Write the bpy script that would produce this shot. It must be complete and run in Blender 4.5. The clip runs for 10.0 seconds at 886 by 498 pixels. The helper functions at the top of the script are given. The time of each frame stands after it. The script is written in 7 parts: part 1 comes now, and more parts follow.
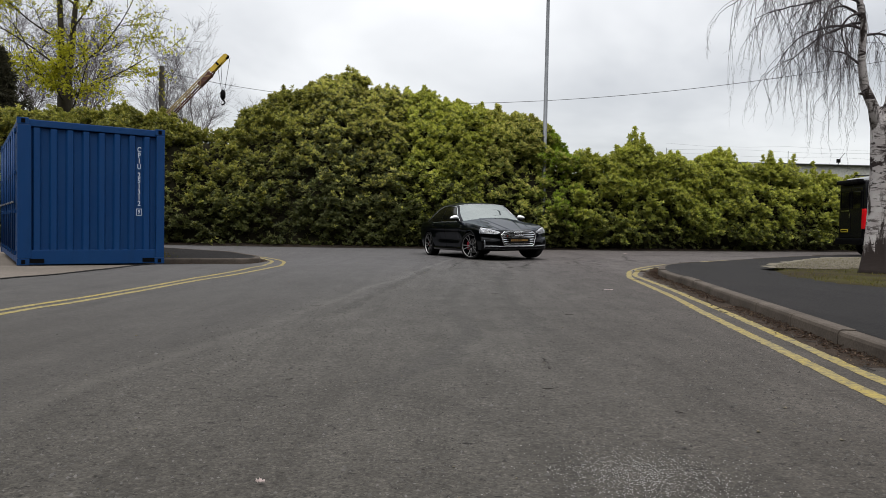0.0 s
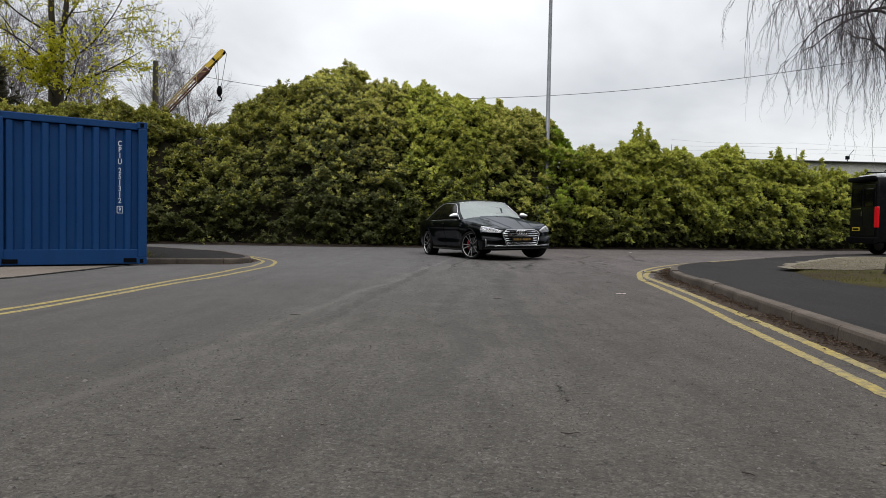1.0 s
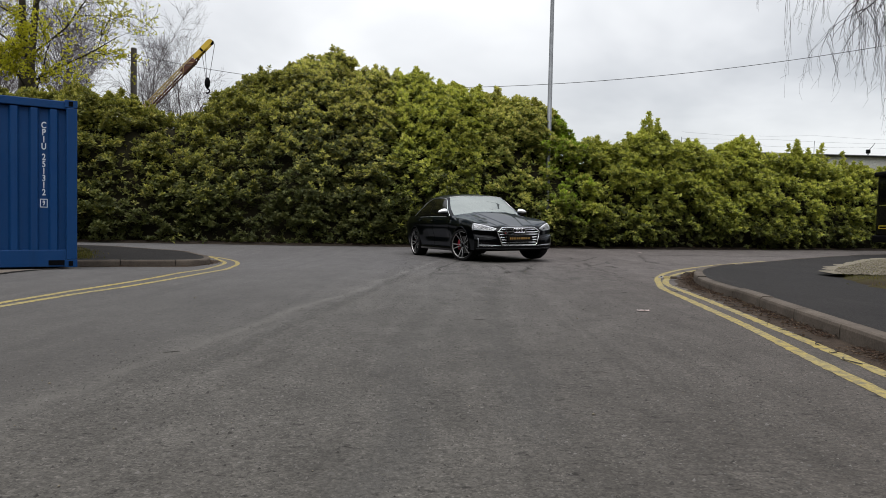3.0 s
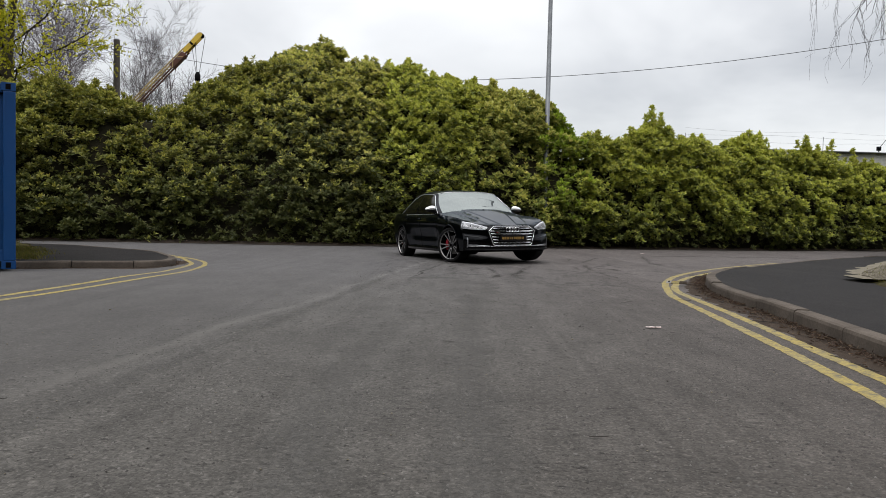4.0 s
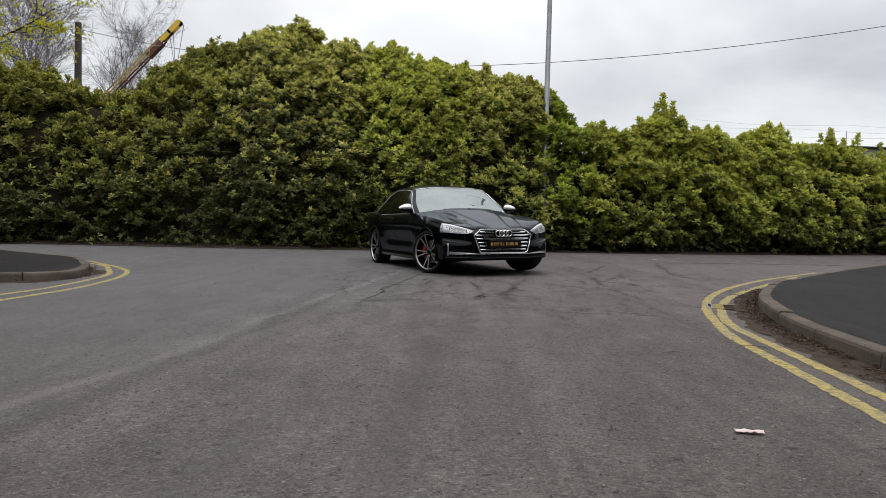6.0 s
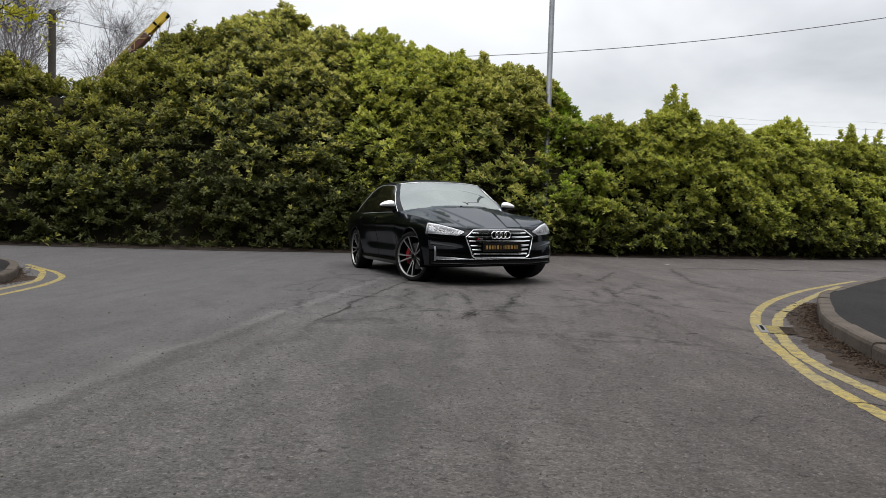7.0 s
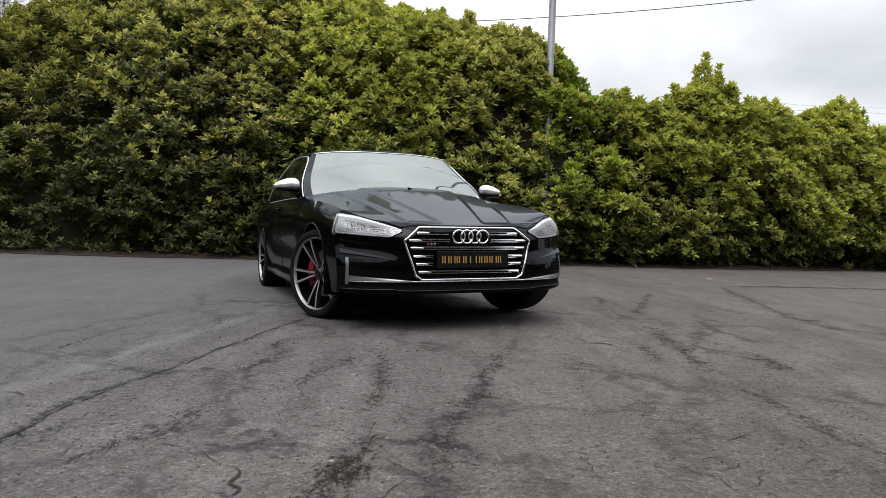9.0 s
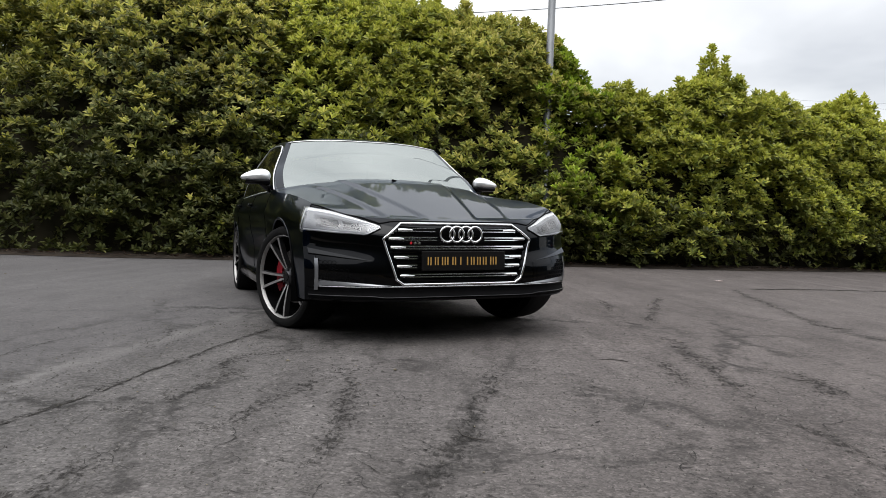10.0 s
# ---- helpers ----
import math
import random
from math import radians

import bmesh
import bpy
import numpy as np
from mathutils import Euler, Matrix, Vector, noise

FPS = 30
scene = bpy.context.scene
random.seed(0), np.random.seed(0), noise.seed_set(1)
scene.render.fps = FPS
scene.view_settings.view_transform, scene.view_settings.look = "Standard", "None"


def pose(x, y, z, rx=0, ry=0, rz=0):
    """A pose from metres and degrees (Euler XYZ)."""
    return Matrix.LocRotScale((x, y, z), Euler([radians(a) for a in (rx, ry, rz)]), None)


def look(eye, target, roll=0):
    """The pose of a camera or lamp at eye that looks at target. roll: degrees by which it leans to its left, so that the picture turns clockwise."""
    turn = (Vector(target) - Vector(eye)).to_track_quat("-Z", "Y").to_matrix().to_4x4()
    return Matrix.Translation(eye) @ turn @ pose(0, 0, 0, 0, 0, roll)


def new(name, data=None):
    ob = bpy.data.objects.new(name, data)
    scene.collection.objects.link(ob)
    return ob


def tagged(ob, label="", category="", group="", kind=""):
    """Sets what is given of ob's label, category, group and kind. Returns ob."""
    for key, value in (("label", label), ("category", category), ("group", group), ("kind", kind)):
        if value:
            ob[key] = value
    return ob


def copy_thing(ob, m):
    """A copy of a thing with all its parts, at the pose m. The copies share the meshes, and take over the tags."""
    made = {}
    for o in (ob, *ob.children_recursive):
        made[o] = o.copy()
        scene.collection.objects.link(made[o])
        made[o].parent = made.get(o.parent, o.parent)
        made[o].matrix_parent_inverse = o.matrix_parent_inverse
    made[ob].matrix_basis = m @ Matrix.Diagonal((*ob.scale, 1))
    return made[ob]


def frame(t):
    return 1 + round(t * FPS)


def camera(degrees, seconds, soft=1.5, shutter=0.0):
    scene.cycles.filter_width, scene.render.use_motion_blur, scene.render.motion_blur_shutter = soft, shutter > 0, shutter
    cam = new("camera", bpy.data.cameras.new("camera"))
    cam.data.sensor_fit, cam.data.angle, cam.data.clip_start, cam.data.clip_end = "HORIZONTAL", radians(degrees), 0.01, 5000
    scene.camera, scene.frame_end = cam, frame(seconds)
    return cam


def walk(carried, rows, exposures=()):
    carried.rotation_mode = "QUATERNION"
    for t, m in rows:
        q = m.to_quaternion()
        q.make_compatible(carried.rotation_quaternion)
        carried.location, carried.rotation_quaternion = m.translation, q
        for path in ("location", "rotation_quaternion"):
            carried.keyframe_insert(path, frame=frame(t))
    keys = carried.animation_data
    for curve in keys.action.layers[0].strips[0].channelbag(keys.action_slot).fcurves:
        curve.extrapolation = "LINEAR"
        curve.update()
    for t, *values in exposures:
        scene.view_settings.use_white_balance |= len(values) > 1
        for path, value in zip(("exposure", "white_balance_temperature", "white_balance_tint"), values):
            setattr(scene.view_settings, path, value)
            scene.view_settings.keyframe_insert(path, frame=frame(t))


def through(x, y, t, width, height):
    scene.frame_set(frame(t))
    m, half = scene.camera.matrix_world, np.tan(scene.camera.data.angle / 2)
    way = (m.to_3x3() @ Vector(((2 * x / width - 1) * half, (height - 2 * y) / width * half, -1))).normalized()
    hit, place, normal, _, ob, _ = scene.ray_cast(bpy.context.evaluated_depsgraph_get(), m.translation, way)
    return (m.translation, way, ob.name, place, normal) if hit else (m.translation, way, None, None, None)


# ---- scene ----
cam = camera(65.5, 10.0, soft=0.5)
PATH = [
    (0, (0.001, 0.0, 0.774), (-0.001, 1.999, 0.711), 1.1),
    (0.5, (0.014, 0.33, 0.777), (0.011, 2.329, 0.711), 1.1),
    (1, (0.037, 0.738, 0.777), (0.033, 2.737, 0.709), 1.1),
    (1.5, (0.086, 1.187, 0.754), (0.08, 3.186, 0.686), 1.1),
    (2, (0.136, 1.686, 0.76), (0.128, 3.685, 0.69), 1.1),
    (2.5, (0.221, 2.14, 0.765), (0.212, 4.139, 0.693), 1.1),
    (4, (0.59, 3.791, 0.75), (0.58, 5.79, 0.674), 1.3),
    (4.5, (0.678, 4.375, 0.769), (0.67, 6.374, 0.692), 1.3),
    (5, (0.767, 4.991, 0.782), (0.76, 6.99, 0.704), 1.4),
    (5.5, (0.845, 5.614, 0.807), (0.839, 7.612, 0.727), 1.4),
    (7, (1.078, 7.761, 0.778), (1.076, 9.76, 0.704), 1.7),
    (7.5, (1.182, 8.977, 0.759), (1.181, 10.976, 0.687), 1.8),
    (8, (1.389, 10.356, 0.74), (1.392, 12.355, 0.673), 1.8),
    (8.5, (1.551, 11.391, 0.71), (1.558, 13.39, 0.646), 2.0),
    (9, (1.586, 11.729, 0.713), (1.595, 13.728, 0.65), 2.1),
    (9.5, (1.625, 12.101, 0.701), (1.636, 14.1, 0.638), 2.1),
    (10, (1.662, 12.391, 0.691), (1.676, 14.39, 0.629), 2.1),
]
walk(cam, [(t, look(eye, target, roll)) for t, eye, target, roll in PATH], [(0.0, -0.06), (4.5, -0.02), (7.0, 0.02), (8.5, 0.19), (10.0, 0.24)])

# ---- daylight: overcast sky with a soft sun behind it ----
SUN_HEIGHT, SUN_TURN = 60.0, 195.0
scene.view_settings.exposure = 0.0
world = bpy.data.worlds.new("overcast_sky")
scene.world = world
world.use_nodes = True
wn, wl = world.node_tree.nodes, world.node_tree.links
wn.clear()


def wnode(kind, **values):
    n = wn.new(kind)
    for key, v in values.items():
        n.inputs[key].default_value = v
    return n


def wmath(op, a, b):
    n = wn.new("ShaderNodeMath")
    n.operation = op
    for slot, v in ((0, a), (1, b)):
        if isinstance(v, (int, float)):
            n.inputs[slot].default_value = v
        else:
            wl.new(v, n.inputs[slot])
    return n.outputs[0]


w_out = wn.new("ShaderNodeOutputWorld")
w_bg = wnode("ShaderNodeBackground", Strength=1.0)
w_coord = wn.new("ShaderNodeTexCoord")
w_split = wn.new("ShaderNodeSeparateXYZ")
wl.new(w_coord.outputs["Generated"], w_split.inputs[0])
up = wmath("MAXIMUM", w_split.outputs["Z"], 0.0)
# the cloud deck lies on a plane overhead, so its pattern flattens to the horizon
deck = wmath("ADD", up, 0.22)
w_plane = wn.new("ShaderNodeCombineXYZ")
wl.new(wmath("DIVIDE", w_split.outputs["X"], deck), w_plane.inputs[0])
wl.new(wmath("DIVIDE", w_split.outputs["Y"], deck), w_plane.inputs[1])
w_noise = wnode("ShaderNodeTexNoise", Scale=0.85, Detail=5.0, Roughness=0.5, Distortion=0.35)
wl.new(w_plane.outputs[0], w_noise.inputs["Vector"])
w_ramp = wn.new("ShaderNodeValToRGB")
w_ramp.color_ramp.elements[0].position, w_ramp.color_ramp.elements[0].color = 0.32, (0.52, 0.528, 0.545, 1)
w_ramp.color_ramp.elements[1].position, w_ramp.color_ramp.elements[1].color = 0.60, (0.90, 0.902, 0.902, 1)
wl.new(w_noise.outputs["Fac"], w_ramp.inputs[0])
# an overcast sky is brighter overhead than at the horizon
w_gain = wmath("ADD", wmath("MULTIPLY", wmath("POWER", up, 1.6), 2.35), 0.86)
w_cloud = wn.new("ShaderNodeVectorMath")
w_cloud.operation = "SCALE"
wl.new(w_ramp.outputs[0], w_cloud.inputs[0])
wl.new(w_gain, w_cloud.inputs["Scale"])
w_sky = wn.new("ShaderNodeTexSky")
w_sky.sky_type, w_sky.sun_disc = "NISHITA", False
w_sky.sun_elevation, w_sky.sun_rotation = radians(SUN_HEIGHT), radians(SUN_TURN)
w_thin = wn.new("ShaderNodeVectorMath")
w_thin.operation = "SCALE"
w_thin.inputs["Scale"].default_value = 0.02
wl.new(w_sky.outputs[0], w_thin.inputs[0])
w_sum = wn.new("ShaderNodeVectorMath")
w_sum.operation = "ADD"
wl.new(w_cloud.outputs[0], w_sum.inputs[0])
wl.new(w_thin.outputs[0], w_sum.inputs[1])
wl.new(w_sum.outputs[0], w_bg.inputs["Color"])
wl.new(w_bg.outputs[0], w_out.inputs["Surface"])

sun = new("sun", bpy.data.lights.new("sun", "SUN"))
sun.data.energy, sun.data.angle, sun.data.color = 1.35, radians(50), (1.0, 0.98, 0.95)
sun_way = Vector((math.sin(radians(SUN_TURN)) * math.cos(radians(SUN_HEIGHT)), math.cos(radians(SUN_TURN)) * math.cos(radians(SUN_HEIGHT)), math.sin(radians(SUN_HEIGHT))))
sun.matrix_world = look(sun_way * 60, (0, 0, 0))

# ---- materials ----
def material(name, base=(0.5, 0.5, 0.5), rough=0.5, metal=0.0, coat=0.0, spec=0.5):
    m = bpy.data.materials.new(name)
    m.use_nodes = True
    b = m.node_tree.nodes["Principled BSDF"]
    b.inputs["Base Color"].default_value = (*base, 1)
    b.inputs["Roughness"].default_value = rough
    b.inputs["Metallic"].default_value = metal
    b.inputs["Coat Weight"].default_value = coat
    b.inputs["Coat Roughness"].default_value = 0.03
    b.inputs["Specular IOR Level"].default_value = spec
    return m


class Nodes:
    """Short hand for wiring a material."""

    def __init__(self, m):
        self.tree = m.node_tree
        self.b = self.tree.nodes["Principled BSDF"]
        self.coord = self.tree.nodes.new("ShaderNodeTexCoord").outputs["Object"]

    def link(self, a, b):
        self.tree.links.new(a, b)

    def node(self, kind, **values):
        n = self.tree.nodes.new(kind)
        for key, v in values.items():
            slot = n.inputs[key.replace("_", " ")]
            if hasattr(v, "is_linked"):
                self.link(v, slot)
            else:
                slot.default_value = v
        return n

    def place(self, scale=(1, 1, 1), turn=0.0, vector=None):
        n = self.node("ShaderNodeMapping", Scale=scale, Rotation=(0, 0, radians(turn)))
        self.link(vector or self.coord, n.inputs["Vector"])
        return n.outputs[0]

    def noise(self, scale, detail=4.0, rough=0.55, vector=None, distort=0.0):
        n = self.node("ShaderNodeTexNoise", Scale=scale, Detail=detail, Roughness=rough, Distortion=distort)
        self.link(vector or self.coord, n.inputs["Vector"])
        return n.outputs["Fac"]

    def cells(self, scale, feature="F1", vector=None, out="Distance"):
        n = self.tree.nodes.new("ShaderNodeTexVoronoi")
        n.feature = feature
        n.inputs["Scale"].default_value = scale
        self.link(vector or self.coord, n.inputs["Vector"])
        return n.outputs[out]

    def ramp(self, fac, *stops):
        n = self.tree.nodes.new("ShaderNodeValToRGB")
        self.link(fac, n.inputs[0])
        e = n.color_ramp.elements
        while len(e) < len(stops):
            e.new(0.5)
        for el, (p, c) in zip(e, stops):
            el.position = p
            el.color = (c, c, c, 1) if isinstance(c, (int, float)) else (*c, 1)
        return n.outputs[0]

    def mix(self, fac, a, b, mode="MIX"):
        n = self.tree.nodes.new("ShaderNodeMix")
        n.data_type, n.blend_type = "RGBA", mode
        for slot, v in ((0, fac), (6, a), (7, b)):
            if isinstance(v, (int, float)):
                n.inputs[slot].default_value = v if slot == 0 else (v, v, v, 1)
            elif isinstance(v, tuple):
                n.inputs[slot].default_value = (*v, 1)
            else:
                self.link(v, n.inputs[slot])
        return n.outputs[2]

    def math(self, op, a, b=0.0, clamp=False):
        n = self.tree.nodes.new("ShaderNodeMath")
        n.operation, n.use_clamp = op, clamp
        for slot, v in ((0, a), (1, b)):
            if isinstance(v, (int, float)):
                n.inputs[slot].default_value = v
            else:
                self.link(v, n.inputs[slot])
        return n.outputs[0]

    def bump(self, height, strength, distance=0.01):
        n = self.node("ShaderNodeBump", Strength=strength, Distance=distance)
        self.link(height, n.inputs["Height"])
        self.link(n.outputs[0], self.b.inputs["Normal"])

    def colour(self, v):
        self.link(v, self.b.inputs["Base Color"])

    def rough(self, v):
        self.link(v, self.b.inputs["Roughness"])

    def island(self):
        return self.tree.nodes.new("ShaderNodeNewGeometry").outputs["Random Per Island"]


def dotted(name, a, b, scale, rough=0.7, detail=5.0, bump=0.0, metal=0.0, fine=0.0, spec=0.5):
    """A surface whose colour drifts between two tones, with a finer grain on top."""
    m = material(name, a, rough, metal, spec=spec)
    n = Nodes(m)
    c = n.mix(n.ramp(n.noise(scale, detail), (0.3, 0.0), (0.7, 1.0)), a, b)
    if fine:
        c = n.mix(0.35, c, n.ramp(n.noise(scale * fine, 3.0), (0.3, 0.35), (0.7, 0.9)), "OVERLAY")
    n.colour(c)
    if bump:
        n.bump(n.noise(scale * (fine or 6), 4.0), bump)
    return m


def make_asphalt(name, low, high, broken, spec=0.12):
    """Worn asphalt: stone grain, drifting tone, wheel streaks, and (broken) crazed cracks round the junction."""
    m = material(name, low, 0.85, spec=spec)
    n = Nodes(m)
    drift = n.ramp(n.noise(0.35, 5.0, 0.6), (0.3, 0.0), (0.72, 1.0))
    c = n.mix(drift, low, high)
    streak = n.noise(1.0, 5.0, 0.6, n.place((1.9, 0.10, 1), 8.0), 0.6)
    c = n.mix(n.ramp(streak, (0.48, 0.0), (0.75, 0.5)), c, tuple(v * 1.22 for v in high))
    rubber = n.noise(1.0, 6.0, 0.65, n.place((4.2, 0.22, 1), -5.0), 0.8)
    c = n.mix(n.ramp(rubber, (0.50, 0.0), (0.72, 0.42)), c, tuple(v * 0.62 for v in low))
    blotch = n.noise(2.6, 6.0, 0.65, n.place((1, 0.45, 1), 10.0))
    c = n.mix(n.ramp(blotch, (0.54, 0.0), (0.80, 0.30)), c, tuple(v * 0.6 for v in low))
    stones = n.cells(120.0, vector=n.place((1, 1, 1)))
    tint = n.cells(120.0, out="Color", vector=n.place((1, 1, 1)))
    sep = n.node("ShaderNodeSeparateColor")
    n.link(tint, sep.inputs[0])
    c = n.mix(1.0, c, n.ramp(sep.outputs[0], (0.0, 0.70), (0.5, 0.98), (0.9, 1.15), (1.0, 1.5)), "MULTIPLY")
    speck = n.noise(34.0, 7.0, 0.78)
    c = n.mix(1.0, c, n.ramp(speck, (0.36, 0.64), (0.50, 1.0), (0.66, 1.34)), "MULTIPLY")
    mottle = n.noise(3.4, 8.0, 0.74, n.place((1, 0.45, 1), 10.0))
    c = n.mix(1.0, c, n.ramp(mottle, (0.34, 0.80), (0.66, 1.20)), "MULTIPLY")
    fleck = n.noise(30.0, 4.0, 0.7, n.place((0.55, 1.0, 1), 12.0), 0.5)
    c = n.mix(1.0, c, n.ramp(fleck, (0.30, 0.30), (0.42, 1.0), (0.60, 1.0), (0.72, 1.6)), "MULTIPLY")
    height = n.math("ADD", n.math("MULTIPLY", stones, -0.6), n.math("MULTIPLY", speck, 1.2))
    if broken:
        # a smoother bay, bluish and paler, meets the coarse one along a pale sealed joint; the tone is darker at low y
        # and redder, darker to the right
        split = n.node("ShaderNodeSeparateXYZ")
        n.link(n.coord, split.inputs[0])
        wander = n.math("MULTIPLY", n.math("SUBTRACT", n.noise(0.8, 3.0), 0.5), 0.35)
        off = n.math("ADD", n.math("SUBTRACT", split.outputs["X"], n.math("SUBTRACT", n.math("MULTIPLY", split.outputs["Y"], 0.134), 2.06)), wander)
        bay = n.ramp(n.math("ADD", n.math("MULTIPLY", off, 0.5), 0.5), (0.35, 1.0), (0.65, 0.0))
        c = n.mix(n.math("MULTIPLY", bay, 0.42), c, (0.054, 0.0518, 0.0531))
        joint = n.ramp(n.math("ABSOLUTE", off), (0.02, 0.42), (0.085, 0.0))
        joint = n.math("MULTIPLY", joint, n.ramp(n.math("MULTIPLY", split.outputs["Y"], 0.1, True), (0.25, 0.60), (0.8, 1.0)))
        joint = n.math("MULTIPLY", joint, n.ramp(n.noise(1.6, 4.0, 0.6), (0.38, 0.45), (0.6, 1.0)))
        c = n.mix(joint, c, (0.118, 0.113, 0.108))
        y_tone = n.math("MULTIPLY", split.outputs["Y"], 0.05, True)
        c = n.mix(1.0, c, n.ramp(y_tone, (0.10, (0.92, 0.885, 0.80)), (0.40, (1.05, 1.04, 1.01)), (0.75, (1.40, 1.395, 1.425))), "MULTIPLY")
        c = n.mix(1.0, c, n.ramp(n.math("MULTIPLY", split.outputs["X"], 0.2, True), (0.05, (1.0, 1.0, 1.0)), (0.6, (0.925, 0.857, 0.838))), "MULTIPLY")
        bent = n.node("ShaderNodeVectorMath")
        bent.operation = "ADD"
        wob = n.node("ShaderNodeTexNoise", Scale=2.2, Detail=5.0, Roughness=0.65)
        n.link(n.coord, wob.inputs["Vector"])
        small = n.node("ShaderNodeVectorMath")
        small.operation = "SCALE"
        small.inputs["Scale"].default_value = 0.65
        n.link(wob.outputs["Color"], small.inputs[0])
        n.link(n.place((1.0, 0.55, 1), 14.0), bent.inputs[0])
        n.link(small.outputs[0], bent.inputs[1])
        crack = n.cells(1.15, "DISTANCE_TO_EDGE", bent.outputs[0])
        near = n.node("ShaderNodeMapping", Location=(-2.3 / 4.2, -15.6 / 4.6, 0), Scale=(1 / 4.2, 1 / 4.6, 0.001))
        n.link(n.coord, near.inputs["Vector"])
        ball = n.tree.nodes.new("ShaderNodeTexGradient")
        ball.gradient_type = "SPHERICAL"
        n.link(near.outputs[0], ball.inputs[0])
        ragged = n.noise(1.3, 6.0, 0.72, n.place((1, 0.5, 1), 12.0))
        mask = n.math("MULTIPLY", n.ramp(ball.outputs["Fac"], (0.0, 0.0), (0.35, 1.0)), n.ramp(ragged, (0.40, 0.0), (0.62, 1.0)))
        chew = n.noise(9.0, 5.0, 0.75)
        line = n.math("MULTIPLY", n.ramp(n.math("ADD", crack, n.math("MULTIPLY", n.math("SUBTRACT", chew, 0.5), 0.16)), (0.0, 1.0), (0.055, 0.0)), mask)
        c = n.mix(n.math("MULTIPLY", line, 0.85), c, tuple(v * 0.22 for v in low))
        crumb = n.math("MULTIPLY", n.math("MULTIPLY", n.ramp(n.noise(7.0, 7.0, 0.8, n.place((1, 0.45, 1), 16.0)), (0.52, 0.0), (0.66, 1.0)), mask), 0.42)
        c = n.mix(crumb, c, tuple(v * 0.35 for v in low))
        height = n.math("SUBTRACT", height, n.math("MULTIPLY", n.math("ADD", line, crumb), 2.2))
    n.colour(c)
    n.rough(n.ramp(speck, (0.3, 0.70), (0.7, 0.92)))
    n.bump(height, 0.45, 0.005)
    return m


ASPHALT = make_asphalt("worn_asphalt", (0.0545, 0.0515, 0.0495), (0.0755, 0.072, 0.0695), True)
PATH_TAR = make_asphalt("dark_path_asphalt", (0.0068, 0.0060, 0.0060), (0.0172, 0.0150, 0.0147), False, 0.12)
CONCRETE = dotted("pale_concrete", (0.132, 0.112, 0.094), (0.092, 0.078, 0.066), 0.9, 0.9, bump=0.2, fine=30, spec=0.15)
KERBSTONE = dotted("kerb_concrete", (0.092, 0.076, 0.063), (0.050, 0.041, 0.034), 3.0, 0.9, bump=0.3, fine=18, spec=0.12)
EARTH = dotted("earth_and_litter", (0.037, 0.029, 0.023), (0.018, 0.015, 0.012), 2.2, 0.95, bump=0.5, fine=14, spec=0.08)
GUTTER = dotted("gutter_dirt", (0.052, 0.039, 0.030), (0.026, 0.020, 0.016), 9.0, 0.95, bump=0.5, fine=20, spec=0.06)
TURF = dotted("thin_mossy_turf", (0.046, 0.043, 0.011), (0.024, 0.017, 0.011), 1.1, 0.95, bump=0.5, fine=16, spec=0.06)
FIELD = dotted("rough_ground", (0.055, 0.065, 0.025), (0.06, 0.05, 0.03), 0.15, 0.95, fine=20, spec=0.1)
UNSEEN_WALL = dotted("unseen_wall_dark_green", (0.030, 0.036, 0.018), (0.018, 0.020, 0.012), 0.5, 0.95, fine=12)
GRAVEL = dotted("pale_gravel", (0.17, 0.15, 0.115), (0.10, 0.088, 0.066), 9.0, 0.9, bump=0.6, fine=6, spec=0.12)

# chipped road paint lets the asphalt show through
def road_paint(name, worn):
    m = material(name, (0.42, 0.30, 0.055), 0.75, spec=0.2)
    n = Nodes(m)
    chip = n.noise(15.0, 7.0, 0.78)
    pale = n.mix(n.ramp(n.noise(1.6, 4.0), (0.35, 0.0), (0.65, 1.0)), (0.30, 0.228, 0.055), (0.25, 0.205, 0.085))
    dirty = n.mix(n.ramp(n.noise(38.0, 4.0), (0.45, 0.0), (0.75, 0.6)), pale, (0.11, 0.09, 0.05))
    n.colour(n.mix(n.ramp(chip, (worn, 0.0), (worn + 0.17, 0.9)), dirty, (0.075, 0.070, 0.064)))
    n.bump(n.noise(70.0, 3.0), 0.35, 0.004)
    return m


YELLOW = road_paint("worn_yellow_paint", 0.455)
YELLOW_WORN = road_paint("faded_yellow_paint", 0.470)

CHIP = dotted("crumbled_asphalt", (0.034, 0.0325, 0.031), (0.020, 0.0195, 0.019), 6.0, 0.95, spec=0.1)
CRACK = material("crack_dirt", (0.026, 0.024, 0.022), 0.95, spec=0.1)
STONES = material("asphalt_stones", (0.07, 0.066, 0.06), 0.85, spec=0.15)
n = Nodes(STONES)
n.colour(n.ramp(n.island(), (0.0, (0.034, 0.032, 0.030)), (0.45, (0.062, 0.058, 0.054)), (0.85, (0.088, 0.083, 0.078)), (1.0, (0.13, 0.122, 0.115))))
WHITE_SCUFF = material("pale_scuff", (0.42, 0.41, 0.40), 0.9)


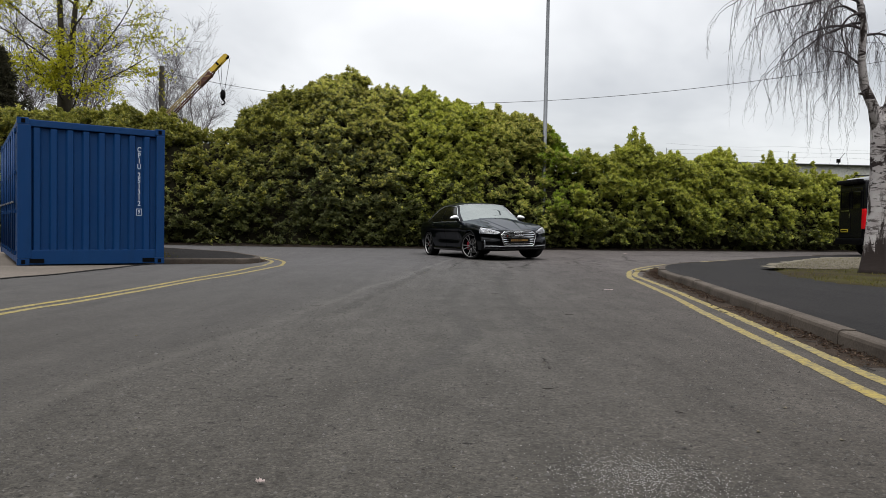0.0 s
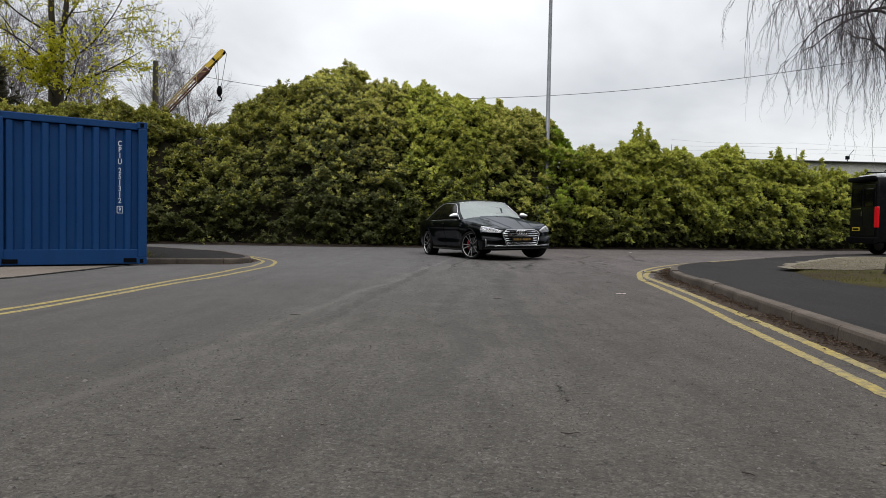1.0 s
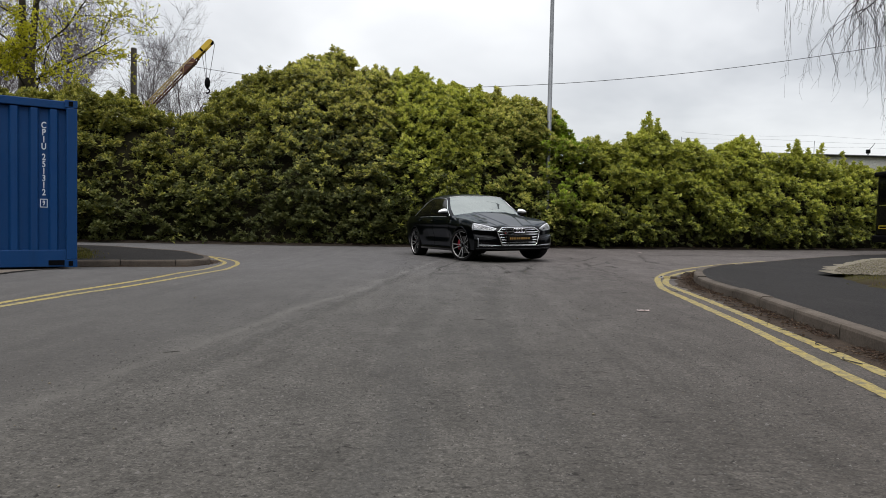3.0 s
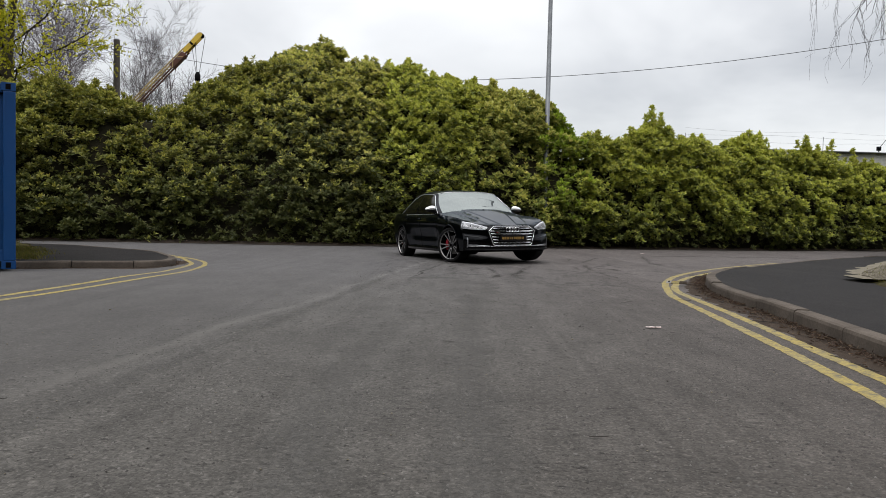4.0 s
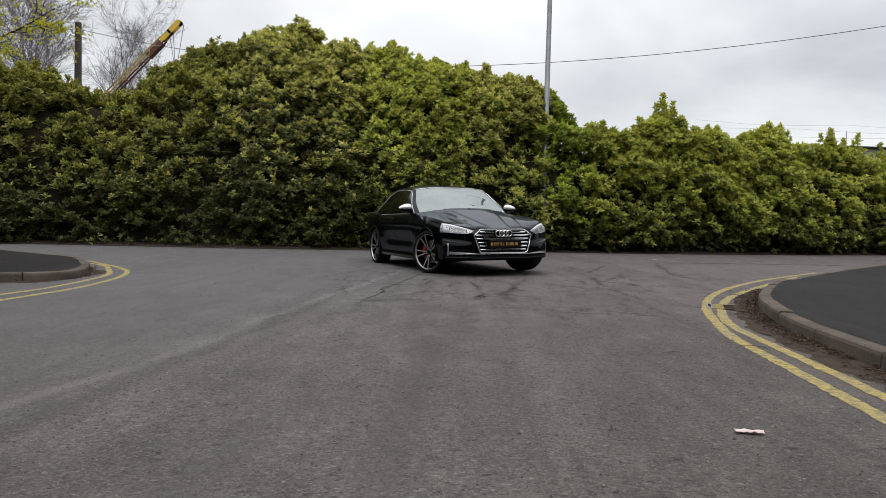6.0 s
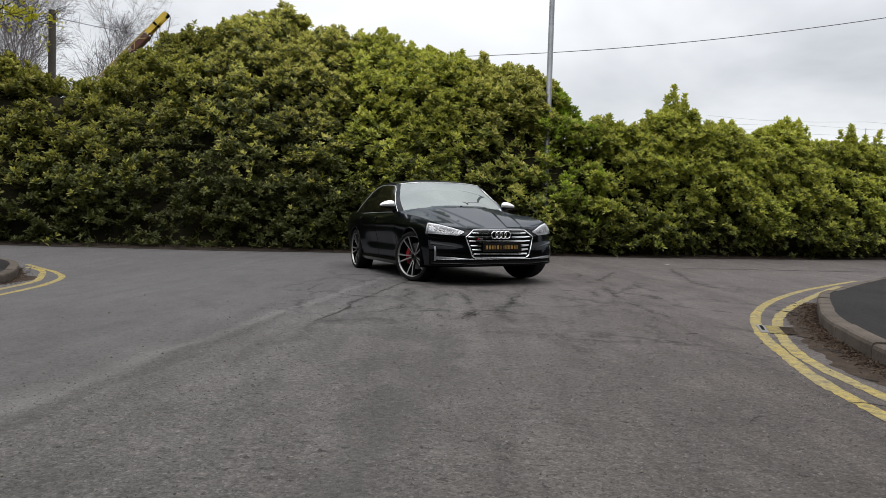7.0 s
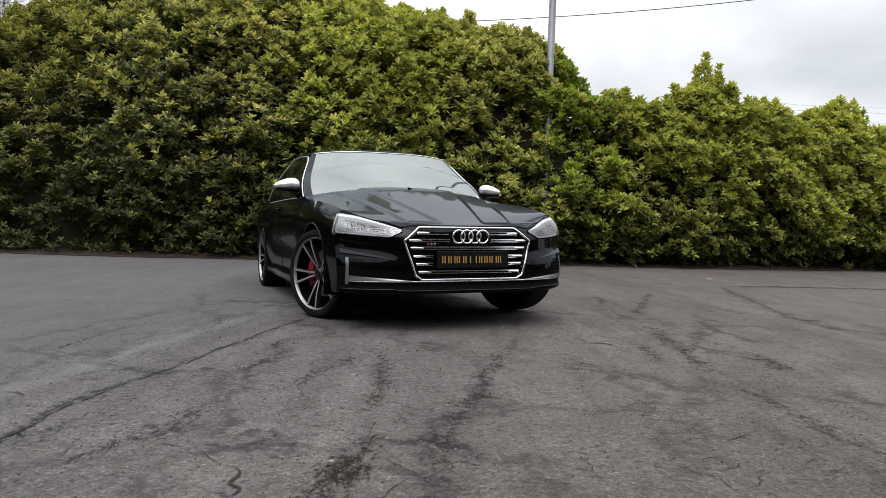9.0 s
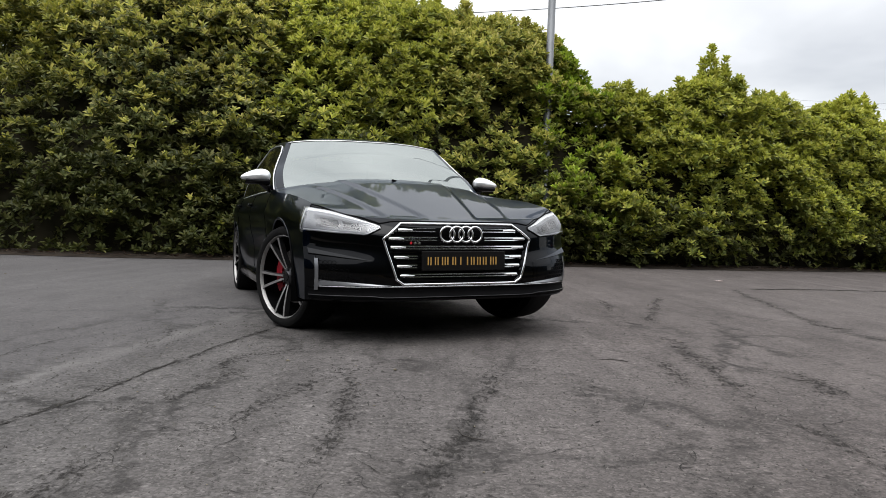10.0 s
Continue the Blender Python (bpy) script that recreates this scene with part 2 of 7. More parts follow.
def leaf_material(name, tones, gloss=0.42, patch=0.7, through=0.26):
    """Leaves: tone by leaf and by clump; a little light passes through them."""
    m = material(name, tones[0], gloss + 0.06, spec=0.30)
    n = Nodes(m)
    one = n.ramp(n.island(), *[(k / (len(tones) - 1), c) for k, c in enumerate(tones)])
    clump = n.ramp(n.noise(patch, 3.0), (0.34, 0.38), (0.66, 0.70))
    c = n.mix(0.75, one, clump, "OVERLAY")
    n.colour(c)
    thin = n.node("ShaderNodeBsdfTranslucent")
    n.link(c, thin.inputs["Color"])
    both = n.node("ShaderNodeMixShader", Fac=through)
    n.link(n.b.outputs[0], both.inputs[1])
    n.link(thin.outputs[0], both.inputs[2])
    n.link(both.outputs[0], n.tree.nodes["Material Output"].inputs["Surface"])
    return m


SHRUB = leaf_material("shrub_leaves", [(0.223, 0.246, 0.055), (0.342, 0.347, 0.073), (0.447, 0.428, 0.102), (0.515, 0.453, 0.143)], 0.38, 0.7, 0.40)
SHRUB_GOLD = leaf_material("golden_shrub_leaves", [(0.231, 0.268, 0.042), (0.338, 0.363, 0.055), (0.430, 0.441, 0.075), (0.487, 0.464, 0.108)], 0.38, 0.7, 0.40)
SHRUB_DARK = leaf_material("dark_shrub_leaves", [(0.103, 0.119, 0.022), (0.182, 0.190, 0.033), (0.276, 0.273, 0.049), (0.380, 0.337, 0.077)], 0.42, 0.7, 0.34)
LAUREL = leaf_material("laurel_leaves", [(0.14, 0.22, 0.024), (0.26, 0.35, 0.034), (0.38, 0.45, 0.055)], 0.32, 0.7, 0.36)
# older leaf tones; their dark also puts shade into the hedge's lower parts
OLD_SHADE_LEAF = leaf_material("older_shade_tone_leaves", [(0.058, 0.076, 0.028), (0.116, 0.137, 0.044), (0.179, 0.189, 0.064), (0.242, 0.226, 0.090)], 0.42, 0.7, 0.36)
OLD_SHADE_GOLD = leaf_material("older_shade_tone_olive_leaves", [(0.080, 0.107, 0.024), (0.155, 0.187, 0.035), (0.234, 0.260, 0.054), (0.308, 0.304, 0.081)], 0.42, 0.7, 0.38)
OLD_SHADE_DARK = leaf_material("older_shade_tone_deep_green_leaves", [(0.060, 0.075, 0.020), (0.116, 0.130, 0.029), (0.180, 0.184, 0.045), (0.242, 0.226, 0.068)], 0.45, 0.7, 0.32)
SHADE_LEAF = leaf_material("shade_tone_low_leaves", [(0.032, 0.040, 0.010), (0.059, 0.070, 0.015), (0.094, 0.094, 0.025)], 0.5)
SPRING = leaf_material("spring_leaves", [(0.30, 0.31, 0.015), (0.42, 0.42, 0.022), (0.54, 0.50, 0.035)], 0.5, 0.5, 0.5)
CONIFER = leaf_material("conifer_needles", [(0.034, 0.034, 0.020), (0.075, 0.070, 0.042)], 0.7)
BLADES = leaf_material("grass_blades", [(0.05, 0.055, 0.008), (0.09, 0.09, 0.012), (0.13, 0.10, 0.025)], 0.6, 0.9, 0.3)
DEAD_LEAF = leaf_material("dead_leaves", [(0.075, 0.045, 0.030), (0.035, 0.022, 0.017), (0.12, 0.085, 0.055)], 0.8)
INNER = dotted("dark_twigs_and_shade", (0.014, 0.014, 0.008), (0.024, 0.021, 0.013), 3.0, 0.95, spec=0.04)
TWIG = dotted("thin_dark_twigs", (0.058, 0.046, 0.048), (0.032, 0.025, 0.027), 3.0, 0.9)
FAR_TWIG = dotted("far_bare_twigs", (0.115, 0.098, 0.103), (0.078, 0.066, 0.070), 0.6, 0.95)
BARK = dotted("mossy_bark", (0.044, 0.037, 0.020), (0.023, 0.018, 0.013), 2.5, 0.95, bump=0.6, fine=9)
POLE_WOOD = dotted("grey_pole_wood", (0.075, 0.065, 0.055), (0.045, 0.038, 0.033), 1.5, 0.9, bump=0.3, fine=14)

BIRCH = material("birch_bark", (0.5, 0.47, 0.44), 0.8, spec=0.12)
n = Nodes(BIRCH)
bands = n.noise(3.2, 6.0, 0.7, n.place((1.2, 1.2, 4.2)), 0.4)
scars = n.noise(1.3, 6.0, 0.70, n.place((1.5, 1.5, 3.4)), 0.9)
split = n.node("ShaderNodeSeparateXYZ")
n.link(n.coord, split.inputs[0])
fissure = n.math("ADD", n.noise(1.0, 6.0, 0.7, n.place((7.0, 7.0, 1.3)), 0.5), n.ramp(split.outputs["Z"], (0.0, 0.34), (0.9, 0.0)))
c = n.mix(n.ramp(n.noise(5.0, 4.0), (0.3, 0.0), (0.7, 1.0)), (0.42, 0.40, 0.39), (0.30, 0.27, 0.265))
c = n.mix(n.ramp(bands, (0.50, 0.0), (0.58, 0.85)), c, (0.045, 0.035, 0.032))
c = n.mix(n.ramp(scars, (0.55, 0.0), (0.59, 1.0)), c, (0.028, 0.021, 0.020))
c = n.mix(n.ramp(fissure, (0.56, 0.0), (0.62, 1.0)), c, (0.030, 0.023, 0.021))
n.colour(c)
n.bump(n.math("ADD", bands, scars), 0.5, 0.02)

# vehicles
PAINT = material("black_metallic_car_paint", (0.003, 0.0034, 0.0042), 0.34, 1.0, 0.45)
PAINT.node_tree.nodes["Principled BSDF"].inputs["Coat Roughness"].default_value = 0.03
PAINT.node_tree.nodes["Principled BSDF"].inputs["Coat IOR"].default_value = 1.45
PAINT.node_tree.nodes["Principled BSDF"].inputs["Specular Tint"].default_value = (0.54, 0.58, 0.65, 1)
n = Nodes(PAINT)
n.colour(n.mix(n.ramp(n.noise(900.0, 1.0), (0.4, 0.0), (0.7, 1.0)), (0.0016, 0.0018, 0.0024), (0.0034, 0.0038, 0.0050)))
GLOSS_BLACK = material("gloss_black_plastic", (0.002, 0.002, 0.0025), 0.12, spec=0.28)
MATT_BLACK = dotted("matt_black_plastic", (0.0022, 0.0022, 0.0025), (0.0035, 0.0035, 0.004), 30.0, 0.6, spec=0.04)
RUBBER = dotted("tyre_rubber", (0.0045, 0.0045, 0.005), (0.009, 0.0088, 0.0085), 12.0, 0.8, bump=0.15, spec=0.1)
CHROME = material("satin_chrome", (0.72, 0.73, 0.75), 0.14, 1.0)
MIRROR_CAP = material("satin_silver_cap", (0.80, 0.81, 0.82), 0.28, 0.75)
SILVER = dotted("machined_alloy", (0.36, 0.355, 0.35), (0.29, 0.285, 0.28), 40.0, 0.48, metal=0.8)
DARK_ALLOY = material("dark_alloy", (0.045, 0.045, 0.048), 0.4, 0.8)
CALIPER = material("red_caliper_paint", (0.26, 0.009, 0.018), 0.4)
STEEL = dotted("brake_steel", (0.22, 0.21, 0.20), (0.14, 0.13, 0.13), 20.0, 0.45, metal=0.9)
LAMP_INNER = material("headlamp_reflector", (0.27, 0.275, 0.29), 0.35, 0.4)
TRIM_GREY = material("satin_grey_trim", (0.26, 0.265, 0.28), 0.38, 0.9)
LAMP_DARK = material("headlamp_projector", (0.04, 0.042, 0.048), 0.2, 0.4)
LAMP_MASK = material("headlamp_mask", (0.13, 0.132, 0.142), 0.35, 0.4)
LAMP_WHITE = material("frosted_light_guide", (0.80, 0.81, 0.84), 0.3)
GOLD = material("gold_letters", (0.34, 0.20, 0.05), 0.45)
PLATE_BLACK = dotted("plate_black", (0.003, 0.003, 0.003), (0.005, 0.0045, 0.0045), 60.0, 0.45, spec=0.15)
RED_BADGE = material("red_badge", (0.5, 0.01, 0.02), 0.3)
TAIL_RED = material("red_tail_lens", (0.55, 0.006, 0.012), 0.15)
SEAT = dotted("dark_seat_leather", (0.02, 0.02, 0.022), (0.03, 0.03, 0.032), 9.0, 0.5)
VAN_BLACK = dotted("black_van_paint", (0.003, 0.003, 0.004), (0.006, 0.006, 0.007), 5.0, 0.25, spec=0.2)
VAN_WHITE = dotted("white_van_paint", (0.62, 0.63, 0.65), (0.52, 0.53, 0.55), 2.0, 0.35)
PLATE_YELLOW = material("yellow_number_plate", (0.55, 0.42, 0.02), 0.5)


def glazing(name, tint, ior=1.52, shade=(1, 1, 1)):
    """Flat glass: tinted clear, with the gloss of glass."""
    m = material(name, (0, 0, 0), 0.02)
    n = Nodes(m)
    clear = n.node("ShaderNodeBsdfTransparent", Color=(*tint, 1))
    shine = n.node("ShaderNodeBsdfGlossy", Roughness=0.015, Color=(*shade, 1))
    edge = n.node("ShaderNodeFresnel", IOR=ior)
    both = n.node("ShaderNodeMixShader")
    n.link(edge.outputs[0], both.inputs[0])
    n.link(clear.outputs[0], both.inputs[1])
    n.link(shine.outputs[0], both.inputs[2])
    n.link(both.outputs[0], n.tree.nodes["Material Output"].inputs["Surface"])
    return m


WINDSCREEN = glazing("windscreen_glass", (0.10, 0.13, 0.12), 2.9, (0.93, 1.0, 0.98))
SIDE_GLASS = glazing("dark_side_glass", (0.10, 0.10, 0.10), 1.7)
LENS = glazing("headlamp_lens", (0.93, 0.94, 0.95), 1.5)

# container, crane, posts
BLUE = material("blue_container_paint", (0.016, 0.058, 0.165), 0.45, spec=0.22)
n = Nodes(BLUE)
c = n.mix(n.ramp(n.noise(1.4, 5.0), (0.3, 0.0), (0.7, 1.0)), (0.0030, 0.034, 0.122), (0.0045, 0.039, 0.130))
runs = n.noise(2.0, 5.0, 0.6, n.place((5.0, 5.0, 0.35)))
c = n.mix(n.ramp(runs, (0.5, 0.0), (0.8, 0.45)), c, (0.0042, 0.025, 0.078))
rust = n.noise(6.0, 7.0, 0.75)
n.colour(n.mix(n.ramp(rust, (0.70, 0.0), (0.76, 0.8)), c, (0.10, 0.045, 0.02)))
n.rough(n.ramp(n.noise(9.0, 4.0), (0.3, 0.38), (0.7, 0.6)))
n.bump(n.noise(14.0, 3.0), 0.08, 0.01)
WHITE_INK = dotted("white_stencil_paint", (0.62, 0.65, 0.70), (0.42, 0.47, 0.55), 14.0, 0.6)
DARK_HOLE = material("dark_hollow", (0.003, 0.0035, 0.0045), 0.95, spec=0.05)
GALVANISED = dotted("galvanised_steel", (0.20, 0.21, 0.22), (0.13, 0.135, 0.145), 3.0, 0.5, metal=0.6)
CRANE_YELLOW = dotted("crane_yellow_paint", (0.52, 0.36, 0.02), (0.38, 0.24, 0.025), 1.2, 0.5)
CRANE_RUST = dotted("rusty_red_steel", (0.090, 0.030, 0.016), (0.045, 0.018, 0.012), 1.5, 0.8)
CRANE_CREAM = dotted("faded_ochre_steel", (0.36, 0.27, 0.10), (0.22, 0.15, 0.07), 1.5, 0.7)
WIRE = material("dark_cable", (0.05, 0.05, 0.055), 0.6)
RENDER_WALL = dotted("grey_rendered_wall", (0.42, 0.42, 0.39), (0.32, 0.32, 0.29), 0.6, 0.9, bump=0.1, fine=20)
LITTER_WHITE = dotted("crumpled_paper", (0.50, 0.46, 0.44), (0.42, 0.26, 0.24), 12.0, 0.7)
STICK_WOOD = dotted("dead_wood", (0.036, 0.030, 0.026), (0.020, 0.017, 0.015), 8.0, 0.9)
GULLY_IRON = dotted("gully_iron", (0.15, 0.145, 0.15), (0.10, 0.096, 0.096), 8.0, 0.6, metal=0.2)

# ---- building helpers ----
def part(name, bm, mat, parent=None, label="", smooth=None):
    """Links a bmesh as one mesh object under a thing or a part."""
    me = bpy.data.meshes.new(name)
    bm.to_mesh(me)
    bm.free()
    return dress(name, me, mat, parent, label, smooth)


def dress(name, me, mat, parent=None, label="", smooth=None):
    for m in mat if isinstance(mat, (list, tuple)) else (mat,):
        me.materials.append(m)
    if smooth is not None:
        me.polygons.foreach_set("use_smooth", [True] * len(me.polygons))
        if smooth < 180:
            me.set_sharp_from_angle(angle=radians(smooth))
    ob = new(name, me)
    if parent is not None:
        ob.parent = parent
    if label:
        ob["label"] = label
    return ob


def thing(name, label, category, m=None, group="", kind=""):
    ob = tagged(new(name), label, category, group, kind)
    if m is not None:
        ob.matrix_basis = m
    return ob


def from_arrays(name, verts, faces):
    """A mesh from arrays of corners and of faces that all have the same number of corners."""
    verts, faces = np.asarray(verts, np.float32), np.asarray(faces, np.int32)
    me = bpy.data.meshes.new(name)
    me.vertices.add(len(verts))
    me.vertices.foreach_set("co", verts.ravel())
    me.loops.add(faces.size)
    me.loops.foreach_set("vertex_index", faces.ravel())
    me.polygons.add(len(faces))
    me.polygons.foreach_set("loop_start", np.arange(len(faces), dtype=np.int32) * faces.shape[1])
    me.update(calc_edges=True)
    return me


def box(bm, size, at=(0, 0, 0), turn=None, bevel=0.0):
    """Adds a box, its edges rounded by bevel."""
    m = Matrix.Translation(at) @ (turn.to_4x4() if turn is not None else Matrix()) @ Matrix.Diagonal((*size, 1))
    made = bmesh.ops.create_cube(bm, size=1.0, matrix=m)
    if bevel:
        edges = {e for v in made["verts"] for e in v.link_edges}
        bmesh.ops.bevel(bm, geom=list(edges), offset=bevel, segments=2, profile=0.6, affect="EDGES")
    return bm


def tube(bm, points, radii, sides=8, caps=True):
    """Adds a tapered tube along points."""
    pts = [Vector(p) for p in points]
    if isinstance(radii, (int, float)):
        radii = [radii] * len(pts)
    rings, side = [], None
    for k, p in enumerate(pts):
        way = (pts[min(k + 1, len(pts) - 1)] - pts[max(k - 1, 0)]).normalized()
        if side is None:
            side = way.orthogonal().normalized()
        side = (side - way * side.dot(way)).normalized()
        other = way.cross(side)
        rings.append([bm.verts.new(p + radii[k] * (math.cos(a) * side + math.sin(a) * other)) for a in (2 * math.pi * i / sides for i in range(sides))])
    for a, b in zip(rings, rings[1:]):
        for i in range(sides):
            bm.faces.new((a[i], a[(i + 1) % sides], b[(i + 1) % sides], b[i]))
    if caps:
        bm.faces.new(rings[0][::-1])
        bm.faces.new(rings[-1])
    return bm


def rod(bm, a, b, r0, r1=None, sides=8):
    return tube(bm, [a, b], [r0, r0 if r1 is None else r1], sides)


def lathe(bm, profile, sides=32, axis="y", close=False):
    """Turns (radius, height) pairs round an axis."""
    rings = []
    for r, h in profile:
        ring = []
        for i in range(sides):
            a = 2 * math.pi * i / sides
            ring.append(bm.verts.new((r * math.cos(a), h, r * math.sin(a)) if axis == "y" else (r * math.cos(a), r * math.sin(a), h)))
        rings.append(ring)
    if close:
        rings.append(rings[0])
    for a, b in zip(rings, rings[1:]):
        for i in range(sides):
            bm.faces.new((a[i], a[(i + 1) % sides], b[(i + 1) % sides], b[i]))
    return bm


def spline(points, step):
    """Even steps along a smooth curve through points."""
    p = [Vector(q) for q in points]
    p = [2 * p[0] - p[1], *p, 2 * p[-1] - p[-2]]
    fine = []
    for a, b, c, d in zip(p, p[1:], p[2:], p[3:]):
        for k in range(24):
            t = k / 24
            fine.append(0.5 * (2 * b + (c - a) * t + (2 * a - 5 * b + 4 * c - d) * t * t + (3 * b - a - 3 * c + d) * t**3))
    fine.append(p[-2])
    far = [0.0]
    for a, b in zip(fine, fine[1:]):
        far.append(far[-1] + (b - a).length)
    out, k = [], 0
    count = max(2, round(far[-1] / step))
    for i in range(count + 1):
        s = far[-1] * i / count
        while k < len(far) - 2 and far[k + 1] < s:
            k += 1
        out.append(fine[k].lerp(fine[k + 1], min(1.0, (s - far[k]) / max(1e-9, far[k + 1] - far[k]))))
    return out


def sideways(line):
    """The unit vector to the right of a flat line, at each of its points."""
    out = []
    for k in range(len(line)):
        w = line[min(k + 1, len(line) - 1)] - line[max(k - 1, 0)]
        out.append(Vector((w.y, -w.x, 0)).normalized())
    return out


def flat(name, outline, z, mat, parent=None):
    """A level sheet with the given outline."""
    bm = bmesh.new()
    bm.faces.new([bm.verts.new((x, y, z)) for x, y in outline])
    bmesh.ops.recalc_face_normals(bm, faces=bm.faces)
    if bm.faces[:][0].normal.z < 0:
        bmesh.ops.reverse_faces(bm, faces=bm.faces)
    bmesh.ops.triangulate(bm, faces=bm.faces)
    return part(name, bm, mat, parent)


# ---- ground, road and pavements ----
bm = bmesh.new()
bmesh.ops.create_grid(bm, x_segments=8, y_segments=8, size=1500)
bmesh.ops.translate(bm, verts=bm.verts, vec=(0, 0, -0.20))
tagged(part("ground", bm, FIELD), "rough grassy ground round the road", "ground", kind="structure")

bm = bmesh.new()
bmesh.ops.create_grid(bm, x_segments=260, y_segments=160, size=1)


def smooth_step(t):
    t = min(1.0, max(0.0, t))
    return t * t * (3 - 2 * t)


def camber(x, y):
    """The road's slight crown along the far side of the parked car, its fall behind the car and towards the container."""
    off = (x - 2.217) * 0.932 + (y - 17.545) * 0.363
    crown = 0.030 * math.exp(-((off / 0.62) ** 2)) * max(0.0, min(1.0, (y - 15.9) / 1.2, (23.0 - y) / 2.0))
    back = (1.485 - x) * 0.363 + (y - 17.26) * 0.932
    fall = max(0.0, min(1.0, back / 2.8)) * max(0.0, min(1.0, (4.6 - back) / 1.5))
    start = 11.8 - 0.6 * max(0.0, min(4.0, -5.2 - x))
    dip = 0.115 * smooth_step((-1.5 - x) / 2.8) * smooth_step((y - start) / 3.2) * smooth_step((20.5 - y) / 3.5)
    return crown - dip - 0.029 * fall * math.exp(-(((off + 0.79) / 1.5) ** 4))


for v in bm.verts:
    x, y = 5 + v.co.x * 45, 10 + v.co.y * 24
    v.co = Vector((x, y, camber(x, y)))
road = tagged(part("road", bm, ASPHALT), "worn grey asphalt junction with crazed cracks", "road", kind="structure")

KERB_RIGHT = [(1.75, -8.0), (2.05, -3.0), (2.36, 1.0), (2.66, 4.0), (2.90, 5.8), (3.06, 7.0), (3.26, 8.4), (3.44, 9.7), (3.54, 10.6), (3.64, 11.45), (3.85, 12.35), (4.24, 13.46), (4.69, 14.36), (5.21, 15.34), (5.85, 16.45), (6.60, 17.45), (7.80, 18.90), (9.40, 20.70), (12.2, 23.6), (15.2, 26.0), (22.0, 29.5), (34.0, 33.0)]
OUTER_RIGHT = [(1.35, -6.0), (1.72, 0.0), (2.08, 3.19), (2.25, 4.5), (2.50, 6.5), (2.715, 8.0), (2.90, 9.65), (3.02, 10.8), (3.12, 11.5), (3.42, 12.65), (3.66, 13.35), (4.07, 14.3), (4.80, 15.55), (5.90, 17.05), (6.95, 18.25), (8.15, 19.55)]
INNER_RIGHT = [(1.60, -6.0), (1.97, 0.0), (2.33, 3.50), (2.48, 4.6), (2.72, 6.4), (2.95, 8.3), (3.12, 9.8), (3.22, 10.9), (3.32, 11.85), (3.51, 12.55), (3.80, 13.30), (4.19, 14.10), (4.72, 14.95), (5.60, 16.20), (6.40, 17.30), (7.10, 18.20)]
KERB_LEFT = [(-26.0, 21.6), (-18.0, 21.2), (-12.0, 20.8), (-8.6, 20.2), (-7.4, 19.55), (-6.6, 19.1), (-5.75, 18.6), (-5.3, 18.1), (-4.8, 17.25), (-4.5, 16.7), (-4.28, 16.1), (-4.22, 15.7), (-4.32, 15.42), (-4.55, 15.22), (-4.9, 15.03), (-5.4, 14.85), (-5.95, 14.5), (-6.4, 14.2)]
OUTER_LEFT = [(-3.70, -6.0), (-3.62, 2.0), (-3.58, 5.6), (-3.48, 6.4), (-3.38, 7.6), (-3.33, 8.6), (-3.27, 9.4), (-3.17, 10.1), (-3.10, 11.1), (-3.07, 12.2), (-3.17, 13.35), (-3.42, 14.6), (-3.57, 15.4), (-3.74, 16.1), (-4.13, 17.15), (-4.6, 17.8), (-4.95, 18.12), (-5.5, 18.62)]
INNER_LEFT = [(-3.93, -6.0), (-3.83, 2.0), (-3.75, 5.6), (-3.60, 7.0), (-3.50, 8.5), (-3.47, 9.4), (-3.40, 10.3), (-3.36, 11.5), (-3.44, 12.8), (-3.64, 13.9), (-3.81, 14.7), (-3.90, 15.45), (-4.12, 16.5), (-4.55, 17.4), (-4.85, 17.9), (-5.3, 18.3)]


def flat_line(points, step):
    return spline([(x, y, 0) for x, y in points], step)


def road_line(points, width, label, paint):
    """A painted line with uneven edges, a few millimetres thick."""
    line = flat_line(points, 0.05)
    bm, rows = bmesh.new(), []
    for p, s in zip(line, sideways(line)):
        w0 = width * (0.5 + 0.10 * noise.noise(p * 5.0) + 0.16 * noise.noise(p * 17.0))
        w1 = width * (0.5 + 0.10 * noise.noise(p * 5.0 + Vector((9, 4, 0))) + 0.10 * noise.noise(p * 17.0 + Vector((3, 7, 0))))
        rows.append([bm.verts.new(p + s * w1 + Vector((0, 0, 0.0022 + camber(p.x, p.y)))), bm.verts.new(p - s * w0 + Vector((0, 0, 0.0022 + camber(p.x, p.y))))])
    for a, b in zip(rows, rows[1:]):
        bm.faces.new((a[0], b[0], b[1], a[1]))
    return tagged(part("road_line", bm, paint), label, "road line", "double yellow lines", "structure")


for pts, wide in ((OUTER_RIGHT, 0.088), (INNER_RIGHT, 0.088), (OUTER_LEFT, 0.083), (INNER_LEFT, 0.084)):
    road_line(pts, wide, "worn yellow no-parking line along the kerb", YELLOW if wide > 0.085 else YELLOW_WORN)


def kerb_height(p):
    """Kerbs sink to a dropped kerb where the side road opens."""
    drop = max((p.y - 14.2) / 3.2, 0.0) if p.x > 0 else max((p.y - 17.0) / 3.6, 0.0)
    return 0.115 - 0.085 * min(1.0, drop)


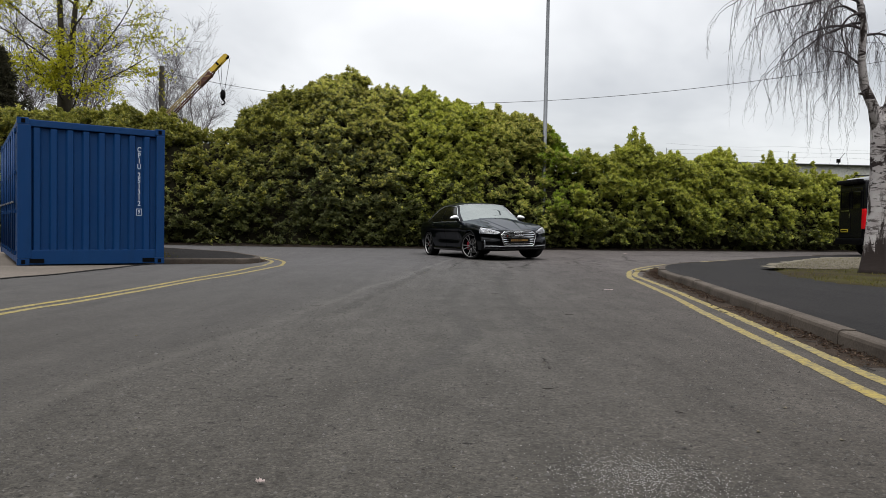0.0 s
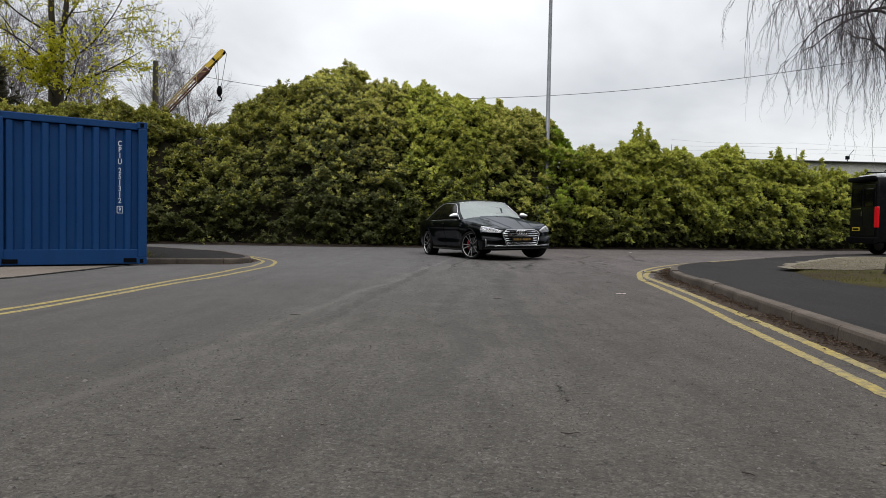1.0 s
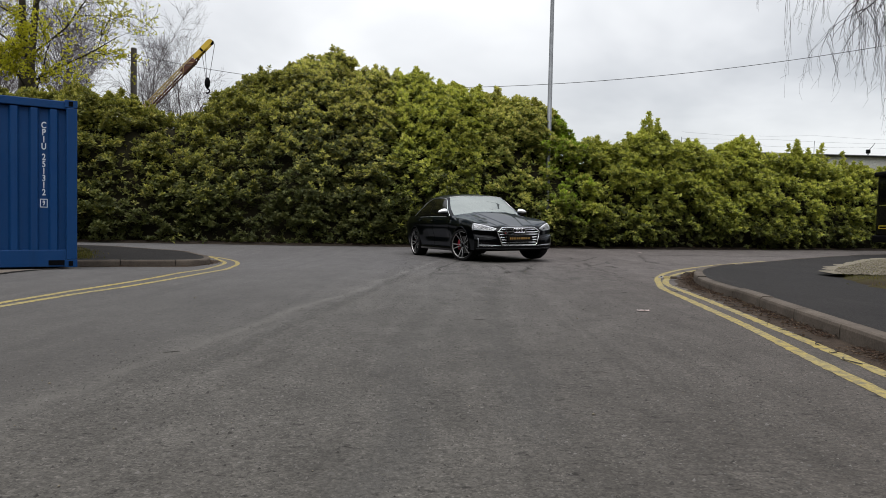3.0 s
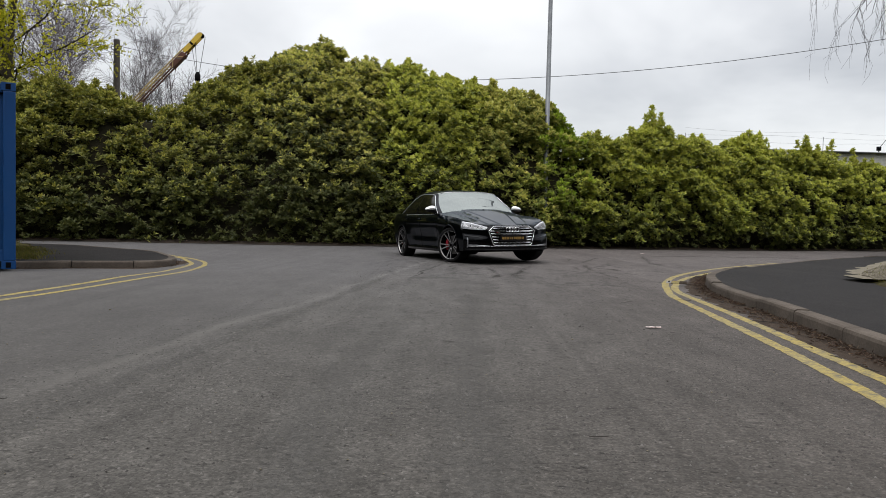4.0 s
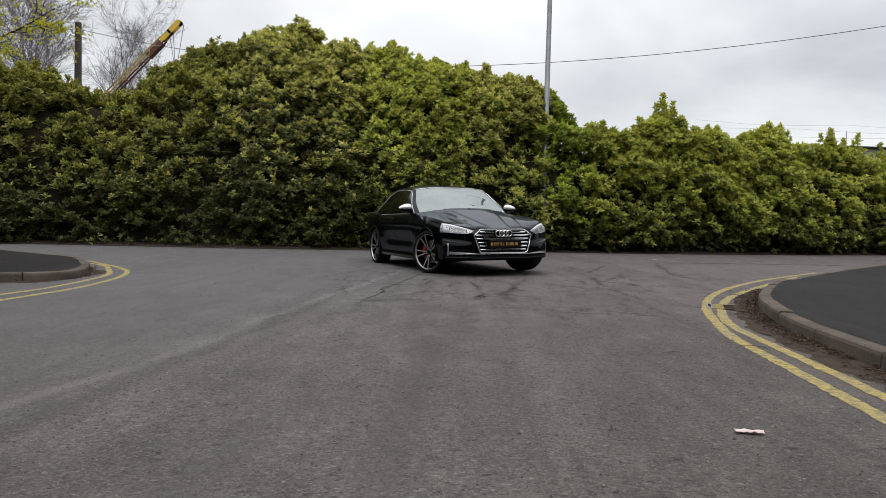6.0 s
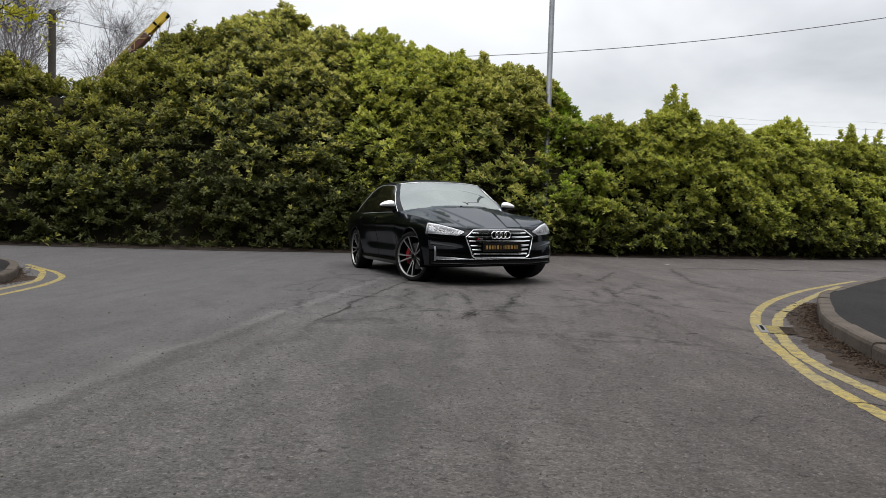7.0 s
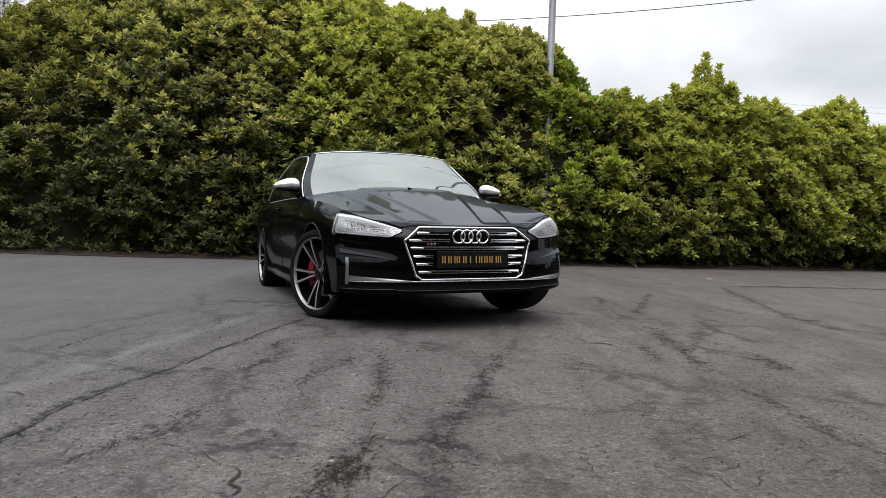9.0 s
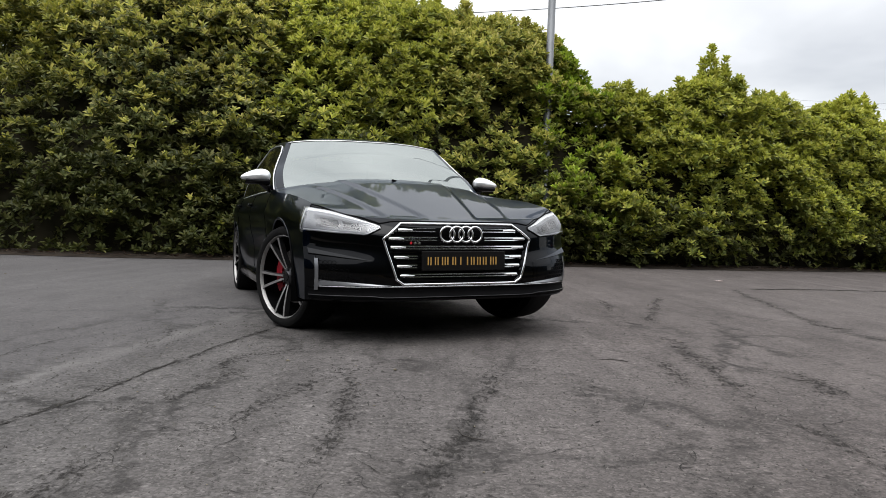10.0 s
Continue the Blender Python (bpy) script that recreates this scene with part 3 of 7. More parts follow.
def lay_kerb(points, inward, label, stone=0.915):
    """A kerb of separate stones. inward: the side on which the pavement lies, 1 for the right of the line."""
    kerb = thing("kerb", label, "kerb", kind="structure")
    line = flat_line(points, stone / 4)
    side = sideways(line)
    for k in range(0, len(line) - 4, 4):
        bm, rings = bmesh.new(), []
        tip = random.uniform(-0.006, 0.006)
        for j in range(5):
            p, s = line[k + j].copy(), side[k + j] * inward
            way = (line[min(k + j + 1, len(line) - 1)] - line[k + j - 1 if k + j else 0]).normalized()
            p += way * (0.006 if j == 0 else -0.006 if j == 4 else 0)
            h, sunk = kerb_height(p) + tip, camber(p.x, p.y)
            rings.append([bm.verts.new(p + s * d + Vector((0, 0, z + sunk))) for d, z in ((0, -0.06), (0.004, h - 0.03), (0.012, h - 0.009), (0.032, h), (0.125, h), (0.125, -0.06))])
        for a, b in zip(rings, rings[1:]):
            for i in range(5):
                bm.faces.new((a[i], a[i + 1], b[i + 1], b[i]))
        bm.faces.new(rings[0])
        bm.faces.new(rings[-1][::-1])
        bmesh.ops.recalc_face_normals(bm, faces=bm.faces)
        part("kerb_stone", bm, KERBSTONE, kerb)
    return kerb


KERBS = [(KERB_RIGHT, 1, "grimy concrete kerb round the corner pavement"), (KERB_LEFT, 1, "grimy concrete kerb by the container")]


def pavement(points, inward, close, label):
    """The tarred footway behind a kerb: sinks with it, level with its top."""
    line = flat_line(points, 0.45)
    side = sideways(line)
    bm = bmesh.new()
    ring = [bm.verts.new(p + s * inward * 0.12 + Vector((0, 0, kerb_height(p) - 0.004 + camber(p.x, p.y)))) for p, s in zip(line, side)]
    ring += [bm.verts.new((x, y, z)) for x, y, z in close]
    bm.faces.new(ring)
    bmesh.ops.recalc_face_normals(bm, faces=bm.faces)
    if bm.faces[:][0].normal.z < 0:
        bmesh.ops.reverse_faces(bm, faces=bm.faces)
    bmesh.ops.triangulate(bm, faces=bm.faces)
    return tagged(part("pavement", bm, PATH_TAR), label, "pavement", kind="structure")


pavement(KERB_RIGHT, 1, [(34, 24, 0.05), (34, -8, 0.11)], "dark tarred corner footway")
pavement(KERB_LEFT, 1, [(-6.5, 14.4, 0.0), (-9.6, 19.2, 0.0), (-26, 21.2, 0.03)], "dark tarred footway beside the container")

yard = tagged(flat("concrete_yard", [(-5.45, 12.4), (-5.39, 11.2), (-5.50, 9.7), (-5.72, 8.7), (-6.5, 6.0), (-7.2, 1.0), (-30, 1.0), (-30, 20.0), (-10.3, 19.1), (-5.6, 13.2)], 0.006, CONCRETE), "pale concrete yard slab under the container", "concrete slab", kind="structure")
bm = bmesh.new()
bm.from_mesh(yard.data)
for _ in range(6):
    bmesh.ops.subdivide_edges(bm, edges=[e for e in bm.edges if e.calc_length() > 0.6], cuts=1)
    bmesh.ops.triangulate(bm, faces=bm.faces)
for v in bm.verts:
    v.co.z = 0.008 + camber(v.co.x, v.co.y)
bm.to_mesh(yard.data)
bm.free()
seam = flat_line([(-5.45, 12.4), (-5.39, 11.2), (-5.50, 9.7), (-5.72, 8.7), (-6.5, 6.0), (-7.2, 1.0)], 0.15)


def strip(points, width, mat, name, parent, rough=0.5, z=0.003, step=0.05):
    """A ragged thin dark line on the road, such as a crack or a seam."""
    line = flat_line(points, step)
    bm, rows = bmesh.new(), []
    for k, (p, s) in enumerate(zip(line, sideways(line))):
        swing = s * (rough * width * noise.noise(p * 4.0) + 0.035 * noise.noise(p * 1.7) + 0.014 * noise.noise(p * 9.0))
        w = width * (0.5 + rough * noise.noise(p * 14.0)) * min(1.0, 0.15 + 0.2 * k, 0.15 + 0.2 * (len(line) - 1 - k))
        rows.append([bm.verts.new(p + swing + s * w + Vector((0, 0, z + camber(p.x, p.y)))), bm.verts.new(p + swing - s * w + Vector((0, 0, z + camber(p.x, p.y))))])
    for a, b in zip(rows, rows[1:]):
        bm.faces.new((a[0], b[0], b[1], a[1]))
    return part(name, bm, mat, parent)


strip([(p.x, p.y) for p in seam], 0.07, CRACK, "seam", yard, 0.35, 0.012)


def wear(name, tone, least, most, relief, full=0.9):
    """Worn patches that thin out raggedly towards the edges of a ribbon and let the road show through."""
    m = material(name, tone, 0.95, spec=0.08)
    n = Nodes(m)
    core = n.node("ShaderNodeAttribute")
    core.attribute_name = "core"
    grain = n.ramp(n.noise(42.0, 8.0, 0.80, n.place((1.0, 0.55, 1), 15.0), 0.4), (0.38, 0.0), (0.62, 1.0))
    lumps = n.ramp(n.noise(5.5, 4.0, 0.65), (0.35, 0.0), (0.65, 1.0))
    mixed = n.math("ADD", n.math("ADD", n.math("MULTIPLY", grain, 0.62), n.math("MULTIPLY", lumps, 0.20)), n.math("MULTIPLY", core.outputs["Fac"], 0.34))
    keep = n.ramp(mixed, (least, 0.0), (most, full))
    n.colour(n.mix(n.ramp(n.noise(60.0, 4.0, 0.7), (0.35, 0.0), (0.65, 1.0)), tuple(v * 0.7 for v in tone), tuple(v * 1.25 for v in tone)))
    n.bump(grain, relief, 0.006)
    clear = n.node("ShaderNodeBsdfTransparent")
    both = n.node("ShaderNodeMixShader")
    n.link(keep, both.inputs[0])
    n.link(clear.outputs[0], both.inputs[1])
    n.link(n.b.outputs[0], both.inputs[2])
    n.link(both.outputs[0], n.tree.nodes["Material Output"].inputs["Surface"])
    return m


CRUMBLE = wear("crumbled_asphalt_band", (0.034, 0.032, 0.030), 0.64, 0.92, 0.6, 0.72)
CRUMBLE_DEEP = wear("mossy_crumbled_asphalt", (0.023, 0.021, 0.017), 0.50, 0.80, 0.9, 0.8)
TYRE_PALE = wear("pale_dusty_tyre_track", (0.100, 0.096, 0.091), 0.30, 1.15, 0.1, 0.42)
LAID = [0.0016]
BROKEN = []


def band(points, width, mat, name="crumbled_band", label=""):
    """A wandering ribbon of wear on the road, densest along its middle."""
    line = flat_line(points, 0.05)
    LAID[0] += 0.00006
    bm, rows, core = bmesh.new(), [], []
    for k, (p, s) in enumerate(zip(line, sideways(line))):
        end = min(1.0, 0.05 + 0.12 * k, 0.05 + 0.12 * (len(line) - 1 - k))
        swing = s * (0.05 * noise.noise(p * 2.9) + 0.02 * noise.noise(p * 8.0)) * min(1.0, width * 8)
        w = width * (0.75 + 0.55 * noise.noise(p * 3.7 + Vector((2, 5, 0))))
        rows.append([bm.verts.new(p + swing + s * w * f + Vector((0, 0, LAID[0] + camber(p.x, p.y)))) for f in (-1, -0.4, 0, 0.4, 1)])
        core += [0.0, 0.72 * end, end, 0.72 * end, 0.0]
    for a, b in zip(rows, rows[1:]):
        for i in range(4):
            bm.faces.new((a[i + 1], b[i + 1], b[i], a[i]))
    ob = part(name, bm, mat, road, label)
    ob.data.attributes.new("core", "FLOAT", "POINT").data.foreach_set("value", core)
    return ob


# the long joint beside the car, opened into a crack
JOINT = [(0.10, 13.0), (0.24, 13.85), (0.21, 14.24), (0.25, 14.6), (0.31, 14.85), (0.38, 15.43), (0.47, 15.97), (0.56, 16.6), (0.64, 17.1), (0.80, 18.0)]
strip(JOINT, 0.006, CRACK, "crack", road, 0.9, step=0.02)
band(JOINT, 0.05, CRUMBLE)
# bands in which the surface has broken up
for pts, width, mat in (
    ([(1.03, 16.27), (0.84, 16.01), (0.69, 15.91), (0.67, 15.65), (0.74, 15.50), (0.70, 15.20), (0.61, 14.96), (0.52, 14.81), (0.34, 14.73)], 0.085, CRUMBLE),
    ([(1.19, 15.64), (1.10, 15.18), (0.99, 14.84), (0.96, 14.66), (0.86, 14.58), (0.73, 14.53)], 0.085, CRUMBLE),
    ([(0.73, 14.53), (0.69, 14.45), (0.70, 14.28), (0.70, 14.10), (0.65, 13.93), (0.59, 13.82), (0.50, 13.5)], 0.10, CRUMBLE),
    ([(0.36, 14.24), (0.47, 14.13), (0.39, 14.10), (0.32, 14.01), (0.25, 13.7)], 0.08, CRUMBLE),
    ([(1.25, 15.78), (1.32, 15.17), (1.35, 14.79), (1.34, 14.42), (1.30, 14.17), (1.25, 14.12)], 0.11, CRUMBLE),
    ([(1.39, 14.05), (1.36, 13.85), (1.32, 13.68), (1.30, 13.54), (1.26, 13.3)], 0.10, CRUMBLE_DEEP),
    ([(0.84, 14.28), (0.86, 14.14), (0.83, 14.05)], 0.05, CRUMBLE),
    ([(1.11, 15.69), (1.29, 15.67), (1.42, 15.87), (1.62, 16.00)], 0.05, CRUMBLE),
    ([(-0.51, 17.25), (-0.30, 17.47), (-0.15, 17.86)], 0.06, CRUMBLE),
    ([(-0.35, 16.34), (-0.41, 15.93), (-0.42, 15.17), (-0.49, 15.02)], 0.035, CRUMBLE),
    ([(-0.12, 16.48), (-0.02, 16.70), (0.11, 16.37), (0.08, 16.05)], 0.05, CRUMBLE),
    ([(3.38, 19.6), (3.30, 19.0), (3.16, 18.26)], 0.10, CRUMBLE),
    ([(4.20, 20.2), (3.85, 19.2), (3.55, 18.38), (3.33, 17.64)], 0.12, CRUMBLE),
    ([(5.71, 21.85), (5.46, 20.87), (5.19, 19.62), (4.94, 18.50), (4.72, 17.54)], 0.12, CRUMBLE),
    ([(4.72, 17.54), (4.88, 17.26), (5.12, 17.12), (5.6, 17.0)], 0.05, CRUMBLE),
    ([(5.81, 21.75), (6.5, 22.0), (7.33, 22.21), (8.52, 22.37), (10.5, 22.7)], 0.10, CRUMBLE_DEEP),
    ([(3.05, 17.01), (3.20, 17.1), (3.16, 16.6), (3.13, 16.19), (3.05, 15.46), (3.03, 15.23)], 0.13, CRUMBLE),
    ([(3.03, 15.23), (3.04, 14.87), (3.07, 14.68), (3.06, 14.53), (3.06, 14.25), (3.10, 14.01), (3.1, 13.6)], 0.09, CRUMBLE),
    ([(2.48, 14.66), (2.50, 14.43), (2.50, 14.32)], 0.06, CRUMBLE),
    ([(2.42, 15.67), (2.36, 15.35), (2.33, 15.15)], 0.06, CRUMBLE),
    ([(2.77, 14.31), (2.82, 14.22), (2.85, 14.10), (2.82, 13.8)], 0.13, CRUMBLE),
    ([(2.02, 15.96), (1.84, 14.99), (1.71, 14.43), (1.66, 14.22), (1.62, 13.96), (1.55, 13.5)], 0.10, CRUMBLE),
    ([(3.55, 16.7), (3.81, 16.56), (3.97, 16.52)], 0.06, CRUMBLE),
    ([(2.70, 16.4), (2.9, 16.0), (2.78, 15.4)], 0.12, CRUMBLE),
    ([(3.45, 16.2), (3.55, 15.7), (3.35, 15.2)], 0.14, CRUMBLE),
    ([(0.4, 9.4), (0.62, 9.5), (0.95, 9.45)], 0.05, CRUMBLE),
    ([(0.55, 3.6), (0.60, 3.9), (0.62, 4.3)], 0.05, CRUMBLE),
):
    band(pts, width, mat)
    BROKEN.append((flat_line(pts, 0.05), width))
# single thin cracks
for pts, width in (
    ([(1.02, 13.71), (1.05, 13.65), (1.04, 13.57), (1.08, 13.53), (1.05, 13.45)], 0.007),
    ([(0.86, 13.83), (0.93, 13.76), (0.97, 13.73)], 0.005),
    ([(1.42, 14.43), (1.50, 14.29), (1.54, 14.27)], 0.005),
    ([(1.46, 14.06), (1.39, 14.05), (1.38, 13.90)], 0.006),
    ([(-0.16, 14.44), (-0.05, 14.44), (0.02, 14.40)], 0.007),
    ([(2.56, 14.19), (2.61, 14.11), (2.76, 14.24)], 0.005),
    ([(4.72, 17.54), (4.88, 17.26), (5.12, 17.12), (5.7, 16.95)], 0.012),
    ([(5.9, 21.7), (7.33, 22.15), (8.52, 22.3), (10.5, 22.7)], 0.03),
):
    strip(pts, width, CRACK, "crack", road, 0.6, 0.0038, 0.02)
# dusty tracks where cars swing through the junction
for pts, width in (([(0.35, 9.6), (0.10, 7.4), (0.12, 6.3), (0.20, 5.2), (0.05, 4.2), (-0.35, 3.2)], 0.16), ([(1.2, 13.0), (0.85, 10.0), (0.72, 7.5), (0.70, 5.0)], 0.20), ([(-0.25, 13.0), (-0.5, 10.2), (-0.8, 7.6), (-0.9, 6.0)], 0.10)):
    band(pts, width, TYRE_PALE, "tyre_track", "pale dusty tyre track")

# plain unseen dark walls, added behind and beside the walk to darken reflections and bounced light
for name, size, at in (("unseen_wall_south", (90, 0.5, 15.0), (0, -14, 7.4)), ("unseen_wall_west", (0.5, 46, 8.0), (-44, 0, 3.9)), ("unseen_wall_east", (0.5, 46, 8.0), (48, 0, 3.9))):
    tagged(part(name, box(bmesh.new(), size, at), UNSEEN_WALL), "plain unseen dark green wall added to shape reflections", "boundary", kind="structure")

# bare earth under the hedge
HEDGE_FOOT = [(-40, 17.5), (-26, 20.2), (-18, 21.6), (-11.2, 22.7), (-9.0, 23.2), (-6.5, 23.5), (-4.0, 23.7), (-1.8, 24.3), (1.5, 25.2), (4.4, 26.3), (8.0, 27.2), (10.5, 28.2), (14.5, 30.0), (19.0, 31.8), (32, 35.0)]
foot = flat_line(HEDGE_FOOT, 0.3)
bm, rows = bmesh.new(), []
for p in foot:
    lip = 0.14 * noise.noise(p * 1.4) + 0.05 * noise.noise(p * 6)
    rows.append([bm.verts.new((p.x, p.y - 0.12 + lip, 0.008)), bm.verts.new((p.x, p.y + 0.5, 0.08)), bm.verts.new((p.x, p.y + 14, 0.12))])
for a, b in zip(rows, rows[1:]):
    for i in range(2):
        bm.faces.new((a[i], b[i], b[i + 1], a[i + 1]))
tagged(part("hedge_bed", bm, EARTH), "bare earth and leaf litter under the hedge", "soil", kind="structure")

# ---- foliage ----
def leaves(at, way, up, length, width, fold=0.25, droop=0.15):
    """Folded pointed leaves: arrays of base, direction, upper side, length and width, one row a leaf."""
    side = np.cross(way, up)
    side /= np.linalg.norm(side, axis=1, keepdims=True) + 1e-9
    up = np.cross(side, way)
    L, W = length[:, None], width[:, None]
    v = np.empty((len(at), 6, 3))
    v[:, 0] = at
    v[:, 1] = at + way * L * 0.38 + side * W * 0.46 + up * W * fold
    v[:, 2] = at + way * L * 0.74 + side * W * 0.48 + up * (W * fold - L * droop * 0.5)
    v[:, 3] = at + way * L - up * L * droop
    v[:, 4] = at + way * L * 0.74 - side * W * 0.48 + up * (W * fold - L * droop * 0.5)
    v[:, 5] = at + way * L * 0.38 - side * W * 0.46 + up * W * fold
    first = np.arange(len(at))[:, None, None] * 6
    return v.reshape(-1, 3), (first + np.array([[0, 1, 2, 3], [0, 3, 4, 5]])).reshape(-1, 4)


def unit(a):
    return a / (np.linalg.norm(a, axis=-1, keepdims=True) + 1e-9)


def rosettes(rng, at, axis, count, length, width, spread=(0.5, 1.25)):
    """Whorls of leaves round shoot tips: at and axis, one row a shoot."""
    k = len(at)
    ref = unit(np.cross(axis, rng.normal(size=(k, 3))))
    other = np.cross(axis, ref)
    turn = (np.arange(count)[None] * 2.4 + rng.uniform(0, 6.28, (k, 1)) + rng.normal(0, 0.2, (k, count)))[..., None]
    lean = rng.uniform(*spread, (k, count))[..., None]
    out = np.cos(turn) * ref[:, None] + np.sin(turn) * other[:, None]
    way = unit(np.cos(lean) * axis[:, None] + np.sin(lean) * out)
    top = unit(axis[:, None] * 1.0 + 0 * way)
    size = rng.uniform(0.75, 1.2, (k, count))
    base = at[:, None] + way * 0.01
    return leaves(base.reshape(-1, 3), way.reshape(-1, 3), np.broadcast_to(top, way.shape).reshape(-1, 3) + rng.normal(0, 0.15, (k * count, 3)), (size * length).ravel(), (size * width).ravel())


FOOT_X, FOOT_Y = np.array([p.x for p in foot]), np.array([p.y for p in foot])


def hedge_foot(x):
    return np.interp(x, FOOT_X, FOOT_Y)


# height of the hedge and how far its top lies behind its foot, along the hedge
TOPS = [(-40, 4.8), (-26, 4.8), (-14, 4.4), (-12, 4.45), (-11.4, 4.65), (-10.4, 4.6), (-9.4, 4.4), (-8.8, 4.38), (-8.2, 4.5), (-7.8, 4.85), (-7.4, 5.40), (-6.9, 5.95), (-6.2, 6.10), (-5.7, 6.40), (-5.1, 6.80), (-4.5, 7.0), (-4.1, 7.05), (-3.3, 6.65), (-2.4, 6.50), (-1.6, 6.25), (-0.8, 6.25), (-0.4, 5.90), (0.5, 5.62), (1.35, 5.38), (2.0, 5.22), (2.5, 5.06), (3.2, 4.84), (3.7, 4.60), (4.0, 4.40), (4.3, 4.14), (4.5, 3.94), (4.8, 3.66), (5.3, 3.60), (6.1, 3.55), (6.7, 3.74), (7.0, 4.02), (7.7, 4.40), (8.2, 4.05), (8.6, 3.68), (9.1, 3.64), (10.0, 3.50), (10.8, 3.62), (11.2, 3.78), (11.8, 3.84), (12.5, 3.64), (13.3, 3.60), (14.1, 3.78), (14.4, 3.82), (15.0, 3.60), (15.6, 3.66), (16.2, 3.48), (17.2, 3.46), (32, 3.2)]
TOP_X, TOP_Z = [p[0] for p in TOPS], [p[1] for p in TOPS]
# tall leaders that break the outline: place along the hedge and height of the tip
LEADERS = [(-11.4, 4.95), (-10.2, 4.9), (-6.85, 6.50), (-5.65, 6.80), (-5.1, 7.15), (-4.15, 7.60), (-3.6, 7.05), (-2.4, 6.80), (-0.73, 6.72), (0.5, 6.05), (1.37, 5.90), (2.0, 5.75), (2.75, 5.50), (3.25, 5.40), (3.62, 5.05), (4.1, 4.78), (4.4, 4.45), (5.6, 4.05), (6.75, 4.2), (7.73, 4.98), (8.1, 4.6), (9.15, 4.08), (9.5, 4.10), (11.3, 4.25), (11.62, 4.42), (12.0, 4.40), (14.35, 4.45), (15.6, 4.40), (16.9, 4.15)]
BACK_X, BACK_Y = [-40, -12, -9.0, -7.2, -5.0, -1.0, 2.0, 4.3, 6.0, 32], [1.6, 1.8, 2.0, 5.1, 6.1, 4.6, 2.7, 1.4, 0.7, 0.7]


def hedge_top(x):
    return np.interp(x, TOP_X, TOP_Z) - 0.16


def hedge_skin(x, s):
    """A point of the hedge's outer form. s: 0 at the foot, 1 at the top, up to 1.6 over the back."""
    t, back = hedge_top(x), np.interp(x, BACK_X, BACK_Y)
    turn = np.clip(s, 0.0, 1.7) * np.pi / 2
    y = hedge_foot(x) - 0.45 * np.sin(np.minimum(turn * 2, np.pi)) + back * (1 - np.cos(turn)) ** 0.64
    return np.stack([x, y, t * np.sin(turn) ** 1.08], -1)


def skin_normal(x, s):
    e = 1e-2
    a = hedge_skin(x + e, s) - hedge_skin(x - e, s)
    b = hedge_skin(x, s + e) - hedge_skin(x, s - e)
    return unit(np.cross(a, b))


def lattice(p, seed):
    """Smooth random values over space, -1 to 1."""
    i = np.floor(p).astype(np.int64)
    f = p - i
    f = f * f * (3 - 2 * f)
    out = 0.0
    for dx in (0, 1):
        for dy in (0, 1):
            for dz in (0, 1):
                h = (i[:, 0] + dx) * 374761393 + (i[:, 1] + dy) * 668265263 + (i[:, 2] + dz) * 2147483647 + seed * 144665
                h = ((h ^ (h >> 13)) * 1274126177) & 0x7FFFFFFF
                h = ((h ^ (h >> 15)) * 668265263) & 0x7FFFFFFF
                w = np.abs(1 - dx - f[:, 0]) * np.abs(1 - dy - f[:, 1]) * np.abs(1 - dz - f[:, 2])
                out = out + w * (h / 0x3FFFFFFF - 1.0)
    return out


def billow_out(x, s):
    """How far the leaf masses swell out of the hedge's form, or sink into it."""
    p = hedge_skin(x, s)
    big, mid, small = lattice(p / 2.3, 1), lattice(p / np.array([1.0, 1.0, 0.80]), 2), lattice(p / np.array([0.36, 0.36, 0.30]), 3)
    return np.maximum(0.26 * big + 0.46 * np.abs(mid) ** 0.75 + 0.34 * np.abs(small) ** 0.8 - 0.38, -0.36)


def billow(x, s):
    """Points of the swelling skin and the way they face."""
    e = 0.05
    t = np.maximum(hedge_top(x), 1.0)

    def at(x, s):
        return hedge_skin(x, s) + skin_normal(x, s) * billow_out(x, s)[:, None]

    p = at(x, s)
    return p, unit(np.cross(at(x + e, s) - at(x - e, s), at(x, s + e / t) - at(x, s - e / t)))


SPANS = [(-27.0, -16.0, SHRUB_DARK, "rhododendron"), (-16.0, -8.8, SHRUB_DARK, "rhododendron"), (-8.8, -6.4, SHRUB_DARK, "rhododendron"), (-6.4, -5.2, SHRUB_DARK, "rhododendron"), (-5.2, -1.6, SHRUB, "rhododendron"), (-1.6, 1.6, SHRUB_GOLD, "golden"), (1.6, 3.85, SHRUB, "rhododendron"), (3.85, 4.9, LAUREL, "laurel"), (4.9, 8.8, SHRUB_GOLD, "golden"), (8.8, 12.5, SHRUB_GOLD, "golden"), (12.5, 20.5, SHRUB_GOLD, "golden")]
SHRUB_LABELS = {"rhododendron": "dense dark green shrub with whorled leaves in the hedge", "golden": "dense shrub with yellow-green leaf tips in the hedge", "laurel": "upright glossy green laurel in the hedge"}


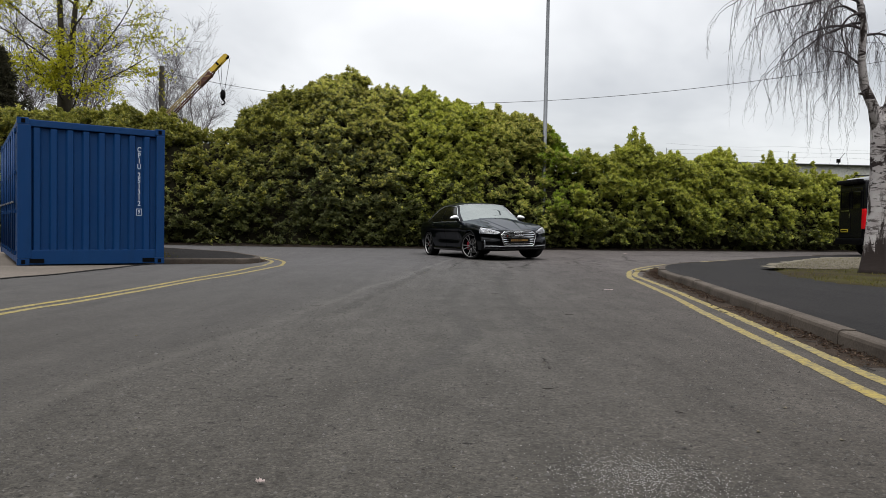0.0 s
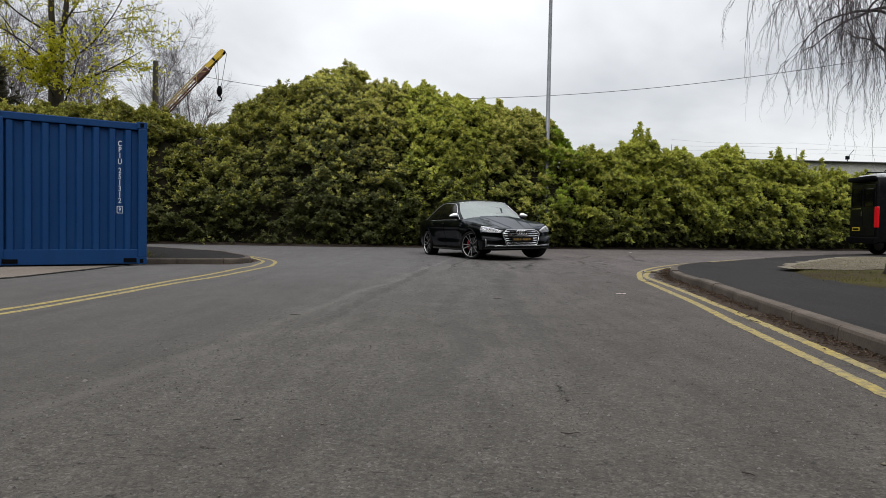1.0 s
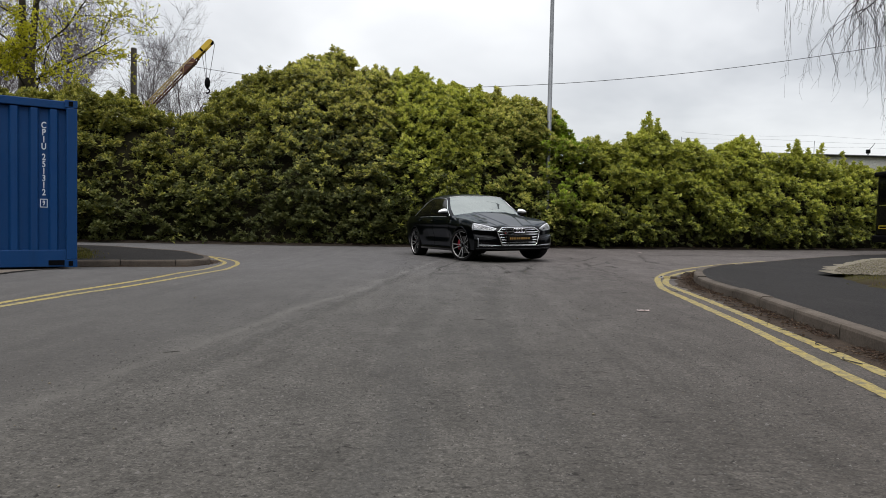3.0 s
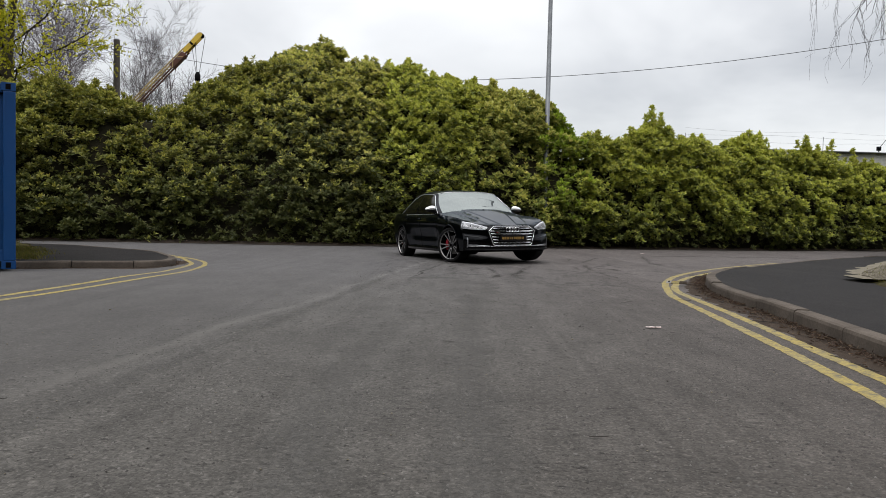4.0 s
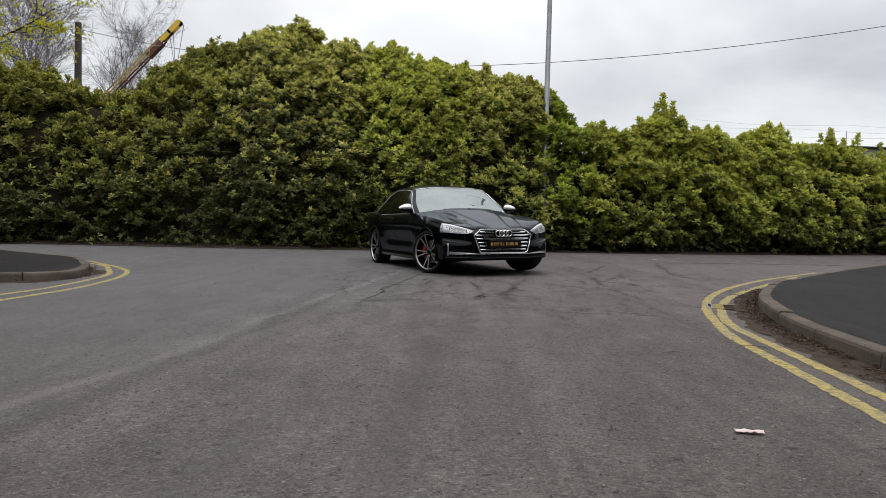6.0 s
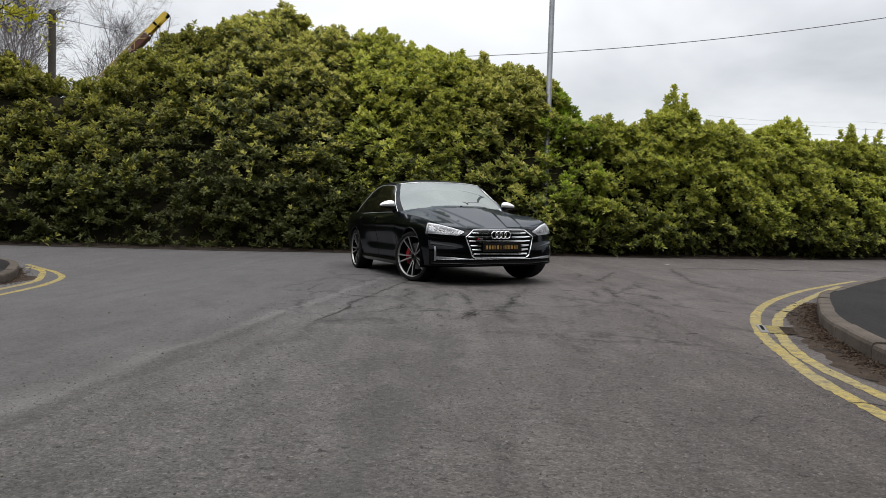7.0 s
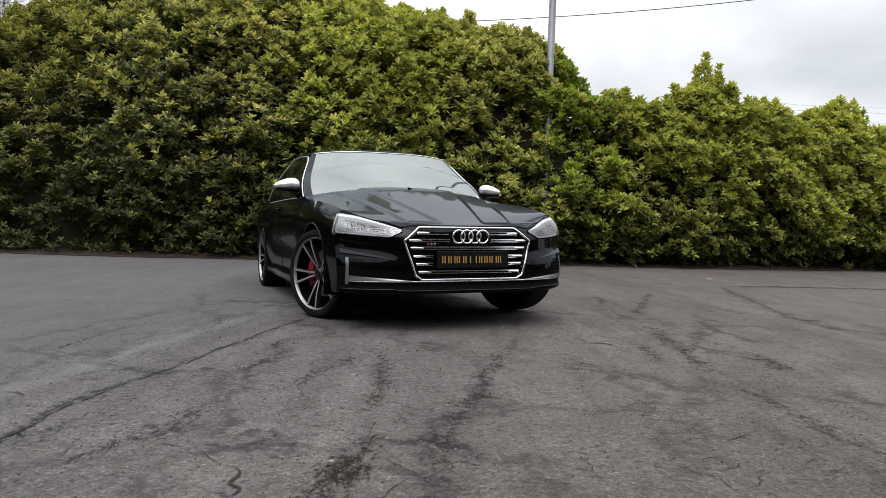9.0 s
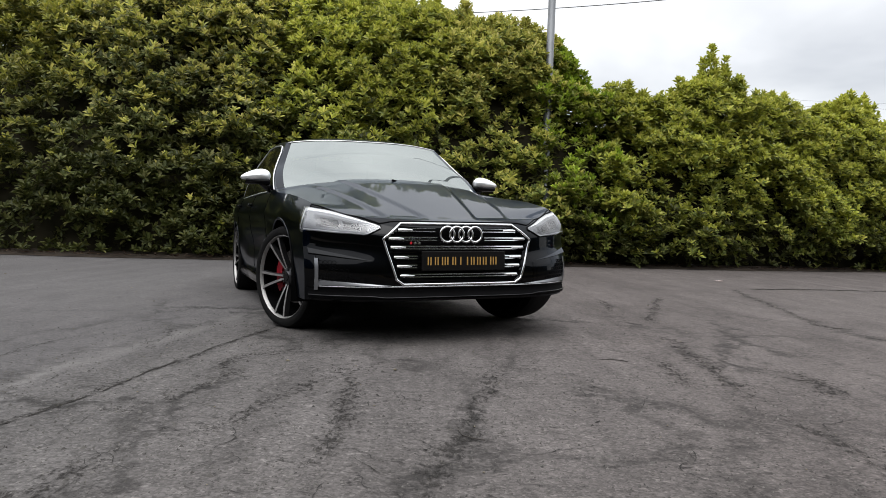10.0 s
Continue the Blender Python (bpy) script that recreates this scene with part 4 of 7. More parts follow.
def grow_shrub(k, x0, x1, mat, sort):
    rng = np.random.default_rng(100 + k)
    shrub = thing("hedge_shrub", SHRUB_LABELS[sort], "shrub", group="hedge shrubs")
    # a dark hull that lies well within the leaves and paints the shade of the inside
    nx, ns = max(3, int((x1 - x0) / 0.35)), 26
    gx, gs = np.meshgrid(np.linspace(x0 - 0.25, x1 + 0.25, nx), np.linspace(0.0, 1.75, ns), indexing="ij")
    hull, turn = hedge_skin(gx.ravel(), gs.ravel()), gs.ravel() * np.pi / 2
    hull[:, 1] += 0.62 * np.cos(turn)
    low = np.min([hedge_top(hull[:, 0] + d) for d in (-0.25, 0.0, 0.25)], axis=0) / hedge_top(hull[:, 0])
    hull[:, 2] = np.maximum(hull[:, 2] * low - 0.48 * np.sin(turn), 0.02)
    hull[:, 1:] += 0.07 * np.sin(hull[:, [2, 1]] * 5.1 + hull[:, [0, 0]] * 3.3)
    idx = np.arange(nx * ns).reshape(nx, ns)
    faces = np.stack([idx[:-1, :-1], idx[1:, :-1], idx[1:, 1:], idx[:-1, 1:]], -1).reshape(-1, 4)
    dress("branchwork", from_arrays("branchwork", hull, faces), INNER, shrub, "dark hull that paints the shade and twigs inside", 180)
    # shoots all over the billowing skin, in two layers
    gx = np.linspace(x0, x1, 9)
    area = (x1 - x0) * float(np.mean(hedge_top(gx) * 1.12 + np.interp(gx, BACK_X, BACK_Y) * 0.35 + 1.6))
    near = 1.0 if x1 > -15 else 0.45
    V, F, base = [], [], 0
    OV, OF, old = [], [], 0
    SV, SF, dull = [], [], 0
    leaf_l, leaf_w = (0.128, 0.043) if sort != "laurel" else (0.135, 0.040)
    for layer in ("sprays", "skin", "fill"):
        if layer == "sprays":
            # branch ends fan out in flat tiers, each a small dome of whorls
            m = int(area * 9.0 * near)
            px, ps = rng.uniform(x0, x1, m) + rng.normal(0, 0.2, m), rng.uniform(0.04, 1.25, m)
            swell = billow_out(px, ps)
            stay = rng.random(m) < np.clip((swell + 0.36) / 0.34, 0.10, 1.0) * np.clip(0.35 + 0.8 * hedge_skin(px, ps)[:, 2], 0.0, 1.0)
            mid, nrm = (q[stay] for q in billow(px, ps))
            out = unit(nrm * np.array([1, 1, 0.25]))
            level = unit(np.cross(out, np.array([0, 0, 1.0])))
            wide, k = rng.uniform(0.16, 0.36, len(mid)), 12
            a, r = rng.uniform(0, 6.283, (len(mid), k)), np.sqrt(rng.random((len(mid), k)))
            run = (np.sin(a) * r * wide[:, None])[..., None] * level[:, None] + ((np.cos(a) * r * 0.55 + 0.30) * wide[:, None])[..., None] * out[:, None]
            rise = (0.95 * wide[:, None] * (1 - r**1.5) + rng.normal(0, 0.035, r.shape))[..., None] * np.array([0, 0, 1.0])
            at = (mid[:, None] + out[:, None] * 0.02 + run + rise).reshape(-1, 3)
            nrm = unit((out[:, None] * 0.5 + run * 2.2).reshape(-1, 3) + np.array([0, 0, 0.4]))
            swell = np.repeat(swell[stay], k) + 0.12
        else:
            per, depth = (54, 0.06) if layer == "skin" else (66, 0.22)
            m = int(area * per * near)
            px, ps = rng.uniform(x0, x1, m) + rng.normal(0, 0.3, m), rng.uniform(0.0, 1.35, m)
            at, nrm = billow(px, ps)
            swell = billow_out(px, ps)
            stay = rng.random(m) < np.clip((swell + 0.42) / 0.30, 0.35, 1.0)
            at, nrm, swell = at[stay] - nrm[stay] * (depth + rng.normal(0, 0.07, (stay.sum(), 1))), nrm[stay], swell[stay] - depth
        high = (at[:, 2] > 0.28) | (rng.random(len(at)) < 0.25)
        at, nrm, swell, count = at[high], nrm[high], swell[high], int(high.sum())
        at[:, 2] = np.maximum(at[:, 2], 0.10)
        axis = unit(nrm * 0.55 + np.array([0, -0.10, 0.80]) + rng.normal(0, 0.24, (count, 3)))
        if sort == "laurel":
            axis = unit(axis + np.array([0, 0, 0.8]))
        # fresh growth towards the top, older leaves below; the tones also paint light above, shade below and in hollows
        young_lit = rng.random(count) < np.clip(np.interp(at[:, 0], [2.0, 3.5], [-0.28, -0.10]) + 1.62 * at[:, 2] / hedge_top(at[:, 0]) + 0.6 * swell, 0.02, 0.96)
        base_leaf = ~young_lit & (rng.random(count) < np.clip(np.interp(at[:, 0], [2.0, 3.5], [1.45, 0.95]) - 2.5 * at[:, 2] / hedge_top(at[:, 0]), 0.0, 1.0))
        lean = (0.30, 0.95) if sort == "laurel" else (0.35, 1.25)
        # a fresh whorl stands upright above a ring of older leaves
        for who, number, size, tilt, fresh in ((young_lit, 6, 1.0, (lean[0] * 0.6, lean[1] * 0.8), True), (young_lit, 4, 1.05, (1.0, 1.55), False), (~young_lit & ~base_leaf, 8, 1.0, lean, False)):
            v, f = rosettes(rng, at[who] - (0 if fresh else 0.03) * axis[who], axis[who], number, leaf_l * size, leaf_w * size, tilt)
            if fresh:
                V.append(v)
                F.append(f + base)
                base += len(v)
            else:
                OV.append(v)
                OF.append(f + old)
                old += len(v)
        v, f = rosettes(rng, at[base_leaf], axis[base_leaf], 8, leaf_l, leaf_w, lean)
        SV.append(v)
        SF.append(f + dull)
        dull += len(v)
    # shoots that rise from the top and break its outline, narrow and pointed
    tx = rng.uniform(x0, x1, int((x1 - x0) * 15))
    rise = rng.uniform(0.10, 0.34, len(tx)) * np.where(rng.random(len(tx)) < 0.14, 1.6, 1.0)
    root, _ = billow(tx, rng.uniform(0.80, 1.10, len(tx)))
    reach = [(p, h, 0.05 + 0.12 * h, 5 + int(h * 26)) for p, h in zip(root, rise)]
    for lx, tip in LEADERS:
        if x0 <= lx < x1:
            p, _ = billow(np.array([lx]), np.array([0.97]))
            p[0, 2] = min(p[0, 2], tip - 0.35)
            reach.append((p[0], tip - p[0, 2] - 0.10, 0.24, 70))
            for dx in (-0.26, -0.12, 0.15, 0.3):
                h = (tip - p[0, 2] - 0.10) * rng.uniform(0.45, 0.8)
                reach.append((p[0] + np.array([dx, rng.normal(0, 0.15), 0]), h, 0.13, 26))
    for p, tall, wide, m in reach:
        lean = rng.normal(0, 0.10, 3) * np.array([1, 1, 0])
        h = rng.uniform(-0.3, 1.0, m)
        h[0] = 1.0
        a, r = rng.uniform(0, 6.283, m), wide * np.clip(1.02 - h, 0.0, 1.0) ** 0.8 * np.sqrt(rng.random(m))
        at = p + np.stack([np.cos(a) * r, np.sin(a) * r, 0 * h], -1) + (np.array([0, 0, 1.0]) + lean) * (h * tall)[:, None]
        v, f = rosettes(rng, at, unit(np.stack([np.cos(a) * r * 2, np.sin(a) * r * 2, np.full(m, 0.6)], -1) + rng.normal(0, 0.16, (m, 3))), 6, leaf_l, leaf_w, (0.25, 0.95))
        V.append(v)
        F.append(f + base)
        base += len(v)
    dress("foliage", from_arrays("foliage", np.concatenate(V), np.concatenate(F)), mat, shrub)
    # old leaves further in, darkest low down to stand for shade
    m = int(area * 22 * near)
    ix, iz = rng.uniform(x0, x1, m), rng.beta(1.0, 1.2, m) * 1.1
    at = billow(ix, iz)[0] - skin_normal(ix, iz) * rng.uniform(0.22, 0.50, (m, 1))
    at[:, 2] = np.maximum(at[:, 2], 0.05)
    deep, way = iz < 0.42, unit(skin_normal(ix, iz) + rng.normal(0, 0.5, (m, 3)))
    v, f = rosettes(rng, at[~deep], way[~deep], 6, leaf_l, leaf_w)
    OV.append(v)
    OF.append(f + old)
    dress("older_shade_foliage", from_arrays("older_shade_foliage", np.concatenate(OV), np.concatenate(OF)), OLD_SHADE_DARK if x1 < -5 else OLD_SHADE_GOLD if x0 > 1 or sort == "golden" else OLD_SHADE_LEAF, shrub, "older green leaves in darker tones that also stand for shade")
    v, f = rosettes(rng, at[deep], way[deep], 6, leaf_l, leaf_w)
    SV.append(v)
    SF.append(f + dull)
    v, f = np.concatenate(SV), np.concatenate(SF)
    dress("inner_foliage", from_arrays("inner_foliage", v, f), SHADE_LEAF, shrub, "dark-toned leaves low down and inside, standing for shade")
    return shrub


for k, (x0, x1, mat, sort) in enumerate(SPANS):
    grow_shrub(k, x0, x1, mat, sort)


# ---- trees ----
def limb(rng, lines, p, d, length, radius, level, rule):
    """Grows one limb as a bending line and its side limbs, by a rule of tuples, one a level."""
    steps, bend, rise, kids, ratio, angle, taper = rule[level]
    pts, rad, way = [Vector(p)], [radius], Vector(d).normalized()
    for i in range(steps):
        way = (way + Vector(rng.normal(0, bend, 3)) + Vector((0, 0, rise))).normalized()
        pts.append(pts[-1] + way * (length / steps))
        rad.append(radius * (1 - (1 - taper) * (i + 1) / steps))
    lines.append((level, pts, rad))
    if level + 1 < len(rule):
        for _ in range(int(kids)):
            t = rng.uniform(0.22, 1.0) if level else rng.uniform(0.45, 1.0)
            i = min(int(t * steps), steps - 1)
            q = pts[i].lerp(pts[i + 1], t * steps - i)
            tang = (pts[i + 1] - pts[i]).normalized()
            off = tang.orthogonal().normalized()
            off.rotate(Matrix.Rotation(rng.uniform(0, 6.283), 3, tang))
            a = radians(angle) * rng.uniform(0.7, 1.3)
            limb(rng, lines, q, tang * math.cos(a) + off * math.sin(a), length * ratio * rng.uniform(0.6, 1.15), rad[i] * rng.uniform(0.42, 0.62), level + 1, rule)
    return lines


def limbs_mesh(lines, levels, least=0.0):
    """The tubes of those levels as one bmesh; thin ones have three sides."""
    bm = bmesh.new()
    for level, pts, rad in lines:
        if level in levels:
            rad = [max(r, least) for r in rad]
            tube(bm, pts, rad, 10 if rad[0] > 0.08 else 6 if rad[0] > 0.03 else 4 if rad[0] > 0.012 else 3, False)
    return bm


def leafing(rng, lines, levels, per, length, width, scatter, lift=0.4):
    at = []
    for level, pts, _ in lines:
        if level in levels:
            for _ in range(per):
                i = rng.integers(0, len(pts) - 1)
                at.append(np.array(pts[i].lerp(pts[i + 1], rng.random())) + rng.normal(0, scatter, 3))
    at = np.array(at)
    return rosettes(rng, at, unit(rng.normal(size=at.shape) + np.array([0, 0, lift])), 5, length, width, (0.5, 1.5))


# the tree in young leaf behind the container
rng = np.random.default_rng(7)
tree = thing("maple_tree", "tall twin-stemmed tree in fresh yellow-green leaf", "tree")
rule = [(9, 0.022, 0.03, 16, 0.50, 50, 0.35), (7, 0.10, 0.04, 9, 0.48, 42, 0.3), (5, 0.14, 0.0, 7, 0.5, 42, 0.3), (4, 0.16, -0.04, 0, 0, 0, 0.3)]
lines = []
limb(rng, lines, (-18.16, 32.78, 7.0), (-0.03, 0, 1), 8.8, 0.175, 0, rule)
limb(rng, lines, (-17.86, 32.7, 6.9), (0.09, -0.02, 1), 8.4, 0.160, 0, rule)
for x, y, z, dx, dy, dz, length in ((-17.9, 32.7, 6.4, 0.9, -0.1, 0.30, 4.6), (-18.0, 32.7, 6.9, -0.9, -0.2, 0.45, 5.0), (-17.9, 32.7, 7.6, 0.9, -0.4, 0.35, 5.4), (-17.8, 32.7, 5.6, 0.8, -0.6, 0.25, 3.4), (-18.1, 32.7, 7.9, -1.0, -0.3, 0.6, 5.2), (-17.9, 32.6, 6.3, 0.2, -1.0, 0.1, 1.9), (-18.0, 32.6, 7.0, -0.5, -1.0, 0.2, 2.2), (-17.8, 32.6, 7.2, 0.7, -1.0, 0.1, 2.4), (-18.1, 32.7, 9.2, -0.9, -0.6, 0.4, 3.6), (-17.7, 32.7, 9.4, 0.9, -0.6, 0.35, 4.2)):
    limb(rng, lines, (x - 0.1, y, z), (dx, dy, dz + 0.25), length, 0.050, 1, rule)
bm = limbs_mesh(lines, (0,))
tube(bm, [(-18.05, 32.75, -0.05), (-18.05, 32.75, 0.6), (-18.06, 32.75, 3.0), (-18.05, 32.75, 5.6), (-18.03, 32.75, 7.0), (-18.02, 32.75, 7.9)], [0.54, 0.42, 0.38, 0.35, 0.33, 0.12], 12)
part("trunk", bm, BARK, tree, "mossy brown bark", 180)
part("branchwork", limbs_mesh(lines, (1, 2, 3), 0.010), BARK, tree, "", 180)
v, f = leafing(rng, lines, (2, 3), 7, 0.072, 0.045, 0.12)
dress("crown", from_arrays("crown", v, f), SPRING, tree, "fresh yellow-green leaves")


# far bare trees beyond the hedge, one grown and then repeated
def bare_tree(seed, tall):
    rng = np.random.default_rng(seed)
    t = thing("bare_tree", "far leafless tree with fine upright twigs", "tree", group="far bare trees")
    rule = [(8, 0.05, 0.04, 15, 0.42, 27, 0.25), (6, 0.09, 0.06, 10, 0.46, 34, 0.3), (5, 0.11, 0.02, 15, 0.48, 32, 0.3), (4, 0.13, -0.03, 0, 0, 0, 0.4)]
    lines = limb(rng, [], (0, 0, -0.05), (0, 0, 1), tall, tall * 0.010, 0, rule)
    part("trunk", limbs_mesh(lines, (0,)), FAR_TWIG, t, "", 180)
    part("crown", limbs_mesh(lines, (1, 2, 3), 0.0065), FAR_TWIG, t)
    return t


first = bare_tree(21, 14.5)
second = bare_tree(22, 12.5)
for t, x, y, size, turn in ((first, -25.5, 61.0, 0.95, 0), (second, -29.5, 58.0, 1.05, 40)):
    t.matrix_basis = pose(x, y, -0.03, 0, 0, turn) @ Matrix.Scale(size, 4)
for src, x, y, size, turn in ((first, -22.4, 63.0, 0.90, 130), (second, -33.0, 62.0, 1.15, 200), (first, -38.0, 60.0, 1.05, 260), (second, -18.5, 66.0, 0.70, 310), (second, -26.5, 52.0, 0.85, 20), (second, -43.0, 57.0, 1.2, 100), (first, -31.0, 50.0, 0.85, 300)):
    c = copy_thing(src, pose(x, y, -0.03, 0, 0, turn))
    c.scale = (size, size, size)

# the dark conifer at the edge of the yard
rng = np.random.default_rng(31)
con = thing("conifer", "dark evergreen conifer with drooping branches", "tree")
part("trunk", rod(bmesh.new(), (-19.6, 30, -0.05), (-19.6, 30, 8.4), 0.22, 0.03, 8), BARK, con, "", 180)
hz = rng.uniform(1.2, 8.3, 1500)
reach = (8.6 - hz) * 0.42 + 0.18
ang, far = rng.uniform(0, 6.283, 1500), np.sqrt(rng.uniform(0.1, 1.0, 1500))
reach = reach * (0.72 + 0.38 * np.sin(ang * 3 + hz * 4.1) * np.sin(hz * 5.3 + 1.0) + rng.normal(0, 0.14, 1500))
at = np.stack([-19.6 + np.cos(ang) * reach * far, 30 + np.sin(ang) * reach * far, hz - 0.25 * far], -1)
v, f = rosettes(rng, at, unit(np.stack([np.cos(ang), np.sin(ang), np.full(1500, -0.2)], -1)), 12, 0.30, 0.05, (0.2, 1.2))
dress("crown", from_arrays("crown", v, f), CONIFER, con)

# the weeping birch on the verge
rng = np.random.default_rng(12)
birch = thing("birch_tree", "leafless weeping birch with peeling black and white bark", "tree")
BX, BY = 7.52, 12.05
bm = bmesh.new()
tube(bm, [(BX, BY, 0.02), (BX, BY, 0.18), (BX + 0.01, BY, 0.50), (BX + 0.03, BY, 1.2), (BX + 0.04, BY, 1.9), (BX + 0.02, BY, 2.6), (BX + 0.03, BY, 3.0)], [0.28, 0.215, 0.17, 0.148, 0.14, 0.14, 0.115], 18)
tube(bm, [(BX, BY, 2.55), (BX - 0.10, BY, 3.0), (BX - 0.27, BY, 3.35), (BX - 0.34, BY, 3.8), (BX - 0.32, BY, 4.4), (BX - 0.44, BY, 4.95), (BX - 0.40, BY + 0.1, 5.7), (BX - 0.55, BY + 0.2, 6.8)], [0.11, 0.090, 0.076, 0.064, 0.056, 0.050, 0.040, 0.015], 12)
tube(bm, [(BX + 0.04, BY, 2.6), (BX + 0.20, BY, 3.1), (BX + 0.28, BY + 0.05, 3.8), (BX + 0.20, BY + 0.1, 4.6), (BX + 0.35, BY + 0.1, 5.8), (BX + 0.30, BY, 7.0)], [0.11, 0.095, 0.078, 0.062, 0.045, 0.015], 12)
rod(bm, (BX - 0.17, BY, 3.20), (BX - 0.36, BY - 0.02, 3.23), 0.03, 0.02, 6)
part("trunk", bm, BIRCH, birch, "peeling black and white bark", 180)
arms = []
for z, ax, ay, length, rise in ((4.35, -1.0, -0.10, 1.75, 0.30), (4.45, -1.0, 0.35, 1.7, 0.25), (4.75, -1.0, -0.30, 2.35, 0.42), (4.85, -0.9, -0.55, 2.6, 0.36), (4.95, -1.0, 0.10, 2.7, 0.36), (5.2, -1.0, -0.15, 3.0, 0.45), (3.75, -0.7, -0.2, 0.85, 0.42), (5.0, 0.9, -0.4, 2.0, 0.4), (4.6, 1.0, 0.3, 1.8, 0.3), (5.5, 0.2, -1.0, 2.2, 0.4), (5.6, -0.5, 0.9, 2.2, 0.4), (4.2, 0.8, -0.3, 1.2, 0.3), (5.6, -0.8, -0.7, 3.0, 0.5), (5.5, -1.0, 0.3, 2.9, 0.5), (4.6, -1.0, -0.5, 1.5, 0.35), (4.9, -0.8, 0.5, 2.1, 0.5), (5.1, -1.0, 0.0, 2.5, 0.55), (5.3, -0.9, -0.4, 2.7, 0.6), (4.55, -0.9, 0.15, 1.2, 0.5)):
    p = Vector((BX - 0.38, BY, z))
    way, pts, steps = Vector((ax, ay, rise + 0.15)).normalized(), [], 14
    for i in range(steps + 1):
        pts.append(p.copy())
        way = (way + Vector(rng.normal(0, 0.15, 3)) + Vector((0, 0, -0.105))).normalized()
        p += way * (length * 0.84 / steps)
    arms.append((pts, [0.025 * (1 - 0.8 * i / steps) for i in range(steps + 1)]))
bm, fine = bmesh.new(), bmesh.new()
hangs = []
for pts, rad in arms:
    tube(bm, pts, rad, 6, False)
    for _ in range(7):
        i = int(rng.integers(3, len(pts) - 1))
        p, way = pts[i].copy(), (pts[i] - pts[i - 1]).normalized()
        way = (way + Vector(rng.normal(0, 0.45, 3))).normalized()
        sub = [p.copy()]
        for _ in range(7):
            way = (way + Vector((0, 0, -0.16)) + Vector(rng.normal(0, 0.10, 3))).normalized()
            p = p + way * rng.uniform(0.06, 0.13)
            sub.append(p.copy())
        tube(fine, sub, [0.0064 - 0.0006 * j for j in range(len(sub))], 4, False)
        hangs += [(q, rng.uniform(0.25, 1.15)) for q in sub[2:] if rng.random() < 0.30]
    hangs += [(pts[i], rng.uniform(0.3, 1.3) * (1.75 if rng.random() < 0.22 else 1.0)) for i in range(4, len(pts))]
for p, drop in hangs:
    way, q, line = Vector((rng.normal(0, 0.5), rng.normal(0, 0.5), -0.5)).normalized(), p.copy(), [p.copy()]
    for _ in range(8):
        way = (way + Vector((0, 0, -0.50)) + Vector(rng.normal(0, 0.13, 3))).normalized()
        q = q + way * drop / 8
        line.append(q.copy())
        if rng.random() < 0.45:
            tube(fine, [q, q + Vector((rng.normal(0, 0.06), rng.normal(0, 0.06), -rng.uniform(0.04, 0.16)))], [0.0016, 0.0010], 3, False)
    # twigs hang together in loose strands
    for k in range(3):
        stray = [Vector(rng.normal(0, 0.006 + 0.002 * j, 3)) + Vector((0, 0, -0.05 * k * j / 8)) for j in range(len(line))]
        tube(fine, [p + d for p, d in zip(line, stray)][: len(line) - k], [0.0021 - 0.00012 * j for j in range(len(line) - k)], 3, False)
part("branchwork", bm, TWIG, birch, "dark bending limbs", 180)
part("twig_curtain", fine, TWIG, birch, "long thin hanging twigs")

# ---- the shipping container ----
BOX_L, BOX_W, BOX_H = 6.06, 2.44, 2.59
container = thing("shipping_container", "blue corrugated steel shipping container with side doors", "container", pose(-7.44, 12.0, -0.036, 0, 0, 35.0))
# local: x along the end wall, y to the back, origin at the near outer corner


def corrugated(width, height, waves, depth, axis):
    """A trapezoid-corrugated sheet, 2 mm steel, hollow side inwards."""
    bm, pitch, prof = bmesh.new(), width / waves, []
    for k in range(waves):
        x = k * pitch
        prof += [(x, depth), (x + pitch * 0.07, depth), (x + pitch * 0.18, 0.0), (x + pitch * 0.51, 0.0), (x + pitch * 0.62, depth)]
    prof.append((width, depth))
    rows = [[bm.verts.new((x, d, z) if axis == "x" else (d, x, z)) for x, d in prof] for z in (0.0, height)]
    for i in range(len(prof) - 1):
        bm.faces.new((rows[0][i], rows[0][i + 1], rows[1][i + 1], rows[1][i]))
    return bm


def placed(bm, at):
    bmesh.ops.translate(bm, verts=bm.verts, vec=at)
    return bm


part("end_wall", placed(corrugated(BOX_W - 0.36, 2.16, 8, 0.055, "x"), (0.21, 0.022, 0.27)), BLUE, container)
part("back_wall", placed(corrugated(BOX_W - 0.30, 2.16, 9, -0.045, "x"), (0.15, BOX_L - 0.03, 0.27)), BLUE, container)
part("side_wall", placed(corrugated(BOX_L - 0.30, 2.30, 22, -0.04, "y"), (BOX_W - 0.03, 0.15, 0.16)), BLUE, container)
